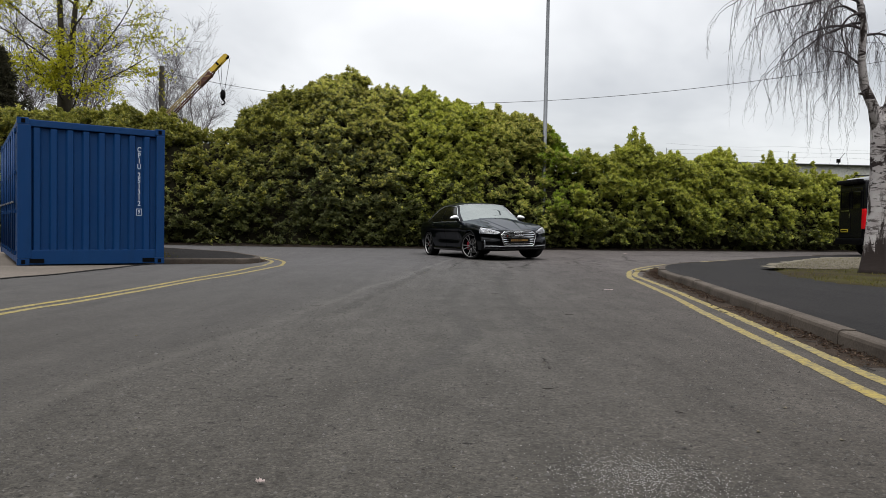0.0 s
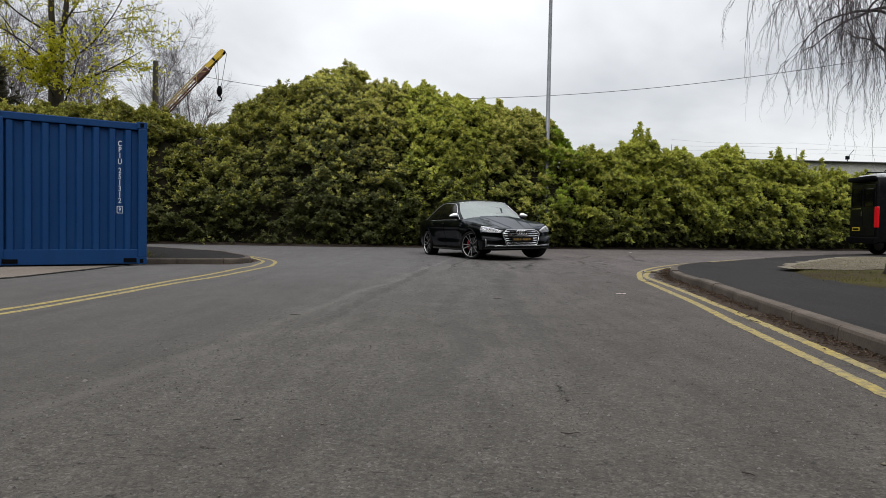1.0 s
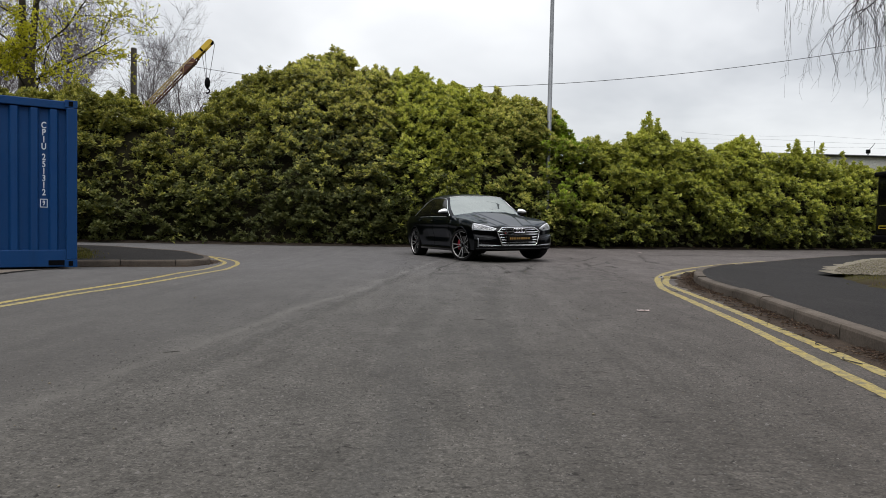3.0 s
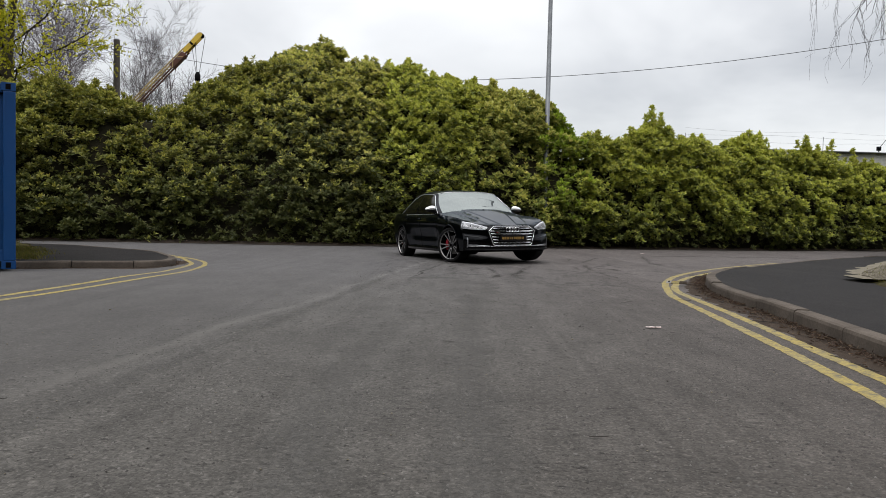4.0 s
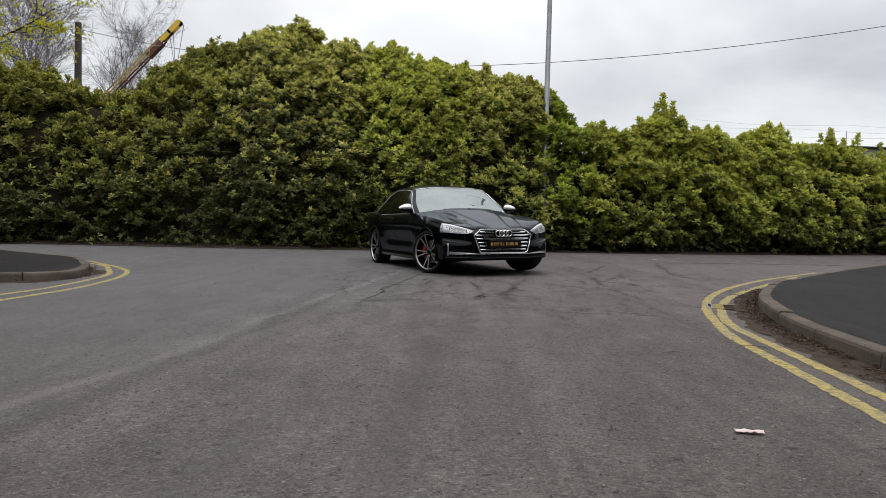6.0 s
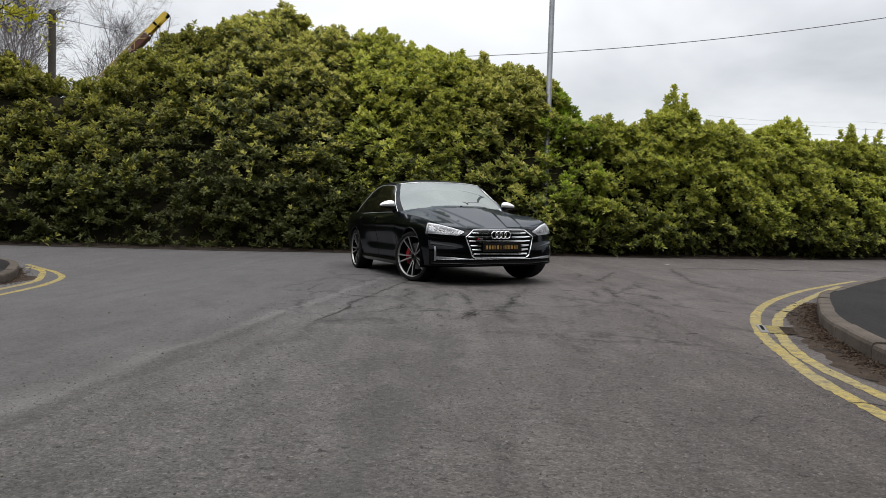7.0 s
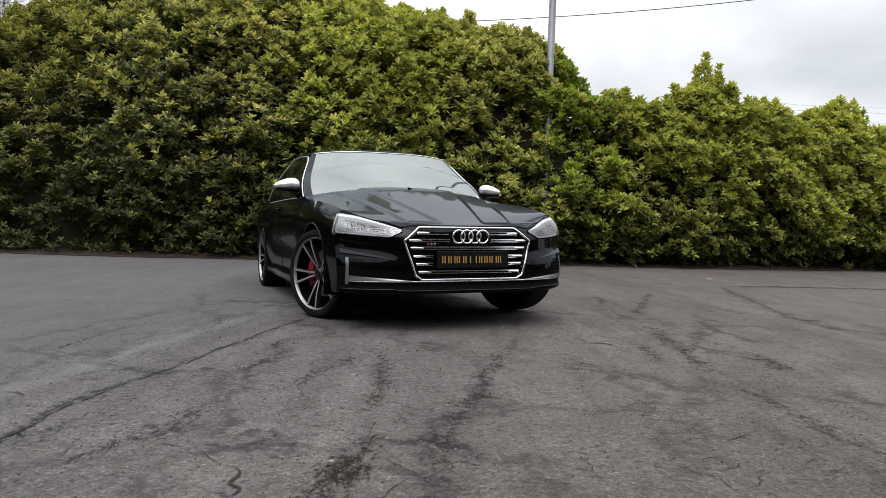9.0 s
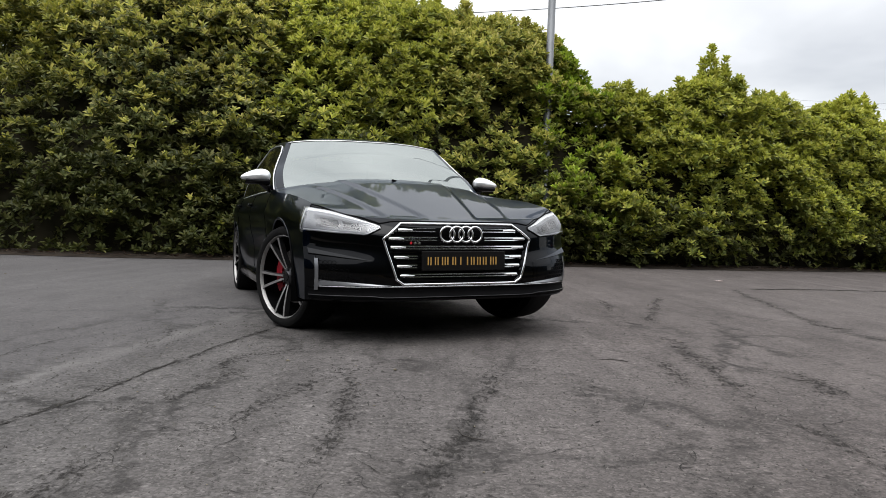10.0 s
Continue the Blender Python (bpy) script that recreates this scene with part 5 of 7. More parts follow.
for x in (0, BOX_W):
    for y in (0, BOX_L):
        bm = bmesh.new()
        wide = 0.21 if x == 0 and y == 0 else 0.15
        box(bm, (wide, 0.15, BOX_H - 0.24), (x + (wide / 2 if x == 0 else -wide / 2), y + (0.075 if y == 0 else -0.075), BOX_H / 2), bevel=0.012)
        part("corner_post", bm, BLUE, container)
        for z in (0.06, BOX_H - 0.06):
            sx, sy = (1 if x == 0 else -1), (1 if y == 0 else -1)
            bm = box(bmesh.new(), (0.178, 0.162, 0.118), (x + sx * 0.086, y + sy * 0.078, z), bevel=0.008)
            casting = part("corner_casting", bm, BLUE, container)
            bm = bmesh.new()
            box(bm, (0.062, 0.006, 0.075), (x + sx * 0.09, y - sy * 0.004, z), bevel=0.002)
            part("lashing_hole", bm, DARK_HOLE, casting, "dark oval lashing hole")
for y in (0.05, BOX_L - 0.05):
    part("bottom_rail", box(bmesh.new(), (BOX_W - 0.30, 0.07, 0.262), (BOX_W / 2, y, 0.1415), bevel=0.01), BLUE, container)
    part("top_rail", box(bmesh.new(), (BOX_W - 0.30, 0.07, 0.12), (BOX_W / 2, y, BOX_H - 0.085), bevel=0.012), BLUE, container)
for x in (0.05, BOX_W - 0.05):
    part("side_rail", box(bmesh.new(), (0.08, BOX_L - 0.30, 0.15), (x, BOX_L / 2, 0.10), bevel=0.01), BLUE, container)
    part("side_rail", box(bmesh.new(), (0.08, BOX_L - 0.30, 0.11), (x, BOX_L / 2, BOX_H - 0.08), bevel=0.01), BLUE, container)
part("roof", box(bmesh.new(), (BOX_W - 0.12, BOX_L - 0.12, 0.02), (BOX_W / 2, BOX_L / 2, BOX_H - 0.028)), BLUE, container)
part("floor_pan", box(bmesh.new(), (BOX_W - 0.2, BOX_L - 0.2, 0.05), (BOX_W / 2, BOX_L / 2, 0.16)), DARK_HOLE, container)
for x in (0.30, BOX_W - 0.28):
    part("fork_pocket", box(bmesh.new(), (0.225, 0.012, 0.075), (x, 0.011, 0.075), bevel=0.006), DARK_HOLE, container, "dark fork-lift pocket")
# doors of the long side: four leaves with locking rods, brackets and hinges
for k in range(4):
    y0 = 0.17 + k * (BOX_L - 0.34) / 4
    wide = (BOX_L - 0.34) / 4 - 0.02
    bm = box(bmesh.new(), (0.04, wide, BOX_H - 0.42), (0.045, y0 + wide / 2, BOX_H / 2), bevel=0.008)
    for z in (0.75, 1.3, 1.85):
        box(bm, (0.02, wide - 0.16, 0.40), (0.022, y0 + wide / 2, z), bevel=0.006)
    leaf = part("side_door", bm, BLUE, container)
    for q in (0.30, 0.72):
        part("locking_rod", rod(bmesh.new(), (-0.012, y0 + wide * q, 0.16), (-0.012, y0 + wide * q, BOX_H - 0.14), 0.017, sides=8), BLUE, leaf, "blue-painted locking rod", 180)
        for z in (0.20, 0.95, 1.65, BOX_H - 0.18):
            part("rod_bracket", box(bmesh.new(), (0.05, 0.10, 0.07), (0.004, y0 + wide * q, z), bevel=0.006), BLUE, leaf)
        bm = box(bmesh.new(), (0.02, 0.36, 0.035), (-0.03, y0 + wide * q + 0.13, 1.12), bevel=0.006)
        part("lock_handle", bm, GALVANISED, leaf, "galvanised lock handle")
    for z in (0.38, 0.95, 1.5, 2.1):
        part("hinge", box(bmesh.new(), (0.035, 0.12, 0.09), (0.012, y0 + 0.02, z), bevel=0.006), BLUE, leaf)


def lettering(text, size, mat, parent, m, name="lettering", label=""):
    """Raised letters with the built-in font, as a mesh."""
    curve = bpy.data.curves.new(name, "FONT")
    curve.offset = size * 0.022
    curve.body, curve.size, curve.extrude, curve.align_x, curve.align_y = text, size, 0.0012, "CENTER", "CENTER"
    tmp = bpy.data.objects.new(name, curve)
    scene.collection.objects.link(tmp)
    me = bpy.data.meshes.new_from_object(tmp.evaluated_get(bpy.context.evaluated_depsgraph_get()))
    bpy.data.objects.remove(tmp)
    ob = dress(name, me, mat, parent, label)
    ob.matrix_basis = m @ Matrix.Diagonal((0.74, 1, 1, 1))
    return ob


CODE_X = 1.992
z = 2.175
for ch in "CPIU 251312":
    if ch != " ":
        lettering(ch, 0.135, WHITE_INK, container, pose(CODE_X, 0.0735, z, 90, 0, 0), "letter", "white stencilled letter")
        z -= 0.108
    else:
        z -= 0.052
z -= 0.055
lettering("9", 0.10, WHITE_INK, container, pose(CODE_X, 0.0735, z, 90, 0, 0), "letter", "white stencilled letter")
for sx, sz, w, h in ((0, 0.06, 0.10, 0.012), (0, -0.06, 0.10, 0.012), (-0.045, 0, 0.012, 0.13), (0.045, 0, 0.012, 0.13)):
    part("letter_frame", box(bmesh.new(), (w, 0.003, h), (CODE_X + sx, 0.074, z + sz)), WHITE_INK, container)

# ---- posts, cable, crane, wall behind the hedge ----
lamp_post = thing("lamp_post", "tall grey steel lighting column rising out of the hedge", "post")
bm = bmesh.new()
tube(bm, [(3.83, 26.8, -0.03), (3.83, 26.8, 1.6), (3.83, 26.8, 1.62), (3.84, 26.8, 9.80)], [0.11, 0.11, 0.088, 0.062], 14)
part("column", bm, GALVANISED, lamp_post, "", 60)
bm = box(bmesh.new(), (0.62, 0.24, 0.11), (3.66, 26.8, 9.90), bevel=0.05)
part("lantern", bm, GALVANISED, lamp_post, "grey flat lantern head", 50)
part("door", box(bmesh.new(), (0.10, 0.02, 0.45), (3.83, 26.695, 0.8), bevel=0.004), GALVANISED, lamp_post)


def wooden_pole(x, y, top, label):
    p = thing("utility_pole", label, "pole")
    part("shaft", rod(bmesh.new(), (x, y, -0.03), (x, y, top), 0.17, 0.125, 14), POLE_WOOD, p, "", 60)
    part("cap", rod(bmesh.new(), (x, y, top), (x, y, top + 0.04), 0.14, 0.10, 14), GALVANISED, p, "grey metal cap")
    for s in (-1, 1):
        bm = rod(bmesh.new(), (x, y, top - 0.45), (x + 0.22 * s, y - 0.05, top - 0.40), 0.02)
        lathe_at = Vector((x + 0.22 * s, y - 0.05, top - 0.38))
        rod(bm, lathe_at, lathe_at + Vector((0, 0, 0.12)), 0.035, 0.02)
        part("insulator_bracket", bm, GALVANISED, p)
    return p


wooden_pole(-14.1, 34.3, 8.45, "weathered wooden utility pole behind the hedge")
wooden_pole(23.8, 25.5, 9.4, "weathered wooden utility pole carrying a cable")
cable = thing("overhead_cable", "thin dark overhead cable sagging between poles", "cable")
pts = []
for i in range(61):
    t = i / 60
    x = -14.1 + 37.9 * t
    pts.append((x, 34.3 - 8.8 * t, 6.30 + (0.00785 if x < 1.5 else 0.0053) * (x - 1.5) ** 2))
part("cable_run", tube(bmesh.new(), pts, 0.011, 5), WIRE, cable, "", 180)

crane = thing("crane", "old mobile crane with a lattice boom and yellow head", "crane")
TIP, HEEL = Vector((-15.15, 47.3, 12.05)), Vector((-24.0, 47.0, 2.6))
along = (TIP - HEEL).normalized()
across = Vector((0, 1, 0))
upright = across.cross(along).normalized()
if upright.z < 0:
    upright = -upright


def boom_at(s, a, b):
    return HEEL + along * s + across * a + upright * b


LONG = (TIP - HEEL).length
bm, rust = bmesh.new(), bmesh.new()
for a in (-0.22, 0.22):
    for b in (-0.21, 0.21):
        rod(bm if b > 0 else rust, boom_at(0.0, a, b), boom_at(LONG - 1.2, a * 0.75, b * 0.75), 0.048, sides=6)
count = 12
for i in range(count):
    s0, s1 = (LONG - 1.6) * i / count, (LONG - 1.6) * (i + 1) / count
    for a in (-0.21, 0.21):
        rod(bm, boom_at(s0, a, -0.20), boom_at((s0 + s1) / 2, a, 0.20), 0.022, sides=5)
        rod(bm, boom_at((s0 + s1) / 2, a, 0.20), boom_at(s1, a, -0.20), 0.022, sides=5)
    rod(rust, boom_at(s1, -0.25, -0.24), boom_at(s1, 0.25, -0.24), 0.03, sides=5)
boom = part("boom", bm, CRANE_CREAM, crane, "faded ochre steel lattice")
part("lower_chords", rust, CRANE_RUST, boom, "rusty red steel")
turn = Matrix((along, across, upright)).transposed()
# the head: two tapering cheek plates with a rounded end, joined by a web
bm = bmesh.new()
cheek = [(-1.35, -0.15), (-1.35, 0.15), (-0.2, 0.17), (0.12, 0.16), (0.24, 0.08), (0.26, -0.02), (0.19, -0.10), (0.05, -0.13)]
for a in (-0.19, 0.15):
    faces = [[bm.verts.new(boom_at(LONG + u, a + d, v)) for u, v in cheek] for d in (0.0, 0.04)]
    bm.faces.new(faces[0])
    bm.faces.new(faces[1][::-1])
    for q in range(len(cheek)):
        bm.faces.new((faces[0][q - 1], faces[0][q], faces[1][q], faces[1][q - 1]))
box(bm, (0.9, 0.32, 0.05), boom_at(LONG - 0.8, 0, 0.14), turn)
bmesh.ops.recalc_face_normals(bm, faces=bm.faces)
head = part("boom_head", bm, CRANE_YELLOW, crane, "yellow painted boom head")
part("head_opening", box(bmesh.new(), (0.13, 0.40, 0.27), boom_at(LONG - 0.66, 0, 0.02), turn), DARK_HOLE, head)
part("splice_plate", box(bmesh.new(), (1.15, 0.42, 0.34), boom_at(LONG - 2.0, 0, -0.08), turn, 0.03), CRANE_RUST, boom, "rusty red splice plates")
part("sheave", placed(lathe(bmesh.new(), [(0.02, -0.06), (0.15, -0.06), (0.12, 0.0), (0.15, 0.06), (0.02, 0.06)], 16), TIP + Vector((0.12, 0, 0.05))), DARK_HOLE, head)
bm = bmesh.new()
drop = TIP + Vector((0.02, 0, 0))
for dx in (-0.55, -0.30, 0.32):
    rod(bm, drop + Vector((dx, 0, 0.0 if dx > 0 else -0.4)), (drop.x - 0.12 + (0.08 if dx > 0 else dx * 0.2), 47.3, 9.75), 0.018, sides=4)
part("hoist_ropes", bm, WIRE, crane)
bm = bmesh.new()
tube(bm, [(-15.27, 47.3, 9.85), (-15.27, 47.3, 9.65), (-15.27, 47.3, 9.35), (-15.27, 47.3, 9.15)], [0.08, 0.18, 0.17, 0.06], 10)
block = part("hook_block", bm, MATT_BLACK, crane, "black hook block", 180)
bm = bmesh.new()
tube(bm, [Vector((-15.27 + 0.14 * math.sin(a), 47.3, 9.0 + 0.14 * math.cos(a))) for a in (0.1 + 0.45 * i for i in range(10))], [0.05] * 8 + [0.04, 0.015], 6)
part("hook", bm, MATT_BLACK, block, "black lifting hook", 180)
bm = box(bmesh.new(), (3.2, 2.4, 2.0), (-24.6, 47, 2.1), bevel=0.15)
part("cab", bm, CRANE_YELLOW, crane, "yellow crane cab")
for y in (46.0, 48.0):
    bm = box(bmesh.new(), (5.0, 0.55, 1.0), (-24.5, y, 0.47), bevel=0.3)
    part("track", bm, MATT_BLACK, crane)
part("undercarriage", box(bmesh.new(), (3.0, 1.6, 0.5), (-24.5, 47, 0.9), bevel=0.05), CRANE_RUST, crane)

# the long low building behind the hedge, with wire strands along its roof
building = thing("low_building", "long low grey rendered building behind the hedge", "building")
part("wall", box(bmesh.new(), (40.0, 8.0, 4.17), (30.0, 38.4, 2.05), pose(0, 0, 0, 0, 0, 4).to_3x3()), RENDER_WALL, building)
part("roof", box(bmesh.new(), (40.4, 8.4, 0.04), (30.0, 38.4, 4.16), pose(0, 0, 0, 0, 0, 4).to_3x3(), 0.02), GALVANISED, building, "grey metal roof edge")
wires = thing("wire_strands", "thin security wire strands on short posts", "wire fence")
for k, (z, dz) in enumerate(((4.48, 0.05), (4.72, -0.04), (4.92, 0.06))):
    bm = bmesh.new()
    tube(bm, [(10.5 + i * 2.0, 32.9 + i * 0.14, z + dz * math.sin(i * 1.9 + k)) for i in range(19)], 0.0035, 3)
    part("strand", bm, WIRE, wires)
for i in range(7):
    part("wire_post", rod(bmesh.new(), (10.5 + i * 6.0, 32.9 + i * 0.42, -0.03), (10.5 + i * 6.0, 32.9 + i * 0.42, 4.75), 0.012, sides=6), GALVANISED, wires)
flood = thing("flood_light", "small dark flood light on the roof edge", "lamp")
part("housing", box(bmesh.new(), (0.16, 0.12, 0.18), (19.6, 34.5, 4.46), bevel=0.02), MATT_BLACK, flood)
part("bracket", rod(bmesh.new(), (19.6, 34.5, 4.16), (19.6, 34.5, 4.38), 0.03, sides=8), GALVANISED, flood)
rod_bm = rod(bmesh.new(), (19.64, 34.5, 4.52), (19.9, 34.5, 4.85), 0.014, sides=5)
part("aerial", rod_bm, WIRE, flood)
stone_post = thing("concrete_post", "pale concrete fence post half hidden in the hedge", "post")
part("post_shaft", box(bmesh.new(), (0.34, 0.16, 3.95), (13.9, 31.0, 1.95), bevel=0.02), RENDER_WALL, stone_post)

# ---- the parked van ----
def rounded_hull(length, width, height, round_top, nose=0.0):
    """A van body: a bevelled box that narrows towards the roof."""
    bm = box(bmesh.new(), (length, width, height), (0, 0, height / 2))
    bmesh.ops.subdivide_edges(bm, edges=bm.edges[:], cuts=5, use_grid_fill=True)
    for v in bm.verts:
        t = v.co.z / height
        v.co.y *= 1 - 0.10 * max(0.0, t - 0.45) ** 1.3
        if nose and v.co.x > length * 0.30:
            v.co.z *= 1 - nose * ((v.co.x - length * 0.30) / (length * 0.2)) ** 1.4
    bmesh.ops.bevel(bm, geom=[e for e in bm.edges if len(e.link_faces) == 2 and e.calc_face_angle() > 0.9], offset=round_top, segments=3, affect="EDGES", profile=0.5)
    return bm


van = thing("van", "parked black panel van with pale roof and twin rear doors", "van", pose(16.52, 25.89, 0.0, 0, 0, -4.0) @ Matrix.Diagonal((1, 1, 1.07, 1)))
# local: x forward, the rear doors at x = -1.2
bm = placed(rounded_hull(5.2, 1.96, 2.20, 0.07, 0.42), (1.4, 0, 0.42))
body = part("body", bm, VAN_BLACK, van, "black body", 50)
bm = placed(box(bmesh.new(), (3.9, 1.62, 0.16), (0, 0, 0), bevel=0.06), (0.9, 0, 2.66))
part("roof_panel", bm, VAN_WHITE, van, "pale roof", 50)
bm = box(bmesh.new(), (0.24, 1.56, 0.15), (-1.30, 0, 2.58), bevel=0.05)
part("roof_spoiler", bm, MATT_BLACK, van)
for y in (-0.62, 0.62):
    bm = bmesh.new()
    tube(bm, [(-0.9, y, 2.72), (-0.8, y, 2.86), (1.9, y, 2.86), (2.0, y, 2.72)], 0.022, 6)
    part("roof_bar", bm, MATT_BLACK, van)
for s in (-1, 1):
    door = part("rear_door", box(bmesh.new(), (0.03, 0.80, 1.72), (-1.212, 0.41 * s, 1.52), bevel=0.012), VAN_BLACK, van)
    part("door_window", box(bmesh.new(), (0.012, 0.62, 0.62), (-1.232, 0.41 * s, 1.95), bevel=0.03), GLOSS_BLACK, door, "dark glass")
part("tail_light", box(bmesh.new(), (0.10, 0.20, 0.70), (-1.19, -0.875, 1.28), bevel=0.03), TAIL_RED, van, "red tail light")
part("door_handle", box(bmesh.new(), (0.03, 0.05, 0.16), (-1.24, 0.06, 1.40), bevel=0.01), CHROME, van)
part("trim_strip", box(bmesh.new(), (0.012, 0.60, 0.03), (-1.236, 0.42, 1.58), bevel=0.004), CHROME, van)
plate = part("number_plate", box(bmesh.new(), (0.012, 0.52, 0.11), (-1.238, 0.42, 0.88), bevel=0.004), PLATE_YELLOW, van, "yellow number plate")
part("plate_bar", box(bmesh.new(), (0.006, 0.42, 0.06), (-1.245, 0.42, 0.88)), MATT_BLACK, plate)
part("rear_bumper", box(bmesh.new(), (0.20, 1.92, 0.22), (-1.22, 0, 0.50), bevel=0.05), MATT_BLACK, van, "matt black bumper")
# pale panel on the van stands in for another white vehicle
part("white_vehicle_panel", box(bmesh.new(), (3.6, 0.012, 0.34), (1.3, -0.984, 0.95), bevel=0.004), VAN_WHITE, van, "pale panel standing for another white vehicle")
for x in (-0.2, 3.05):
    for y in (-0.86, 0.86):
        bm = placed(lathe(bmesh.new(), [(0.20, -0.10), (0.31, -0.11), (0.34, -0.07), (0.34, 0.07), (0.31, 0.11), (0.20, 0.10)], 24), (x, y, 0.34))
        w = part("wheel", bm, RUBBER, van, "black tyre", 40)
        part("hub", placed(lathe(bmesh.new(), [(0.01, -0.085), (0.20, -0.075), (0.20, 0.075), (0.01, 0.085)], 20), (x, y, 0.34)), SILVER, w, "grey steel hub", 40)

# ---- verges, grass, gravel, litter ----
def blades(rng, at, tall, wide):
    m = len(at)
    lean = rng.normal(0, 0.35, (m, 3))
    way = unit(np.array([0, 0, 1.0]) + lean)
    return leaves(at, way, unit(rng.normal(size=(m, 3))), tall, wide, 0.1, 0.25)


def inside(pts, poly):
    x, y, hit = pts[:, 0], pts[:, 1], np.zeros(len(pts), bool)
    for (x0, y0), (x1, y1) in zip(poly, poly[1:] + poly[:1]):
        hit ^= ((y0 > y) != (y1 > y)) & (x < (x1 - x0) * (y - y0) / (y1 - y0 + 1e-12) + x0)
    return hit


def ragged(poly, amount, step=0.25):
    line = spline([(x, y, 0) for x, y in poly + poly[:1]], step)
    return [(p.x + amount * noise.noise(p * 2.1), p.y + amount * noise.noise(p * 2.1 + Vector((5, 3, 1)))) for p in line[:-1]]


VERGE_RIGHT = [(7.25, 14.6), (6.35, 12.9), (5.85, 11.9), (5.5, 10.6), (5.4, 9.6), (5.6, 8.9), (6.6, 7.2), (8.0, 4.5), (14.0, 4.0), (20.0, 14.0), (17.0, 22.0), (12.6, 20.2), (9.6, 17.8)]
VERGE_LEFT = [(-6.45, 14.80), (-6.15, 14.90), (-6.50, 15.8), (-7.2, 17.0), (-8.3, 18.6), (-9.3, 19.6), (-9.6, 19.0), (-7.9, 17.0)]
for poly, lvl, label, seed, count in ((VERGE_RIGHT, 0.118, "thin mossy grass verge under the birch", 5, 26000), (VERGE_LEFT, 0.118, "narrow weedy grass strip beside the container", 6, 5000)):
    out = [(x + 0.09 * noise.noise(Vector((x * 9, y * 9, 0))), y + 0.09 * noise.noise(Vector((x * 9, y * 9, 7)))) for x, y in ragged(poly, 0.28, 0.1)]
    # turf swells over its edge and thins out onto the path
    mid = Vector((*np.mean(out, 0), 0))
    bm = bmesh.new()
    rings = []
    for grow, z in ((-0.30, lvl), (-0.12, lvl - 0.012), (0.0, lvl - 0.035), (0.10, lvl - 0.09)):
        rings.append([bm.verts.new(Vector((x, y, z + camber(x, y))) + (Vector((x, y, 0)) - mid).normalized() * grow) for x, y in out])
    for a, b in zip(rings, rings[1:]):
        for i in range(len(a)):
            bm.faces.new((a[i - 1], a[i], b[i], b[i - 1]))
    bmesh.ops.triangulate(bm, faces=[bm.faces.new(rings[0])])
    bmesh.ops.recalc_face_normals(bm, faces=bm.faces)
    tagged(part("verge", bm, TURF, None, "", 180), label, "verge", kind="structure")
    rng = np.random.default_rng(seed)
    lo, hi = np.min(poly, 0), np.max(poly, 0)
    at = rng.uniform(lo, hi, (count * 3, 2))
    if seed == 5:
        at = at[rng.random(len(at)) < np.clip(1.6 - (at[:, 0] - 5.3) / 9.0, 0.25, 1)]
    at = at[inside(at, poly)][:count]
    at = at + rng.normal(0, 0.16, at.shape)
    patchy = np.array([noise.noise(Vector((x * 1.1, y * 1.1, 3.0))) for x, y in at])
    at = at[patchy > -0.12]
    at = np.c_[at, [lvl + camber(x, y) for x, y in at]]
    scale = 1.0 if seed == 5 else 1.7
    v, f = blades(rng, at, rng.uniform(0.012, 0.042, len(at)) * scale, rng.uniform(0.004, 0.009, len(at)) * scale)
    tagged(dress("grass", from_arrays("grass", v, f), BLADES), label.replace("verge", "blades").replace("strip", "blades"), "grass", kind="stuff")

gravel_edge = [(6.2, 13.1), (7.3, 13.1), (9.0, 14.3), (11.5, 17.0), (12.7, 20.0), (11.7, 20.2), (10.2, 18.9), (8.4, 16.6), (7.0, 14.75), (6.5, 13.9)]
tagged(flat("gravel_patch", ragged(gravel_edge, 0.2), 0.126, GRAVEL), "pale gravel patch at the edge of the verge", "gravel", kind="structure")


def pebbles(rng, at, size, name, mat, label, category):
    """Small uneven stones or crumbs, as one object."""
    shape = np.array([[1, 0, 0], [-1, 0, 0], [0, 1, 0], [0, -1, 0], [0, 0, 1], [0, 0, -0.6]], float)
    tri = np.array([[0, 2, 4], [2, 1, 4], [1, 3, 4], [3, 0, 4], [2, 0, 5], [1, 2, 5], [3, 1, 5], [0, 3, 5]])
    m = len(at)
    v = shape[None] * rng.uniform(0.6, 1.3, (m, 6, 1)) * size[:, None, None] * np.array([1, 1, 0.6])
    turn = rng.uniform(0, 6.283, m)
    c, s = np.cos(turn)[:, None], np.sin(turn)[:, None]
    v = np.stack([v[..., 0] * c - v[..., 1] * s, v[..., 0] * s + v[..., 1] * c, v[..., 2]], -1) + at[:, None]
    return tagged(dress(name, from_arrays(name, v.reshape(-1, 3), (np.arange(m)[:, None, None] * 6 + tri).reshape(-1, 3)), mat), label, category, kind="stuff")


rng = np.random.default_rng(8)
lo, hi = np.min(gravel_edge, 0), np.max(gravel_edge, 0)
at = rng.uniform(lo, hi, (22000, 2)) + rng.normal(0, 0.1, (22000, 2))
at = at[inside(at, gravel_edge)][:6000] + rng.normal(0, 0.10, (1, 2))
pebbles(rng, np.c_[at, np.full(len(at), 0.13)], rng.uniform(0.008, 0.028, len(at)), "gravel", GRAVEL, "pale loose gravel stones", "gravel")

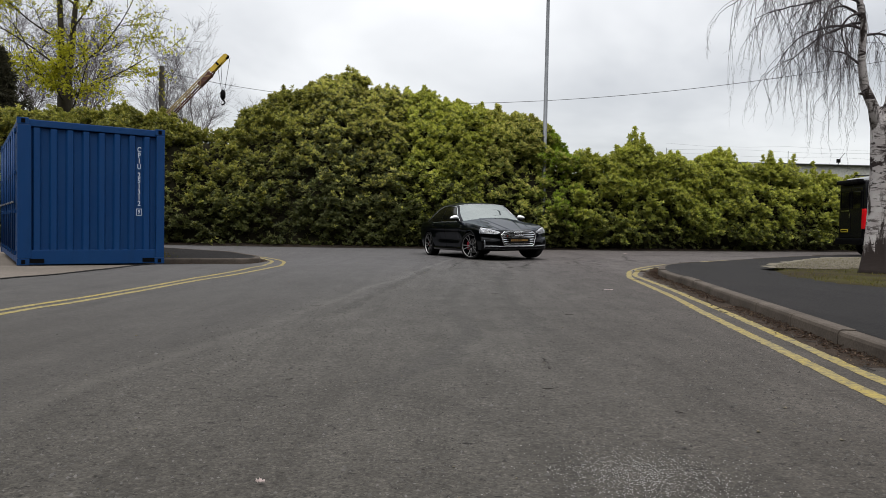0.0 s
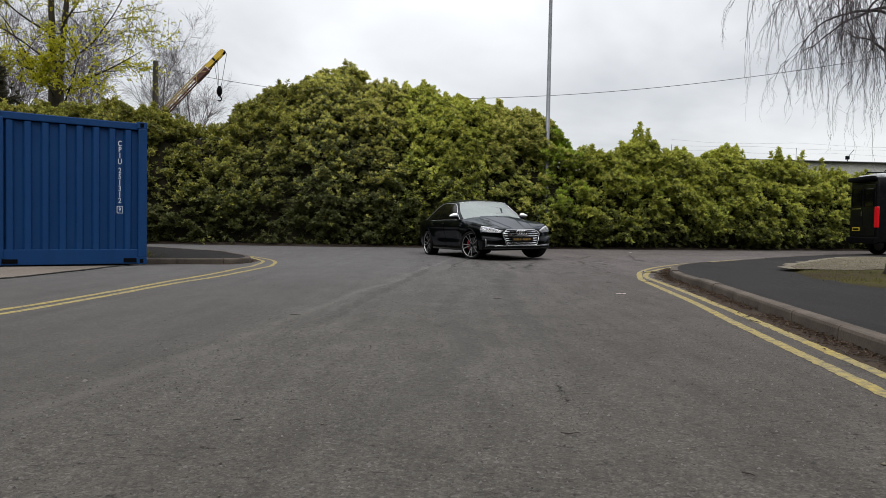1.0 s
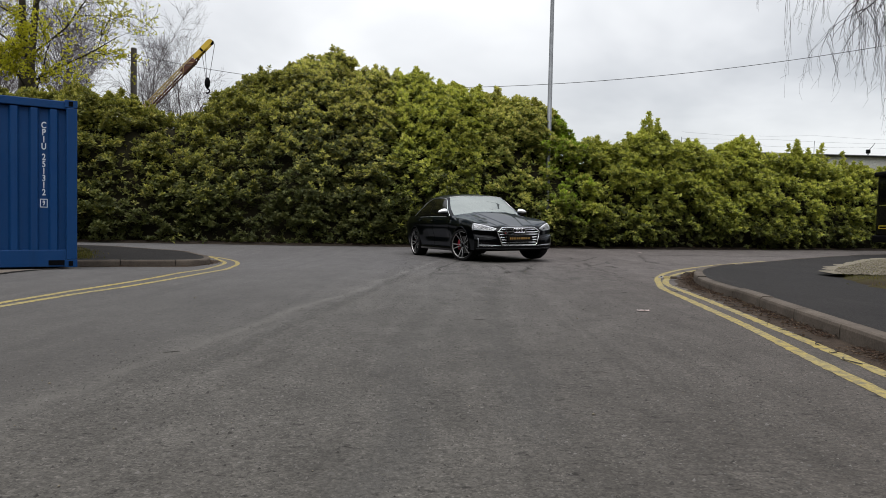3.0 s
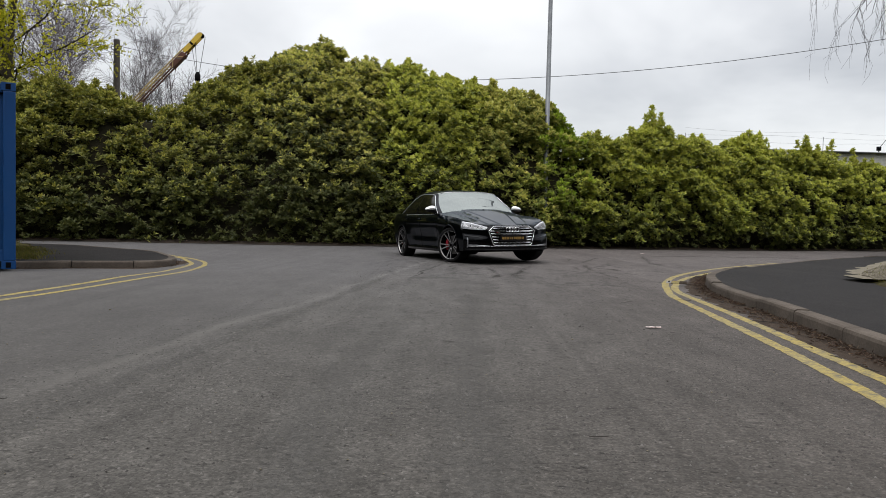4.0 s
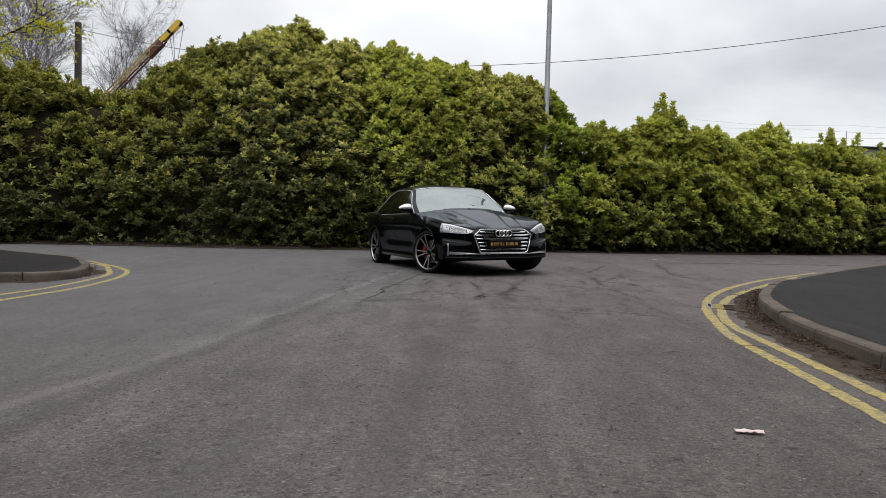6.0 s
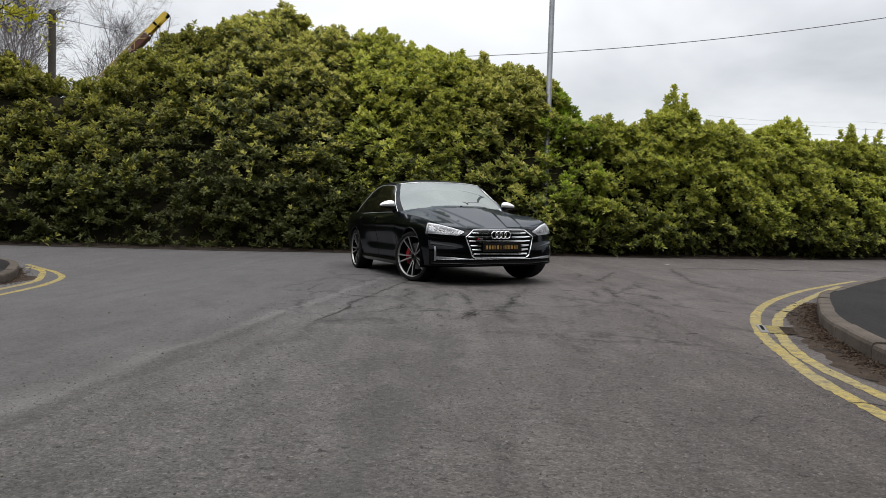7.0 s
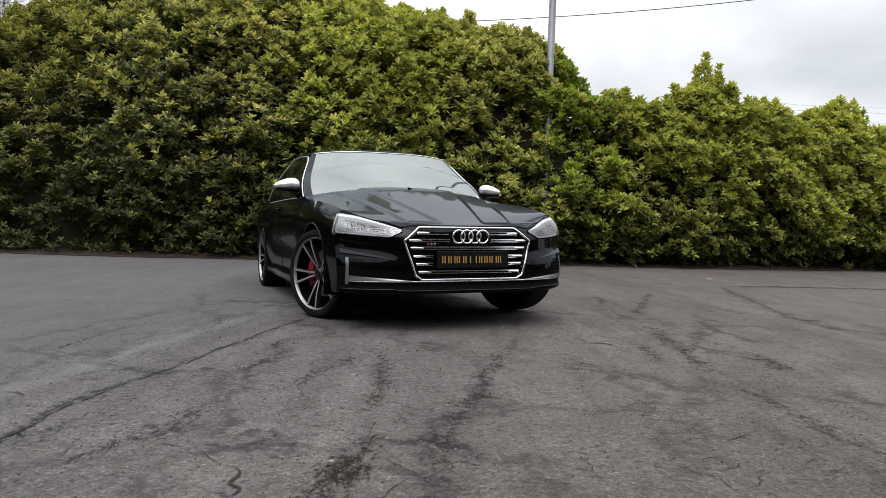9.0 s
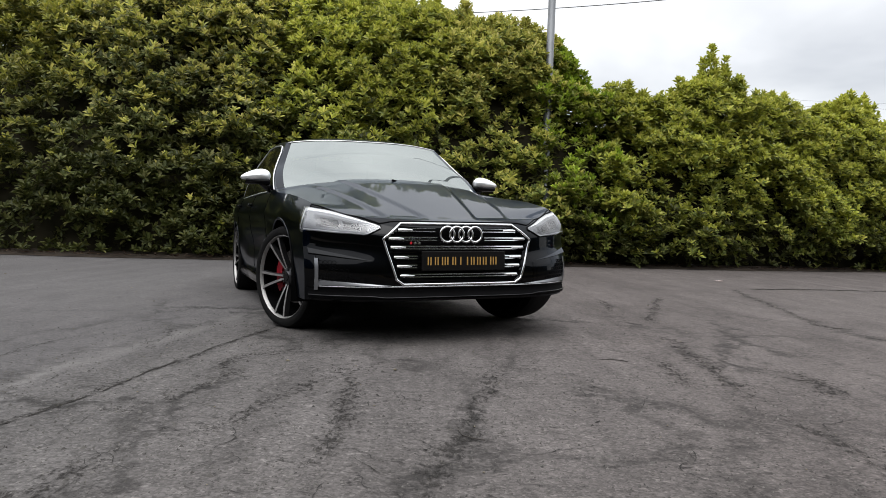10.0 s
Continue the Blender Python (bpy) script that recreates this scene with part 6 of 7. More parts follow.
# leaf litter and crumbs in the gutters
for pts, seed, count in ((KERB_RIGHT[3:14], 41, 5600), (KERB_LEFT[7:], 42, 800)):
    rng = np.random.default_rng(seed)
    line = flat_line(pts, 0.05)
    side = sideways(line)
    pick = rng.integers(0, len(line), count)
    off = np.abs(rng.normal(0, 0.085, count))
    keep = np.array([noise.noise(line[i] * 1.3) for i in pick]) > -0.45
    at = np.array([(line[i] - side[i] * o)[:2] for i, o in zip(pick, off)])[keep]
    at = np.c_[at, rng.uniform(0.006, 0.02, len(at)) + [camber(x, y) for x, y in at]]
    way = unit(np.c_[rng.normal(size=(len(at), 2)), rng.uniform(0, 0.5, len(at))])
    v, f = leaves(at, way, np.tile([0, 0, 1.0], (len(at), 1)) + rng.normal(0, 0.3, (len(at), 3)), rng.uniform(0.012, 0.038, len(at)), rng.uniform(0.002, 0.012, len(at)), 0.3, 0.2)
    tagged(dress("leaf_litter", from_arrays("leaf_litter", v, f), DEAD_LEAF), "brown dead leaves and bits along the kerb", "leaf litter", kind="stuff")
    bm, rows = bmesh.new(), []
    for p, s in zip(line, side):
        w = 0.25 + 0.10 * noise.noise(p * 1.7) + 0.05 * noise.noise(p * 7) + 0.03 * noise.noise(p * 19)
        low = Vector((0, 0, camber(p.x, p.y)))
        rows.append([bm.verts.new(p + low + Vector((0, 0, 0.0012))), bm.verts.new(p - s * w + low + Vector((0, 0, 0.0010)))])
    for a, b in zip(rows, rows[1:]):
        bm.faces.new((a[0], b[0], b[1], a[1]))
    tagged(part("gutter_dirt", bm, GUTTER), "dark dirt collected in the gutter", "dirt", kind="structure")
rng = np.random.default_rng(43)
at = np.array([(p.x + rng.normal(0, 0.1), p.y + abs(rng.normal(0.15, 0.3)), 0.05) for p in foot for _ in range(12) if -14 < p.x < 18])
v, f = leaves(at, unit(np.c_[rng.normal(size=(len(at), 2)), rng.uniform(0, 0.4, len(at))]), np.tile([0, 0, 1.0], (len(at), 1)), rng.uniform(0.04, 0.11, len(at)), rng.uniform(0.015, 0.04, len(at)))
tagged(dress("leaf_litter", from_arrays("leaf_litter", v, f), DEAD_LEAF), "brown dead leaves under the hedge", "leaf litter", kind="stuff")

# grit on the road
rng = np.random.default_rng(44)
at = np.c_[rng.uniform(-3.2, 5.0, 1100), rng.uniform(1.0, 21.0, 1100)]
at = at[at[:, 0] < np.interp(at[:, 1], [p[1] for p in OUTER_RIGHT], [p[0] for p in OUTER_RIGHT])]
pebbles(rng, np.c_[at, [0.003 + camber(x, y) for x, y in at]], rng.uniform(0.002, 0.006, len(at)) * (1 + 1.5 * (rng.random(len(at)) < 0.05)), "grit", GRAVEL, "scattered pale grit on the asphalt", "grit")
at = np.c_[rng.uniform(-3.2, 5.0, 240), rng.uniform(1.0, 21.0, 240)]
pebbles(rng, np.c_[at, [0.003 + camber(x, y) for x, y in at]], rng.uniform(0.002, 0.006, len(at)), "dark_crumbs", STICK_WOOD, "scattered dark crumbs and bits on the asphalt", "debris")


def twig_piece(x, y, length, turn, r=0.0020):
    bm = bmesh.new()
    d = Vector((math.cos(radians(turn)), math.sin(radians(turn)), 0))
    s = Vector((-d.y, d.x, 0))
    tube(bm, [Vector((x, y, 0.008)) + d * length * (t - 0.5) + s * length * 0.12 * math.sin(t * 5 + turn) for t in (0, 0.25, 0.5, 0.75, 1)], [r, r * 1.2, r, r * 0.9, r * 0.4], 5)
    return tagged(part("twig", bm, STICK_WOOD), "small dark dead twig lying on the asphalt", "twig", "fallen twigs")


for x, y, length, turn in ((0.53, 3.305, 0.085, 3), (-0.75, 3.4, 0.05, 40), (1.02, 2.9, 0.05, 300), (1.78, 14.66, 0.16, 125), (2.62, 16.1, 0.18, 160), (3.45, 15.75, 0.14, 150), (0.62, 8.1, 0.10, 20), (1.6, 8.9, 0.09, 60), (3.05, 10.9, 0.16, 165), (2.95, 12.9, 0.12, 10), (4.9, 17.8, 0.2, 20), (-1.2, 6.5, 0.09, 10), (1.15, 6.2, 0.08, 350), (2.4, 10.6, 0.12, 30)):
    twig_piece(x, y, length, turn)
for k in range(26):
    q = flat_line(KERB_RIGHT[3:14], 0.3)
    p = q[int(random.random() * len(q))]
    twig_piece(p.x - random.uniform(0.03, 0.3), p.y, random.uniform(0.08, 0.26), random.uniform(40, 130), 0.003)


def litter_piece(x, y, w, h, turn, label):
    bm = bmesh.new()
    bmesh.ops.create_grid(bm, x_segments=8, y_segments=5, size=0.5)
    for v in bm.verts:
        v.co = Vector((v.co.x * w, v.co.y * h, 0.008 + 0.014 * abs(noise.noise(Vector((v.co.x * 4, v.co.y * 4, x))))))
    bmesh.ops.solidify(bm, geom=bm.faces[:], thickness=0.002)
    ob = tagged(part("litter", bm, LITTER_WHITE), label, "litter")
    ob.matrix_basis = pose(x, y, 0.002, 0, 0, turn)
    return ob


litter_piece(2.14, 8.89, 0.108, 0.036, -8, "flattened pale pink and white wrapper on the asphalt")
litter_piece(-0.53, 2.02, 0.026, 0.010, 5, "tiny white scrap of paper on the asphalt")
litter_piece(3.32, 8.35, 0.10, 0.06, 40, "crumpled white paper scrap in the gutter")
litter_piece(6.1, 23.2, 0.10, 0.07, 20, "small white scrap of paper on the road")

# scuffed pale patch on the asphalt
rng = np.random.default_rng(45)
at = np.c_[rng.normal(0.66, 0.15, 2200), rng.normal(2.15, 0.13, 2200)]
pebbles(rng, np.c_[at, np.full(len(at), 0.0015)], rng.uniform(0.0008, 0.0027, len(at)), "pale_scuff", WHITE_SCUFF, "pale scuffed stones showing in the asphalt", "scuff")

# stones of the worn surface that stand proud of the tar, thickest in the old bay
rng = np.random.default_rng(47)
m = 110000
sy = 1.6 + 15.5 * rng.random(m) ** 1.25
sx = rng.uniform(-2.6, 3.4, m)
stay = (sx > -2.3 + 0.134 * sy + rng.normal(0, 0.25, m)) & (sx < np.interp(sy, [p[1] for p in OUTER_RIGHT], [p[0] for p in OUTER_RIGHT]) - 0.06)
sx, sy = sx[stay], sy[stay]
m = len(sx)
turn, size = rng.uniform(0, 6.283, m), rng.gamma(3.0, 0.00085, m) + 0.0010
corner = turn[:, None] + np.arange(4) * 1.571 + rng.normal(0, 0.3, (m, 4))
reach = size[:, None] * rng.uniform(0.6, 1.4, (m, 4))
v = np.zeros((m, 5, 3))
v[:, :4, 0], v[:, :4, 1] = sx[:, None] + np.cos(corner) * reach, sy[:, None] + np.sin(corner) * reach
v[:, 4, 0], v[:, 4, 1], v[:, 4, 2] = sx, sy, size * rng.uniform(0.5, 1.1, m)
f = np.arange(m)[:, None, None] * 5 + np.array([[0, 1, 4], [1, 2, 4], [2, 3, 4], [3, 0, 4]])
tagged(dress("aggregate", from_arrays("aggregate", v.reshape(-1, 3), f.reshape(-1, 3)), STONES), "small stones standing proud of the worn asphalt", "aggregate", kind="stuff")

# dark flecks and fine cracks over the broken ground of the junction
rng = np.random.default_rng(46)
CV, CF, n0 = [], [], 0
m = 3600
at = np.c_[rng.uniform(-1.2, 5.2, m), rng.uniform(12.0, 20.5, m)]
thick = np.array([noise.noise(Vector((x * 1.1, y * 0.8, 4.0))) + 0.6 * noise.noise(Vector((x * 3.1, y * 2.2, 7.0))) for x, y in at])
at = at[thick > 0.02]
m = len(at)
ang = rng.normal(1.1, 0.9, m)
u, w = np.stack([np.cos(ang), np.sin(ang)], -1), np.stack([-np.sin(ang), np.cos(ang)], -1)
lng, wid = rng.gamma(2.0, 0.0036, m)[:, None] + 0.0015, rng.gamma(2.0, 0.0007, m)[:, None] + 0.0005
quad = np.concatenate([np.stack([at - u * lng, at - w * wid, at + u * lng, at + w * wid], 1), np.full((m, 4, 1), 0.0024)], -1)
CV.append(quad.reshape(-1, 3))
CF.append((np.arange(m)[:, None] * 4 + np.arange(4)) + n0)
n0 += 4 * m


def crack_walk(x, y, turn, length, width):
    """A thin crack that wanders off in a direction, as a ribbon of quads."""
    steps = max(4, int(length / 0.022))
    p, rows = np.array([x, y]), []
    drift = 0.0
    for i in range(steps):
        drift = 0.62 * drift + rng.normal(0, 0.62)
        a = turn + drift
        p = p + 0.022 * np.array([math.cos(a), math.sin(a)])
        s = np.array([-math.sin(a), math.cos(a)]) * width * rng.uniform(0.15, 1.0) * min(1.0, 4.0 * (1 - i / steps), 0.3 + 0.3 * i)
        rows.append((p - s, p + s))
    v = np.array(rows).reshape(-1, 2)
    k = np.arange(steps - 1)[:, None] * 2
    return np.c_[v, np.full(len(v), 0.0026)], np.concatenate([k, k + 1, k + 3, k + 2], 1)


walks = []
for line, width in BROKEN:
    for _ in range(int(len(line) * 0.55)):
        i = int(rng.integers(0, len(line) - 1))
        w = line[i + 1] - line[i]
        turn = math.atan2(w.y, w.x) + (math.pi if rng.random() < 0.5 else 0) + rng.normal(0, 0.3 if rng.random() < 0.7 else 1.0)
        walks.append((line[i].x + rng.normal(0, width * 0.5), line[i].y + rng.normal(0, width * 0.5), turn, rng.uniform(0.10, 0.40), rng.uniform(0.0008, 0.0024)))
for _ in range(330):
    walks.append((rng.uniform(-1.2, 5.2), rng.uniform(12.4, 20.5), rng.normal(1.1, 0.8), rng.uniform(0.08, 0.40), rng.uniform(0.0008, 0.0024)))
for _ in range(70):
    walks.append((rng.uniform(-2.6, 2.4), rng.uniform(3.0, 12.5), rng.normal(0.3, 0.5), rng.uniform(0.05, 0.22), rng.uniform(0.0007, 0.0020)))
for args in walks:
    v, f = crack_walk(*args)
    CV.append(v)
    CF.append(f + n0)
    n0 += len(v)
tagged(dress("asphalt_chips", from_arrays("asphalt_chips", np.concatenate(CV), np.concatenate(CF)), CHIP), "dark flecks and fine cracks in the asphalt", "road damage", kind="stuff")

# road gully in the bend
gully = thing("road_gully", "iron gully grate in the gutter, crossed by yellow paint", "drain")
part("pan", box(bmesh.new(), (0.445, 0.235, 0.010), (0, -0.008, -0.0012)), DARK_HOLE, gully, "dark hollow under the grate")
rim = part("frame", box(bmesh.new(), (0.45, 0.062, 0.014), (0, 0.105, 0.0005), bevel=0.002), GULLY_IRON, gully, "pale worn iron frame")
part("slot", box(bmesh.new(), (0.27, 0.024, 0.006), (0.05, 0.105, 0.0058)), DARK_HOLE, rim)
for i in range(13):
    x = -0.207 + 0.0345 * i
    part("bar", box(bmesh.new(), (0.019, 0.100, 0.012), (x, -0.082, 0.0005)), GUTTER, gully, "dirty iron bar")
    part("painted_bar", box(bmesh.new(), (0.021, 0.103, 0.012), (x, 0.020, 0.0008)), YELLOW, gully, "iron bar under worn yellow paint")
gully.matrix_basis = pose(3.775, 13.275, 0, 0, 0, 70)

# ---- the parked car ----
# local: x forward from the front axle, y to the car's left, z up from the road
car = thing("car", "glossy black five-door coupe with silver mirrors and alloy wheels", "car", pose(1.485, 17.26, 0, 0, -0.55, -68.3) @ pose(0, -0.79, 0, 1.35) @ pose(0, 0.79, 0) @ Matrix.Scale(1.012, 4))
AXLE, WHEEL_R, TRACK = -2.825, 0.331, 0.785


def curve_of(pairs, soft=0.06):
    """A smooth function through a few (x, value) pairs."""
    xs, ys = np.array(sorted(pairs)).T
    grid = np.arange(xs[0] - 0.5, xs[-1] + 0.5, 0.01)
    val = np.interp(grid, xs, ys)
    k = max(1, int(soft / 0.01))
    kern = np.hanning(2 * k + 1)
    kern /= kern.sum()
    val = np.convolve(np.pad(val, k, mode="edge"), kern, "valid")
    return lambda x: np.interp(x, grid, val)


crest = curve_of([(0.90, 0.65), (0.82, 0.695), (0.70, 0.722), (0.45, 0.788), (0.2, 0.855), (0.0, 0.908), (-0.3, 0.987), (-0.48, 1.024), (-0.9, 0.98), (-3.2, 1.00), (-3.6, 1.00), (-3.9, 0.93)], 0.10)
edge = curve_of([(0.90, 0.68), (0.60, 0.790), (0.46, 0.828), (0.2, 0.868), (0.0, 0.892), (-0.5, 0.925), (-1.0, 0.925), (-2.0, 0.935), (-2.9, 0.955), (-3.5, 0.95), (-3.9, 0.90)], 0.12)
half = curve_of([(0.90, 0.83), (0.56, 0.862), (0.25, 0.893), (0.0, 0.918), (-0.5, 0.917), (-1.4, 0.912), (-2.2, 0.915), (-2.8, 0.924), (-3.3, 0.895), (-3.6, 0.845), (-3.9, 0.78)], 0.20)


def ease(t):
    t = np.clip(t, 0, 1)
    return t * t * (3 - 2 * t)


def body_form(a, b, c):
    """The car's lower body. a: 0 tail to 1 nose; b: -1 to 1 across; c: 0 sill to 1 top."""
    bb = np.abs(b)
    low = ease((0.66 - c) / 0.30)
    front = 0.878 - (0.31 - 0.045 * low) * bb ** (3.4 + 0.9 * low) - 0.075 * np.clip((c - 0.80) / 0.20, 0, 1) ** 2 - 0.03 * np.clip((0.28 - c) / 0.28, 0, 1) ** 1.5
    rear = -3.87 + 0.26 * bb**3.0 + 0.08 * np.clip((0.5 - c) / 0.5, 0, 1)
    xs = -3.61 + a * (0.568 + 3.61)
    x = rear + a * (front - rear)
    w = half(xs) * (1 - (0.055 - 0.045 * ease((xs - 0.1) / 0.4)) * np.clip((0.40 - c) / 0.40, 0, 1) ** 1.5 - 0.075 * np.clip((c - 0.70) / 0.30, 0, 1) ** 2.2)
    mid = np.clip((xs + 2.45) / 0.5, 0, 1) * np.clip((-0.40 - xs) / 0.4, 0, 1)
    w = w - 0.030 * mid * np.exp(-(((c - 0.36) / 0.17) ** 2)) + 0.010 * np.exp(-(((c - 0.76) / 0.05) ** 2)) * np.clip((0.1 - xs) / 0.3, 0, 1)
    y = b * w
    zt = edge(x) + (crest(x) - edge(x)) * (1 - bb**2.3)
    # two creases on each side of the bonnet
    on = ease((x + 0.62) / 0.15) * ease((0.80 - x) / 0.15)
    ay = np.abs(y)
    zt = zt - on * 0.012 * (ease((ay - (0.150 + 0.21 * (0.7 - x))) / 0.030)) - on * 0.013 * ease((ay - (0.375 + 0.21 * (0.7 - x))) / 0.035)
    zb = 0.238 + 0.005 * ease((0.2 - x) / 0.4)
    return np.stack([x, y, zb + c * (zt - zb)], -1)


GRILLE = [(0.335, 0.385), (0.592, 0.464), (0.680, 0.355)]


def grille_half(z):
    return np.interp(z, [g[0] for g in GRILLE], [g[1] for g in GRILLE])


def fascia(y, z, out=0.0):
    """A point on the car's nose at that y and z, moved out along x."""
    y, z = np.asarray(y, float), np.asarray(z, float)
    c = np.full(np.broadcast(y, z).shape, 0.5)
    b = np.clip(y / 0.845, -1, 1)
    for _ in range(6):
        p = body_form(np.ones_like(c), b, c)
        b = np.clip(b + (y - p[..., 1]) / 0.845, -1, 1)
        c = np.clip(c + (z - p[..., 2]) / 0.55, 0, 1)
    p = body_form(np.ones_like(c), b, c)
    p[..., 0] += out
    return p


def grid_mesh(bm, points, flip=False):
    """Adds a grid of points (rows, columns, 3) as quads."""
    rows = [[bm.verts.new(p) for p in row] for row in points]
    made = []
    for r0, r1 in zip(rows, rows[1:]):
        for i in range(len(r0) - 1):
            q = (r0[i], r0[i + 1], r1[i + 1], r1[i])
            made.append(bm.faces.new(q[::-1] if flip else q))
    return made


NA, NB, NC = 200, 112, 36
A, B, C = np.linspace(0, 1, NA), np.linspace(-1, 1, NB), np.linspace(0, 1, NC)
bm = bmesh.new()
aa, cc = np.meshgrid(A, C, indexing="ij")
sides = grid_mesh(bm, body_form(aa, np.ones_like(aa), cc)) + grid_mesh(bm, body_form(aa, -np.ones_like(aa), cc), True)
cut = [f for f in sides if any(math.hypot(f.calc_center_median().x - x, f.calc_center_median().z - 0.335) < 0.372 for x in (0, AXLE))]
bmesh.ops.delete(bm, geom=cut, context="FACES")
for v in bm.verts:
    if any(e.is_boundary for e in v.link_edges) and v.co.z > 0.02:
        for x in (0, AXLE):
            d = Vector((v.co.x - x, 0, v.co.z - 0.335))
            if 0.30 < d.length < 0.41 and v.co.z > 0.24:
                d *= 0.372 / d.length
                v.co.x, v.co.z = x + d.x, 0.335 + d.z
aa, gb = np.meshgrid(A, B, indexing="ij")
grid_mesh(bm, body_form(aa, gb, np.ones_like(aa)), True)
gb, gc = np.meshgrid(B, C, indexing="ij")
nose = body_form(np.ones_like(gb), gb, gc)
hole = (np.abs(nose[..., 1]) < grille_half(nose[..., 2]) - 0.030) & (nose[..., 2] > 0.352) & (nose[..., 2] < 0.655)
nose[..., 0] -= 0.06 * hole
grid_mesh(bm, nose, False)
grid_mesh(bm, body_form(np.zeros_like(gb), gb, gc), True)
bmesh.ops.remove_doubles(bm, verts=bm.verts, dist=0.0006)
body = part("body", bm, PAINT, car, "", 38)

# floor pan, wheel housings
bm = box(bmesh.new(), (4.1, 1.20, 0.08), (-1.45, 0, 0.25), bevel=0.02)
box(bm, (1.9, 1.62, 0.08), (-1.42, 0, 0.25), bevel=0.02)
part("underbody", bm, MATT_BLACK, car)
for x in (0, AXLE):
    for s in (-1, 1):
        bm, rows = bmesh.new(), []
        for yy in (0.54, 0.895 if x == 0 else 0.90):
            rows.append([(x + 0.385 * math.cos(t), s * yy, 0.335 + 0.385 * math.sin(t)) for t in np.linspace(-0.35, math.pi + 0.35, 28)])
        grid_mesh(bm, rows)
        bm.faces.new([bm.verts.new(p) for p in rows[0]])
        part("wheel_housing", bm, MATT_BLACK, car, "", 50)
        bm = bmesh.new()
        lip = []
        for t in np.linspace(-0.12, math.pi + 0.12, 30):
            px, pz = x + 0.372 * math.cos(t), 0.335 + 0.372 * math.sin(t)
            a = (px + 3.61) / 4.178
            zt = float(edge(px))
            p = body_form(np.array(a), np.array(float(s)), np.array((pz - 0.225) / (zt - 0.225)))
            lip.append((px, float(p[1]) - s * 0.004, pz))
        part("arch_lip", tube(bm, lip, 0.009, 6), PAINT, car, "", 180)
for s in (-1, 1):
    bm = box(bmesh.new(), (2.02, 0.09, 0.09), (-1.41, s * 0.865, 0.235), bevel=0.03)
    part("sill", bm, GLOSS_BLACK, car, "", 50)

# ---- greenhouse ----
ROOF = curve_of([(-1.0, 1.335), (-1.16, 1.378), (-1.26, 1.404), (-1.36, 1.421), (-1.6, 1.440), (-1.95, 1.448), (-2.4, 1.412), (-2.8, 1.315), (-3.6, 1.02)], 0.05)


def cabin_form(a, b, c):
    """The cabin. a: 0 tail to 1 windscreen; b across; c: 0 waist to 1 roof."""
    bb = np.abs(b)
    front = (-0.40 - 0.24 * bb**2.0) * (1 - c) + (-1.16 - 0.10 * bb**2.2) * c - 0.05 * np.sin(np.pi * c) * -1.0 * 0.6
    rear = (-3.62 + 0.10 * bb**2) * (1 - c) + (-2.55 + 0.06 * bb**2) * c
    x = rear + a * (front - rear)
    wide = 0.860 - 0.045 * np.clip((x + 1.0) / 0.5, 0, 1) - 0.10 * np.clip((-2.6 - x) / 1.0, 0, 1)
    w = wide * (1 - c) + 0.662 * c + 0.035 * np.sin(np.pi * c)
    y = b * w
    zb = 0.905 + 0.078 * (1 - bb**2) * np.clip((x + 1.2) / 0.6, 0, 1)
    zt = ROOF(x) - 0.060 * bb**2.8
    return np.stack([x, y, zb + c * (zt - zb)], -1)


def patch(form, a, b, c, out=0.0):
    """A piece of a form as a grid of points: two of a, b, c are ranges and the third a number. out: how far it stands proud."""
    names = [k for k, v in (("a", a), ("b", b), ("c", c)) if not np.isscalar(v)]
    g = np.meshgrid(*[v for v in (a, b, c) if not np.isscalar(v)], indexing="ij")
    full = dict(zip(names, g))
    val = [full.get(k, np.full_like(g[0], v if np.isscalar(v) else 0.0)) for k, v in (("a", a), ("b", b), ("c", c))]
    p = form(*val)
    if out:
        e = np.cross(np.gradient(p, axis=0), np.gradient(p, axis=1))
        nrm = unit(e)
        mid = p.reshape(-1, 3).mean(0) - np.array([-1.6, 0, 0.6])
        if (nrm.reshape(-1, 3).mean(0) @ mid) < 0:
            nrm = -nrm
        p = p + nrm * out
    return p


def skin(name, points, mat, parent, label="", smooth=180):
    bm = bmesh.new()
    grid_mesh(bm, points)
    bmesh.ops.recalc_face_normals(bm, faces=bm.faces)
    return part(name, bm, mat, parent, label, smooth)


ls = np.linspace
part("roof", (lambda bm: (grid_mesh(bm, patch(cabin_form, ls(0, 1, 60), ls(-1, 1, 40), 1.0)), bm)[1])(bmesh.new()), PAINT, car, "glossy black roof", 180)
skin("windscreen", patch(cabin_form, 1.0, ls(-0.935, 0.935, 40), ls(0.0, 0.985, 24), 0.004), WINDSCREEN, car, "steeply raked windscreen")
part("screen_header", (lambda bm: (grid_mesh(bm, patch(cabin_form, 1.0, ls(-0.95, 0.95, 40), ls(0.972, 1.0, 4), 0.001)), bm)[1])(bmesh.new()), GLOSS_BLACK, car, "", 180)
# thin bright strip added along the top of the windscreen
edge_line = patch(cabin_form, 1.0, ls(-0.97, 0.97, 60), ls(0.992, 1.0, 2), 0.006)[:, 0]
part("screen_top_strip", tube(bmesh.new(), edge_line, 0.0042, 6), MIRROR_CAP, car, "bright edge along the top of the windscreen", 180)
skin("rear_window", patch(cabin_form, 0.0, ls(-0.86, 0.86, 30), ls(0.05, 0.95, 16), 0.003), SIDE_GLASS, car, "dark rear window")
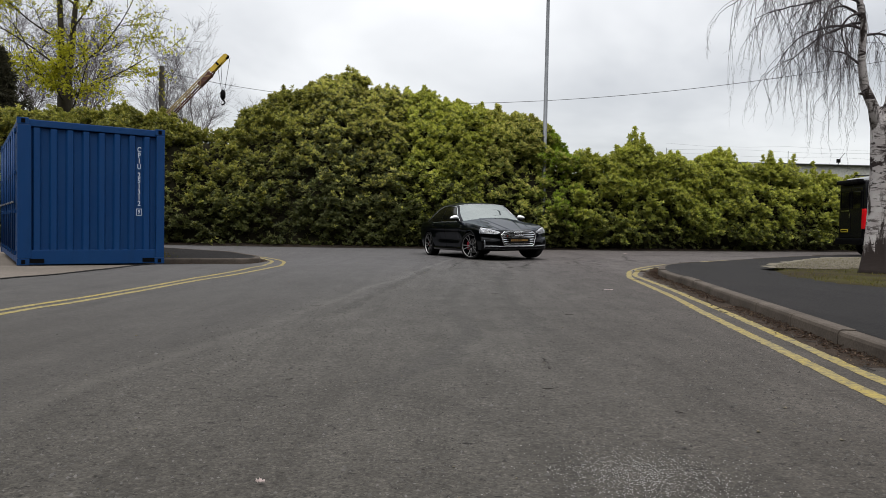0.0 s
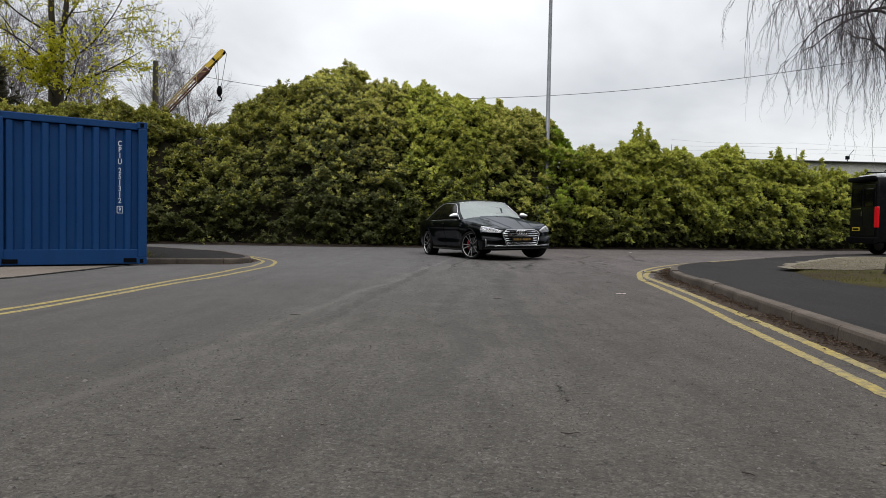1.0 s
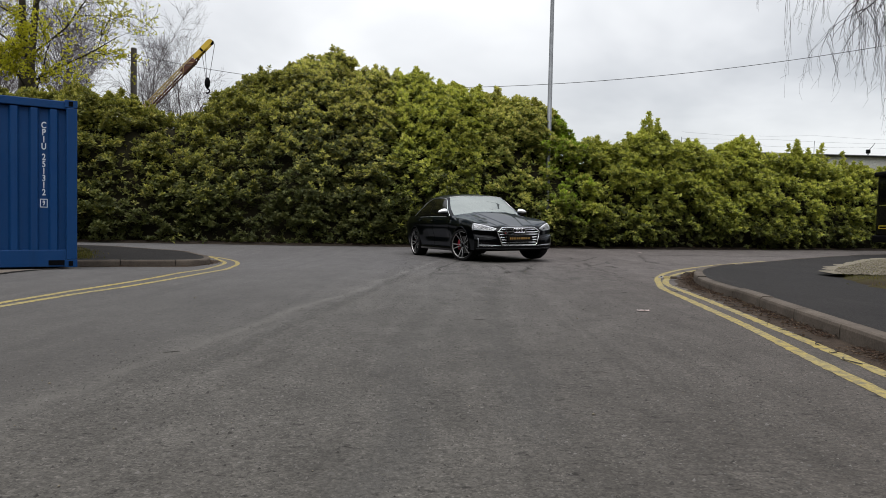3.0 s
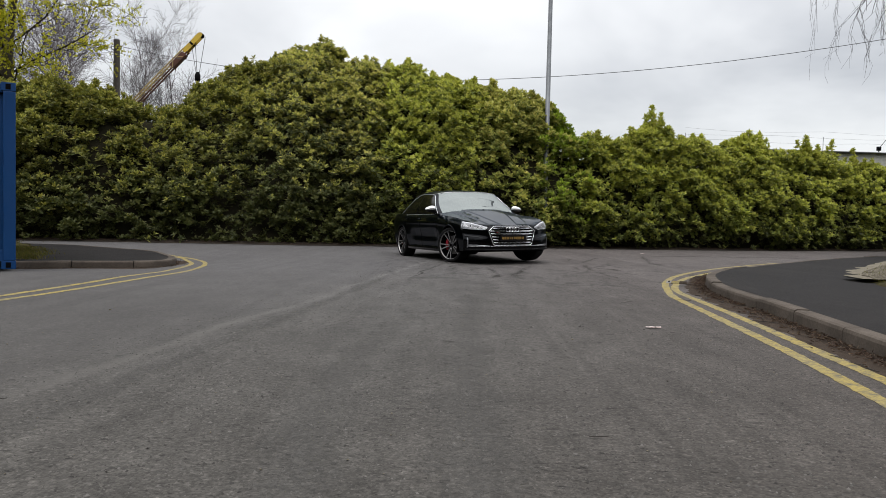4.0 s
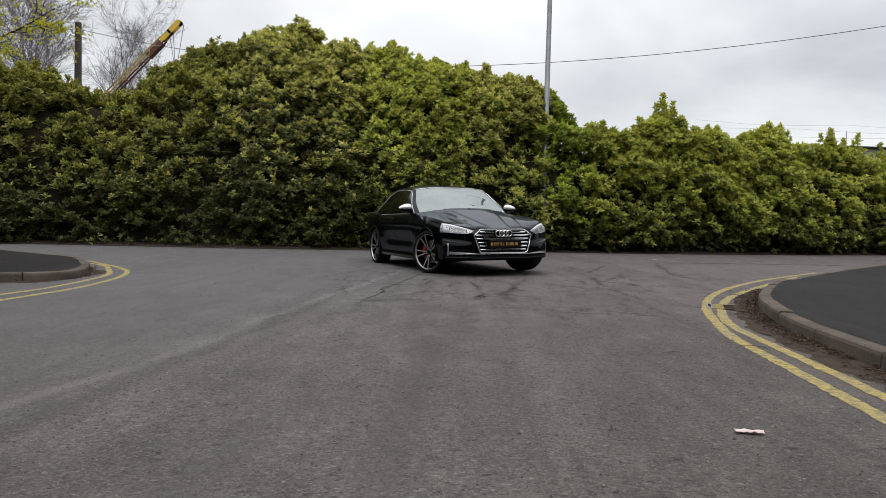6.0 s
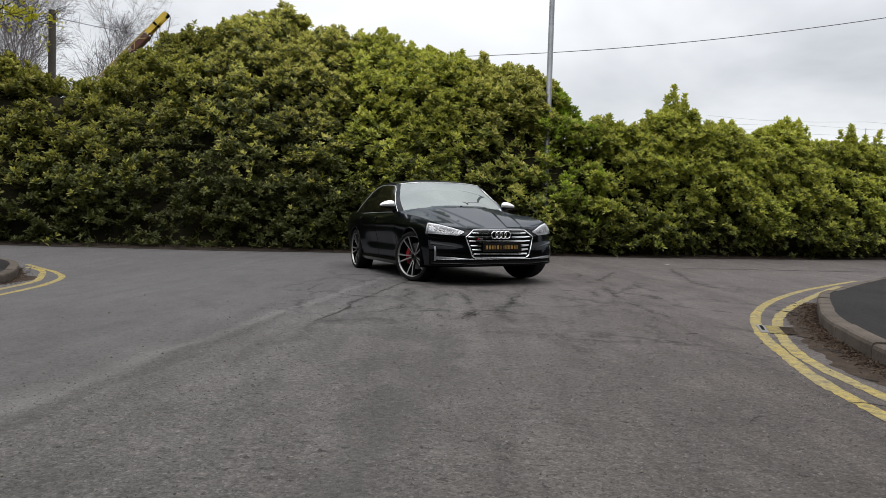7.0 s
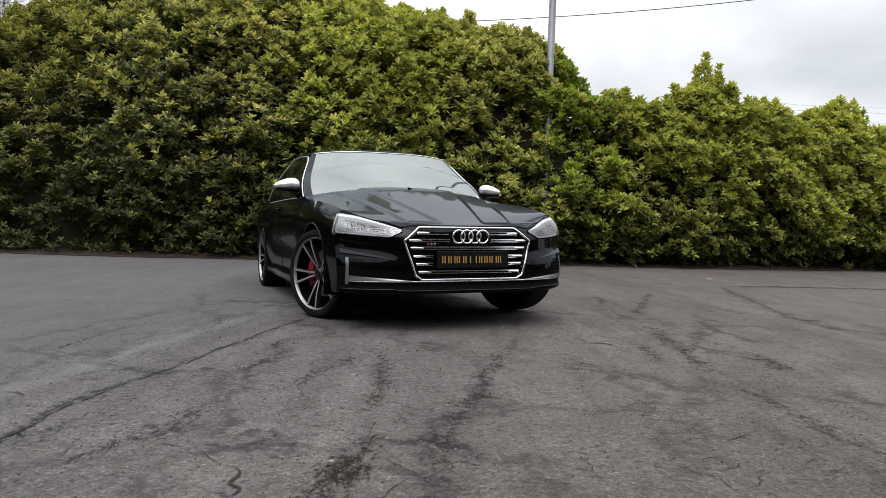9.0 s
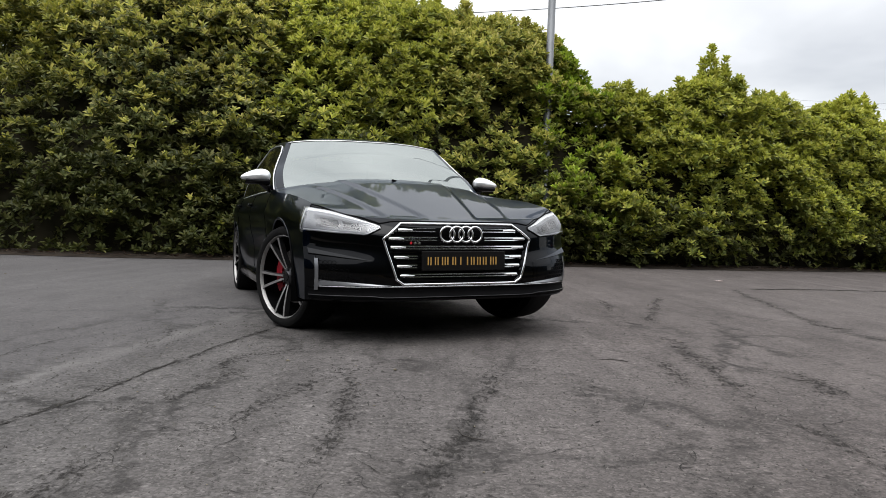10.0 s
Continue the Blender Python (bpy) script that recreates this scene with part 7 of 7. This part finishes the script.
for s in (-1, 1):
    skin("windscreen_pillar", patch(cabin_form, 1.0, ls(s * 0.93, s, 6), ls(0, 1, 20)), PAINT, car)
    skin("tail_pillar", patch(cabin_form, 0.0, ls(s * 0.84, s, 6), ls(0, 1, 20)), PAINT, car)
    aa, cc = np.meshgrid(ls(0, 1, 70), ls(0, 1, 20), indexing="ij")
    side = cabin_form(aa, np.full_like(aa, float(s)), cc)
    skin("cabin_side", side, PAINT, car)
    # side windows lie a little proud of the cabin: front door, rear door and quarter light
    for a0, a1 in ((0.545, 0.972), (0.15, 0.535)):
        aa, cc = np.meshgrid(ls(a0, a1, 30), ls(0.06, 0.90, 16), indexing="ij")
        g = cabin_form(aa, np.full_like(aa, float(s)), cc)
        g[..., 1] += s * 0.005
        skin("side_window", g, GLOSS_BLACK, car, "dark side glass")
    bm = bmesh.new()
    # the bright strip runs along the waist, up the front edge and in one bow over the glass to a point at the rear
    loop = [(0.05, 0.045), (0.55, 0.045), (0.985, 0.045), (0.988, 0.5), (0.985, 0.86), (0.955, 0.93), (0.60, 0.935), (0.30, 0.92), (0.19, 0.80), (0.11, 0.45), (0.05, 0.05)]
    la, lc = [], []
    for (a0, c0), (a1, c1) in zip(loop, loop[1:]):
        la += [a0 + (a1 - a0) * t for t in ls(0, 1, 12)[:-1]]
        lc += [c0 + (c1 - c0) * t for t in ls(0, 1, 12)[:-1]]
    rim = cabin_form(np.array(la), np.full(len(la), float(s)), np.array(lc))
    rim[:, 1] += s * 0.007
    tube(bm, rim, np.interp(np.arange(len(la)), [0, 22, 24, len(la)], [0.0045, 0.0045, 0.0058, 0.0058]).tolist(), 6)
    part("window_trim", bm, MIRROR_CAP, car, "bright window trim", 180)

# interior seen through the glass
part("dashboard", box(bmesh.new(), (0.55, 1.30, 0.22), (-1.02, 0, 0.86), bevel=0.06), MATT_BLACK, car, "", 50)
for y in (-0.37, 0.37):
    seat = part("front_seat", box(bmesh.new(), (0.14, 0.46, 0.55), (-1.95, y, 0.86), pose(0, 0, 0, 0, -14).to_3x3(), 0.05), SEAT, car, "dark leather seat", 50)
    part("headrest", box(bmesh.new(), (0.10, 0.24, 0.17), (-2.06, y, 1.20), bevel=0.04), SEAT, seat, "", 50)
bm = bmesh.new()
tube(bm, [(-1.36 + 0.06 * math.sin(t), -0.37 + 0.175 * math.cos(t), 0.95 + 0.165 * math.sin(t)) for t in ls(0, 2 * math.pi, 25)], 0.014, 6)
part("steering_wheel", bm, MATT_BLACK, car, "", 180)
part("rear_view_mirror", box(bmesh.new(), (0.04, 0.22, 0.07), (-1.36, 0, 1.245), bevel=0.02), MATT_BLACK, car, "", 50)

# wipers and the dark gap below the windscreen
bm = bmesh.new()
gap = [(-0.385 - 0.22 * (y / 0.76) ** 2, y, 0.975 - 0.06 * (y / 0.76) ** 2 + 0.006) for y in ls(-0.70, 0.70, 40)]
tube(bm, gap, 0.009, 6)
part("cowl", bm, MATT_BLACK, car, "", 180)
for y0, y1 in ((-0.62, 0.02), (0.04, 0.66)):
    bm = bmesh.new()
    pts = [(-0.40 - 0.22 * (y / 0.76) ** 2, y, 1.002 - 0.058 * (y / 0.76) ** 2) for y in ls(y0, y1, 12)]
    tube(bm, pts, 0.004, 6)
    rod(bm, pts[-1], (pts[-1][0] + 0.05, pts[-1][1] - 0.05, pts[-1][2] + 0.004), 0.008)
    part("wiper", bm, MATT_BLACK, car, "", 180)

# ---- nose: grille, badge, plate, lamps, intakes ----
def along_nose(ys, zs, out):
    return [tuple(p) for p in fascia(np.asarray(ys, float), np.asarray(zs, float), out)]


outline = []
CORNERS = [(-0.350, 0.335), (-0.392, 0.362), (-0.464, 0.592), (-0.355, 0.680), (0.355, 0.680), (0.464, 0.592), (0.392, 0.362), (0.350, 0.335)]
for (y0, z0), (y1, z1) in zip(CORNERS, CORNERS[1:] + CORNERS[:1]):
    outline += [(y0 + (y1 - y0) * t, z0 + (z1 - z0) * t) for t in ls(0, 1, 14)[:-1]]
outline.append(outline[0])
frame_line = along_nose([p[0] for p in outline], [p[1] for p in outline], 0.004)
grille = part("grille", tube(bmesh.new(), frame_line, 0.0076, 8, False), CHROME, car, "bright hexagonal grille frame", 180)
bm = bmesh.new()
rows = []
for z in ls(0.342, 0.675, 12):
    h = float(grille_half(z)) - 0.004
    rows.append(along_nose(ls(-h, h, 30), np.full(30, z), -0.004 if z > 0.63 or z < 0.36 else -0.045))
grid_mesh(bm, rows)
part("grille_mesh", bm, MATT_BLACK, grille, "matt black grille backing", 180)
for k in range(10):
    z = 0.36 + 0.031 * k
    h = float(grille_half(z)) - 0.02
    part("grille_rib", tube(bmesh.new(), along_nose(ls(-h, h, 24), np.full(24, z), -0.036), 0.0035, 4), GLOSS_BLACK, grille)
for z in (0.643, 0.594, 0.544, 0.488, 0.437, 0.384):
    h = float(grille_half(z)) - 0.030
    spans = [(-h, h)] if z not in (0.488, 0.437) else [(-h, -0.268), (0.268, h)]
    if z > 0.58:
        spans = [(-h, -0.15), (0.15, h)]
    for y0, y1 in spans:
        bm = bmesh.new()
        for dz, hh, dep in ((0.007, 0.0055, -0.010), (-0.008, 0.0042, -0.014)):
            ys = ls(y0, y1, 20)
            tube(bm, along_nose(ys, np.full(20, z + dz), dep), hh, 5)
        for y in (y0, y1):
            if abs(y) > 0.30:
                s = 1 if y > 0 else -1
                tube(bm, along_nose(ls(y, y - s * 0.085, 6), np.full(6, z), -0.010), [0.009, 0.0105, 0.010, 0.009, 0.007, 0.005], 6)
        part("grille_bar", bm, CHROME, grille, "bright chrome slat", 60)
badge = thing("badge", "", "", None)
badge.parent = car
for k in range(4):
    y = -0.0870 + 0.058 * k
    p = fascia(y, 0.620, 0.006)
    bm = bmesh.new()
    tube(bm, [(float(p[0]) + (0.002 if k % 2 else 0), y + 0.0435 * math.cos(t), 0.620 + 0.0435 * math.sin(t)) for t in ls(0, 2 * math.pi, 33)], 0.0072, 8, False)
    part("badge_ring", bm, CHROME, badge, "chrome ring", 180)
for y, w, m in ((-0.306, 0.012, RED_BADGE), (-0.283, 0.018, CHROME), (-0.260, 0.018, CHROME)):
    p = fascia(y, 0.570, -0.004)
    part("badge_bar", box(bmesh.new(), (0.006, w, 0.014), p, bevel=0.002), m, grille)
px = float(fascia(0.0, 0.468, 0)[0])
plate = part("number_plate", box(bmesh.new(), (0.010, 0.525, 0.112), (px + 0.012, 0.012, 0.468), bevel=0.004), PLATE_BLACK, car, "black show plate with gold markings")
part("plate_holder", box(bmesh.new(), (0.03, 0.50, 0.09), (px - 0.012, 0.012, 0.466), bevel=0.004), MATT_BLACK, car)
# the name on the plate as plain upright bars, one or two a letter
y = -0.2175
for wide in (0.009, 0.036, 0.036, 0.009, 0.040, 0.042, 0.018, 0.034, 0.032, 0.030, 0.040, 0.026):
    if wide != 0.018:
        for at in ((y + 0.0045,) if wide < 0.01 else (y + 0.0045, y + wide - 0.0045)):
            part("gold_bar", box(bmesh.new(), (0.003, 0.0070, 0.046), (px + 0.0185, at, 0.468)), GOLD, plate, "gold marking")
    y += wide + 0.0076

for s in (-1, 1):
    lamp = thing("headlamp", "", "", None)
    lamp.parent = car
    ys = ls(0.470, 0.862, 26)
    low = np.interp(ys, [0.47, 0.555, 0.70, 0.862], [0.655, 0.612, 0.622, 0.638])
    high = np.interp(ys, [0.47, 0.60, 0.72, 0.862], [0.664, 0.712, 0.752, 0.780])

    def lamp_patch(i0, i1, f0, f1, out, n=10):
        yy, ff = np.meshgrid(ls(i0, i1, 26), ls(f0, f1, n), indexing="ij")
        zl, zh = np.interp(yy, ys, low), np.interp(yy, ys, high)
        p = fascia(s * yy, zl + ff * (zh - zl), out)
        p[..., 1] += s * out * np.clip((yy - 0.70) / 0.12, 0, 1)
        return p

    skin("lamp_housing", lamp_patch(0.470, 0.862, 0.0, 1.0, 0.003), LAMP_INNER, lamp, "grey reflector")
    skin("lamp_mask", lamp_patch(0.545, 0.795, 0.20, 0.72, 0.005), LAMP_MASK, lamp, "grey inner mask")
    skin("running_light", lamp_patch(0.50, 0.860, 0.86, 0.96, 0.006, 4), LAMP_WHITE, lamp, "frosted white light guide")
    skin("running_light", lamp_patch(0.53, 0.855, 0.03, 0.08, 0.006, 3), LAMP_WHITE, lamp, "frosted white light guide")
    for y0, y1 in ((0.585, 0.665), (0.685, 0.77)):
        skin("projector", lamp_patch(y0, y1, 0.28, 0.62, 0.007, 5), LAMP_DARK, lamp)
    skin("lens", lamp_patch(0.468, 0.862, -0.01, 1.01, 0.011), LENS, lamp, "clear lens")
    # the lamp wraps round the corner onto the wing
    def wing_patch(a0, a1, f0, f1, out):
        aw, ff = np.meshgrid(ls(a0, a1, 8), ls(f0, f1, 8), indexing="ij")
        z = 0.638 + ff * (0.142 - 0.9 * (1 - aw))
        p = body_form(aw, np.full_like(aw, float(s)), (z - 0.238) / (0.795 - 0.238))
        p[..., 1] += s * out
        return p

    skin("lamp_housing", wing_patch(0.986, 1.0, 0.0, 1.0, 0.003), LAMP_INNER, lamp, "grey reflector")
    skin("running_light", wing_patch(0.9885, 0.9935, 0.10, 0.92, 0.006), LAMP_WHITE, lamp, "frosted white light guide")
    skin("running_light", wing_patch(0.9885, 1.0, 0.86, 0.96, 0.005), LAMP_WHITE, lamp, "frosted white light guide")
    skin("lens", wing_patch(0.9855, 1.0, -0.01, 1.01, 0.011), LENS, lamp, "clear lens")
    # dark seam round the lamp
    seam_y = np.concatenate([ys, ys[::-1], ys[:1]])
    seam_z = np.concatenate([low - 0.004, high[::-1] + 0.004, low[:1]])
    part("lamp_seal", tube(bmesh.new(), along_nose(s * seam_y, seam_z, 0.003), 0.004, 5, False), MATT_BLACK, lamp)
    # side intake: backing, upper blade, bright L-shaped trim
    rows = []
    for f in ls(0, 1, 7):
        yy = ls(0.49, 0.81, 16)
        top = np.interp(yy, [0.49, 0.62, 0.81], [0.455, 0.474, 0.498])
        rows.append(along_nose(s * yy, 0.338 + f * (top - 0.338), 0.003))
    skin("intake", rows, PAINT, car, "gloss black side intake panel")
    bm = bmesh.new()
    for k in range(5):
        for y in ls(0.60 + 0.030 * k, 0.785, 8 - k):
            z, u, h = 0.362 + 0.024 * k, y + 0.009 * (k % 2), 0.010
            ring = along_nose(s * (u + h * np.cos(ls(0, 2 * math.pi, 7))), z + h * np.sin(ls(0, 2 * math.pi, 7)), 0.005)
            tube(bm, ring, 0.0016, 4, False)
    part("intake_mesh", bm, MATT_BLACK, car, "black honeycomb")
    bm = bmesh.new()
    yy = ls(0.52, 0.842, 18)
    thick = np.interp(yy, [0.52, 0.842], [0.05, 1.0])
    grid_mesh(bm, [along_nose(s * yy, np.interp(yy, [0.52, 0.842], [0.466, 0.500]) + dz * thick, out * thick) for dz, out in ((0.0, -0.01), (0.004, 0.016), (0.010, 0.022), (0.038, 0.002))])
    part("intake_blade", bm, PAINT, car, "", 60)
    bm = bmesh.new()
    grid_mesh(bm, [along_nose(s * ls(0.813, 0.813, 9), ls(0.305, 0.495, 9), o) for o in (0.004, 0.012)])
    trim = [along_nose(s * np.full(9, y), ls(0.300, 0.480, 9), 0.012) for y in (0.798, 0.815)]
    grid_mesh(bm, trim)
    yy = ls(0.42, 0.815, 20)
    rise = np.interp(yy, [0.42, 0.775, 0.815], [0.002, 0.030, 0.034])
    grid_mesh(bm, [along_nose(s * yy, 0.328 + rise * f, o) for f, o in ((0.0, 0.012), (0.4, 0.010), (1.0, 0.004))])
    part("intake_trim", bm, TRIM_GREY, car, "satin grey trim", 60)
# lower bright line and the splitter
bm = bmesh.new()
yy = ls(-0.815, 0.815, 50)
tube(bm, along_nose(yy, np.full(50, 0.322), 0.006), 0.0045, 5)
part("bumper_line", bm, CHROME, car, "thin bright line across the bumper", 180)
bm = bmesh.new()
yy = ls(-0.84, 0.84, 50)
grid_mesh(bm, [along_nose(yy, np.full(50, z), o) for z, o in ((0.312, 0.003), (0.290, 0.004), (0.272, 0.018), (0.262, 0.024), (0.252, 0.022), (0.244, -0.02), (0.235, -0.30))])
part("splitter", bm, MATT_BLACK, car, "gloss black lower lip", 40)
part("lip_edge", tube(bmesh.new(), along_nose(yy, 0.262 + 0.010 * ease((np.abs(yy) - 0.45) / 0.1), 0.026), 0.0028, 5), DARK_ALLOY, car, "", 180)
# shut line of the bonnet
yy = ls(-0.80, 0.80, 50)
zz = np.interp(np.abs(yy), [0, 0.40, 0.47, 0.60, 0.72, 0.80], [0.692, 0.692, 0.678, 0.727, 0.766, 0.788])
part("bonnet_gap", tube(bmesh.new(), along_nose(yy, zz, 0.002), 0.0035, 5), MATT_BLACK, car, "", 180)

for s in (-1, 1):
    # door mirror: cap, dark base, stalk
    mirror = thing("door_mirror", "", "", None)
    mirror.parent = car
    bm = bmesh.new()
    bmesh.ops.create_uvsphere(bm, u_segments=24, v_segments=14, radius=1.0)
    for v in bm.verts:
        x, y, z = v.co
        y2 = y * s
        v.co = Vector((-0.83 + 0.060 * x * (1 - 0.25 * y2), s * (0.958 + 0.112 * y2), 1.030 + (0.054 - 0.020 * y2) * max(z, -0.46) - 0.008 * y2))
    part("mirror_cap", bm, MIRROR_CAP, mirror, "satin silver cap", 60)
    bm = box(bmesh.new(), (0.10, 0.185, 0.040), (-0.832, s * 0.945, 0.992), bevel=0.016)
    part("mirror_base", bm, GLOSS_BLACK, mirror, "gloss black lower shell", 50)
    bm = bmesh.new()
    tube(bm, [(-0.83, s * 0.91, 0.992), (-0.835, s * 0.865, 0.950), (-0.84, s * 0.81, 0.925)], [0.035, 0.030, 0.036], 8)
    part("mirror_stalk", bm, GLOSS_BLACK, mirror, "", 180)
    for hx in (-1.66, -2.46):
        a = (hx + 3.61) / 4.178
        p = body_form(np.array(a), np.array(float(s)), np.array(0.86))
        part("door_handle", box(bmesh.new(), (0.20, 0.028, 0.026), (hx, float(p[1]) + s * 0.016, float(p[2])), bevel=0.011), PAINT, car, "", 50)
        # small bright strip added to draw the glint on the handle
        part("handle_glint", box(bmesh.new(), (0.05, 0.006, 0.010), (hx + 0.06, float(p[1]) + s * 0.030, float(p[2]) + 0.006), bevel=0.002), TRIM_GREY, car, "small bright strip added as a glint on the handle")
    for dx in (-0.62, -1.60, -2.50):
        lines_c = ls(0.06, 0.97, 24)
        a = (dx + 3.61) / 4.178
        p = body_form(np.full(24, a), np.full(24, float(s)), lines_c)
        p[:, 1] += s * 0.0005
        part("door_gap", tube(bmesh.new(), p, 0.003, 4), MATT_BLACK, car)

# ---- wheels: the outer face looks to -y ----
def build_wheel():
    w = thing("wheel", "", "", None)
    prof = [(0.264, -0.118), (0.276, -0.127), (0.303, -0.128), (0.319, -0.120), (0.328, -0.098), (0.331, -0.05), (0.331, 0.05), (0.328, 0.098), (0.319, 0.12), (0.276, 0.127), (0.264, 0.118)]
    part("tyre", lathe(bmesh.new(), prof, 56), RUBBER, w, "low-profile black tyre", 40)
    part("rim", lathe(bmesh.new(), [(0.267, -0.112), (0.271, -0.120), (0.267, -0.122), (0.262, -0.115), (0.258, -0.100)], 56), SILVER, w, "machined silver rim", 40)
    part("rim_barrel", lathe(bmesh.new(), [(0.258, -0.100), (0.246, 0.06), (0.10, 0.03), (0.02, 0.03)], 40), MATT_BLACK, w)
    part("brake_disc", lathe(bmesh.new(), [(0.06, -0.028), (0.175, -0.028), (0.175, 0.0), (0.06, 0.0)], 40), STEEL, w, "grey brake disc", 40)
    for k in range(5):
        mid = 2 * math.pi * k / 5 + 0.76
        for side in (-1, 1):
            bm = bmesh.new()
            rows = []
            for t in ls(0, 1, 7):
                r = 0.050 + 0.208 * t
                ang = mid + side * (0.17 + 0.03 * t)
                u = Vector((math.cos(ang), 0, math.sin(ang)))
                q = Vector((-math.sin(ang), 0, math.cos(ang)))
                wid = 0.0072 + 0.0034 * t
                y = -0.094 - 0.020 * t + 0.020 * (1 - t) ** 2
                rows.append([u * r - q * wid + Vector((0, y + 0.035, 0)), u * r - q * wid * 0.85 + Vector((0, y, 0)), u * r + q * wid * 0.85 + Vector((0, y, 0)), u * r + q * wid + Vector((0, y + 0.035, 0))])
            for k2, f in enumerate(grid_mesh(bm, rows)):
                f.material_index = 0 if k2 % 3 == 1 else 1
            bmesh.ops.recalc_face_normals(bm, faces=bm.faces)
            part("spoke", bm, [SILVER, DARK_ALLOY], w, "machined silver spoke with dark flanks", 30)
    bm = lathe(bmesh.new(), [(0.001, -0.092), (0.030, -0.092), (0.034, -0.086), (0.054, -0.078), (0.056, -0.03)], 24)
    part("hub", bm, DARK_ALLOY, w, "", 40)
    part("hub_cap", lathe(bmesh.new(), [(0.001, -0.096), (0.027, -0.096), (0.029, -0.090)], 20), GLOSS_BLACK, w)
    for k in range(5):
        ang = 2 * math.pi * k / 5 + 0.76 + math.pi / 5
        bm = rod(bmesh.new(), (0.047 * math.cos(ang), -0.088, 0.047 * math.sin(ang)), (0.047 * math.cos(ang), -0.07, 0.047 * math.sin(ang)), 0.009, sides=8)
        part("wheel_bolt", bm, DARK_ALLOY, w)
    return w


STEER = 24.0
wheel = build_wheel()
wheel.parent = car
wheel.matrix_basis = pose(0, -TRACK, WHEEL_R, 0, 0, STEER)
for x, y, turn in ((AXLE, -TRACK - 0.005, 0.0), (0, TRACK, 180 + STEER), (AXLE, TRACK + 0.005, 180.0)):
    copy_thing(wheel, pose(x, y, WHEEL_R, 0, 0, turn))
for x, y, turn in ((0, -TRACK, STEER), (AXLE, -TRACK, 0), (0, TRACK, STEER), (AXLE, TRACK, 0)):
    s = -1 if y < 0 else 1
    bm, rows = bmesh.new(), []
    for r, d in ((0.125, -0.045), (0.185, -0.045), (0.185, 0.02), (0.125, 0.02), (0.125, -0.045)):
        rows.append([(r * math.cos(t) - 0.0, -s * d, r * math.sin(t)) for t in ls(2.45, 3.75, 12)])
    grid_mesh(bm, rows)
    ob = part("brake_caliper", bm, CALIPER, car, "red brake caliper", 50)
    ob.matrix_basis = pose(x, y, WHEEL_R, 0, 0, turn)

# ---- kerb stones last ----
for pts, inward, label in KERBS:
    lay_kerb(pts, inward, label)
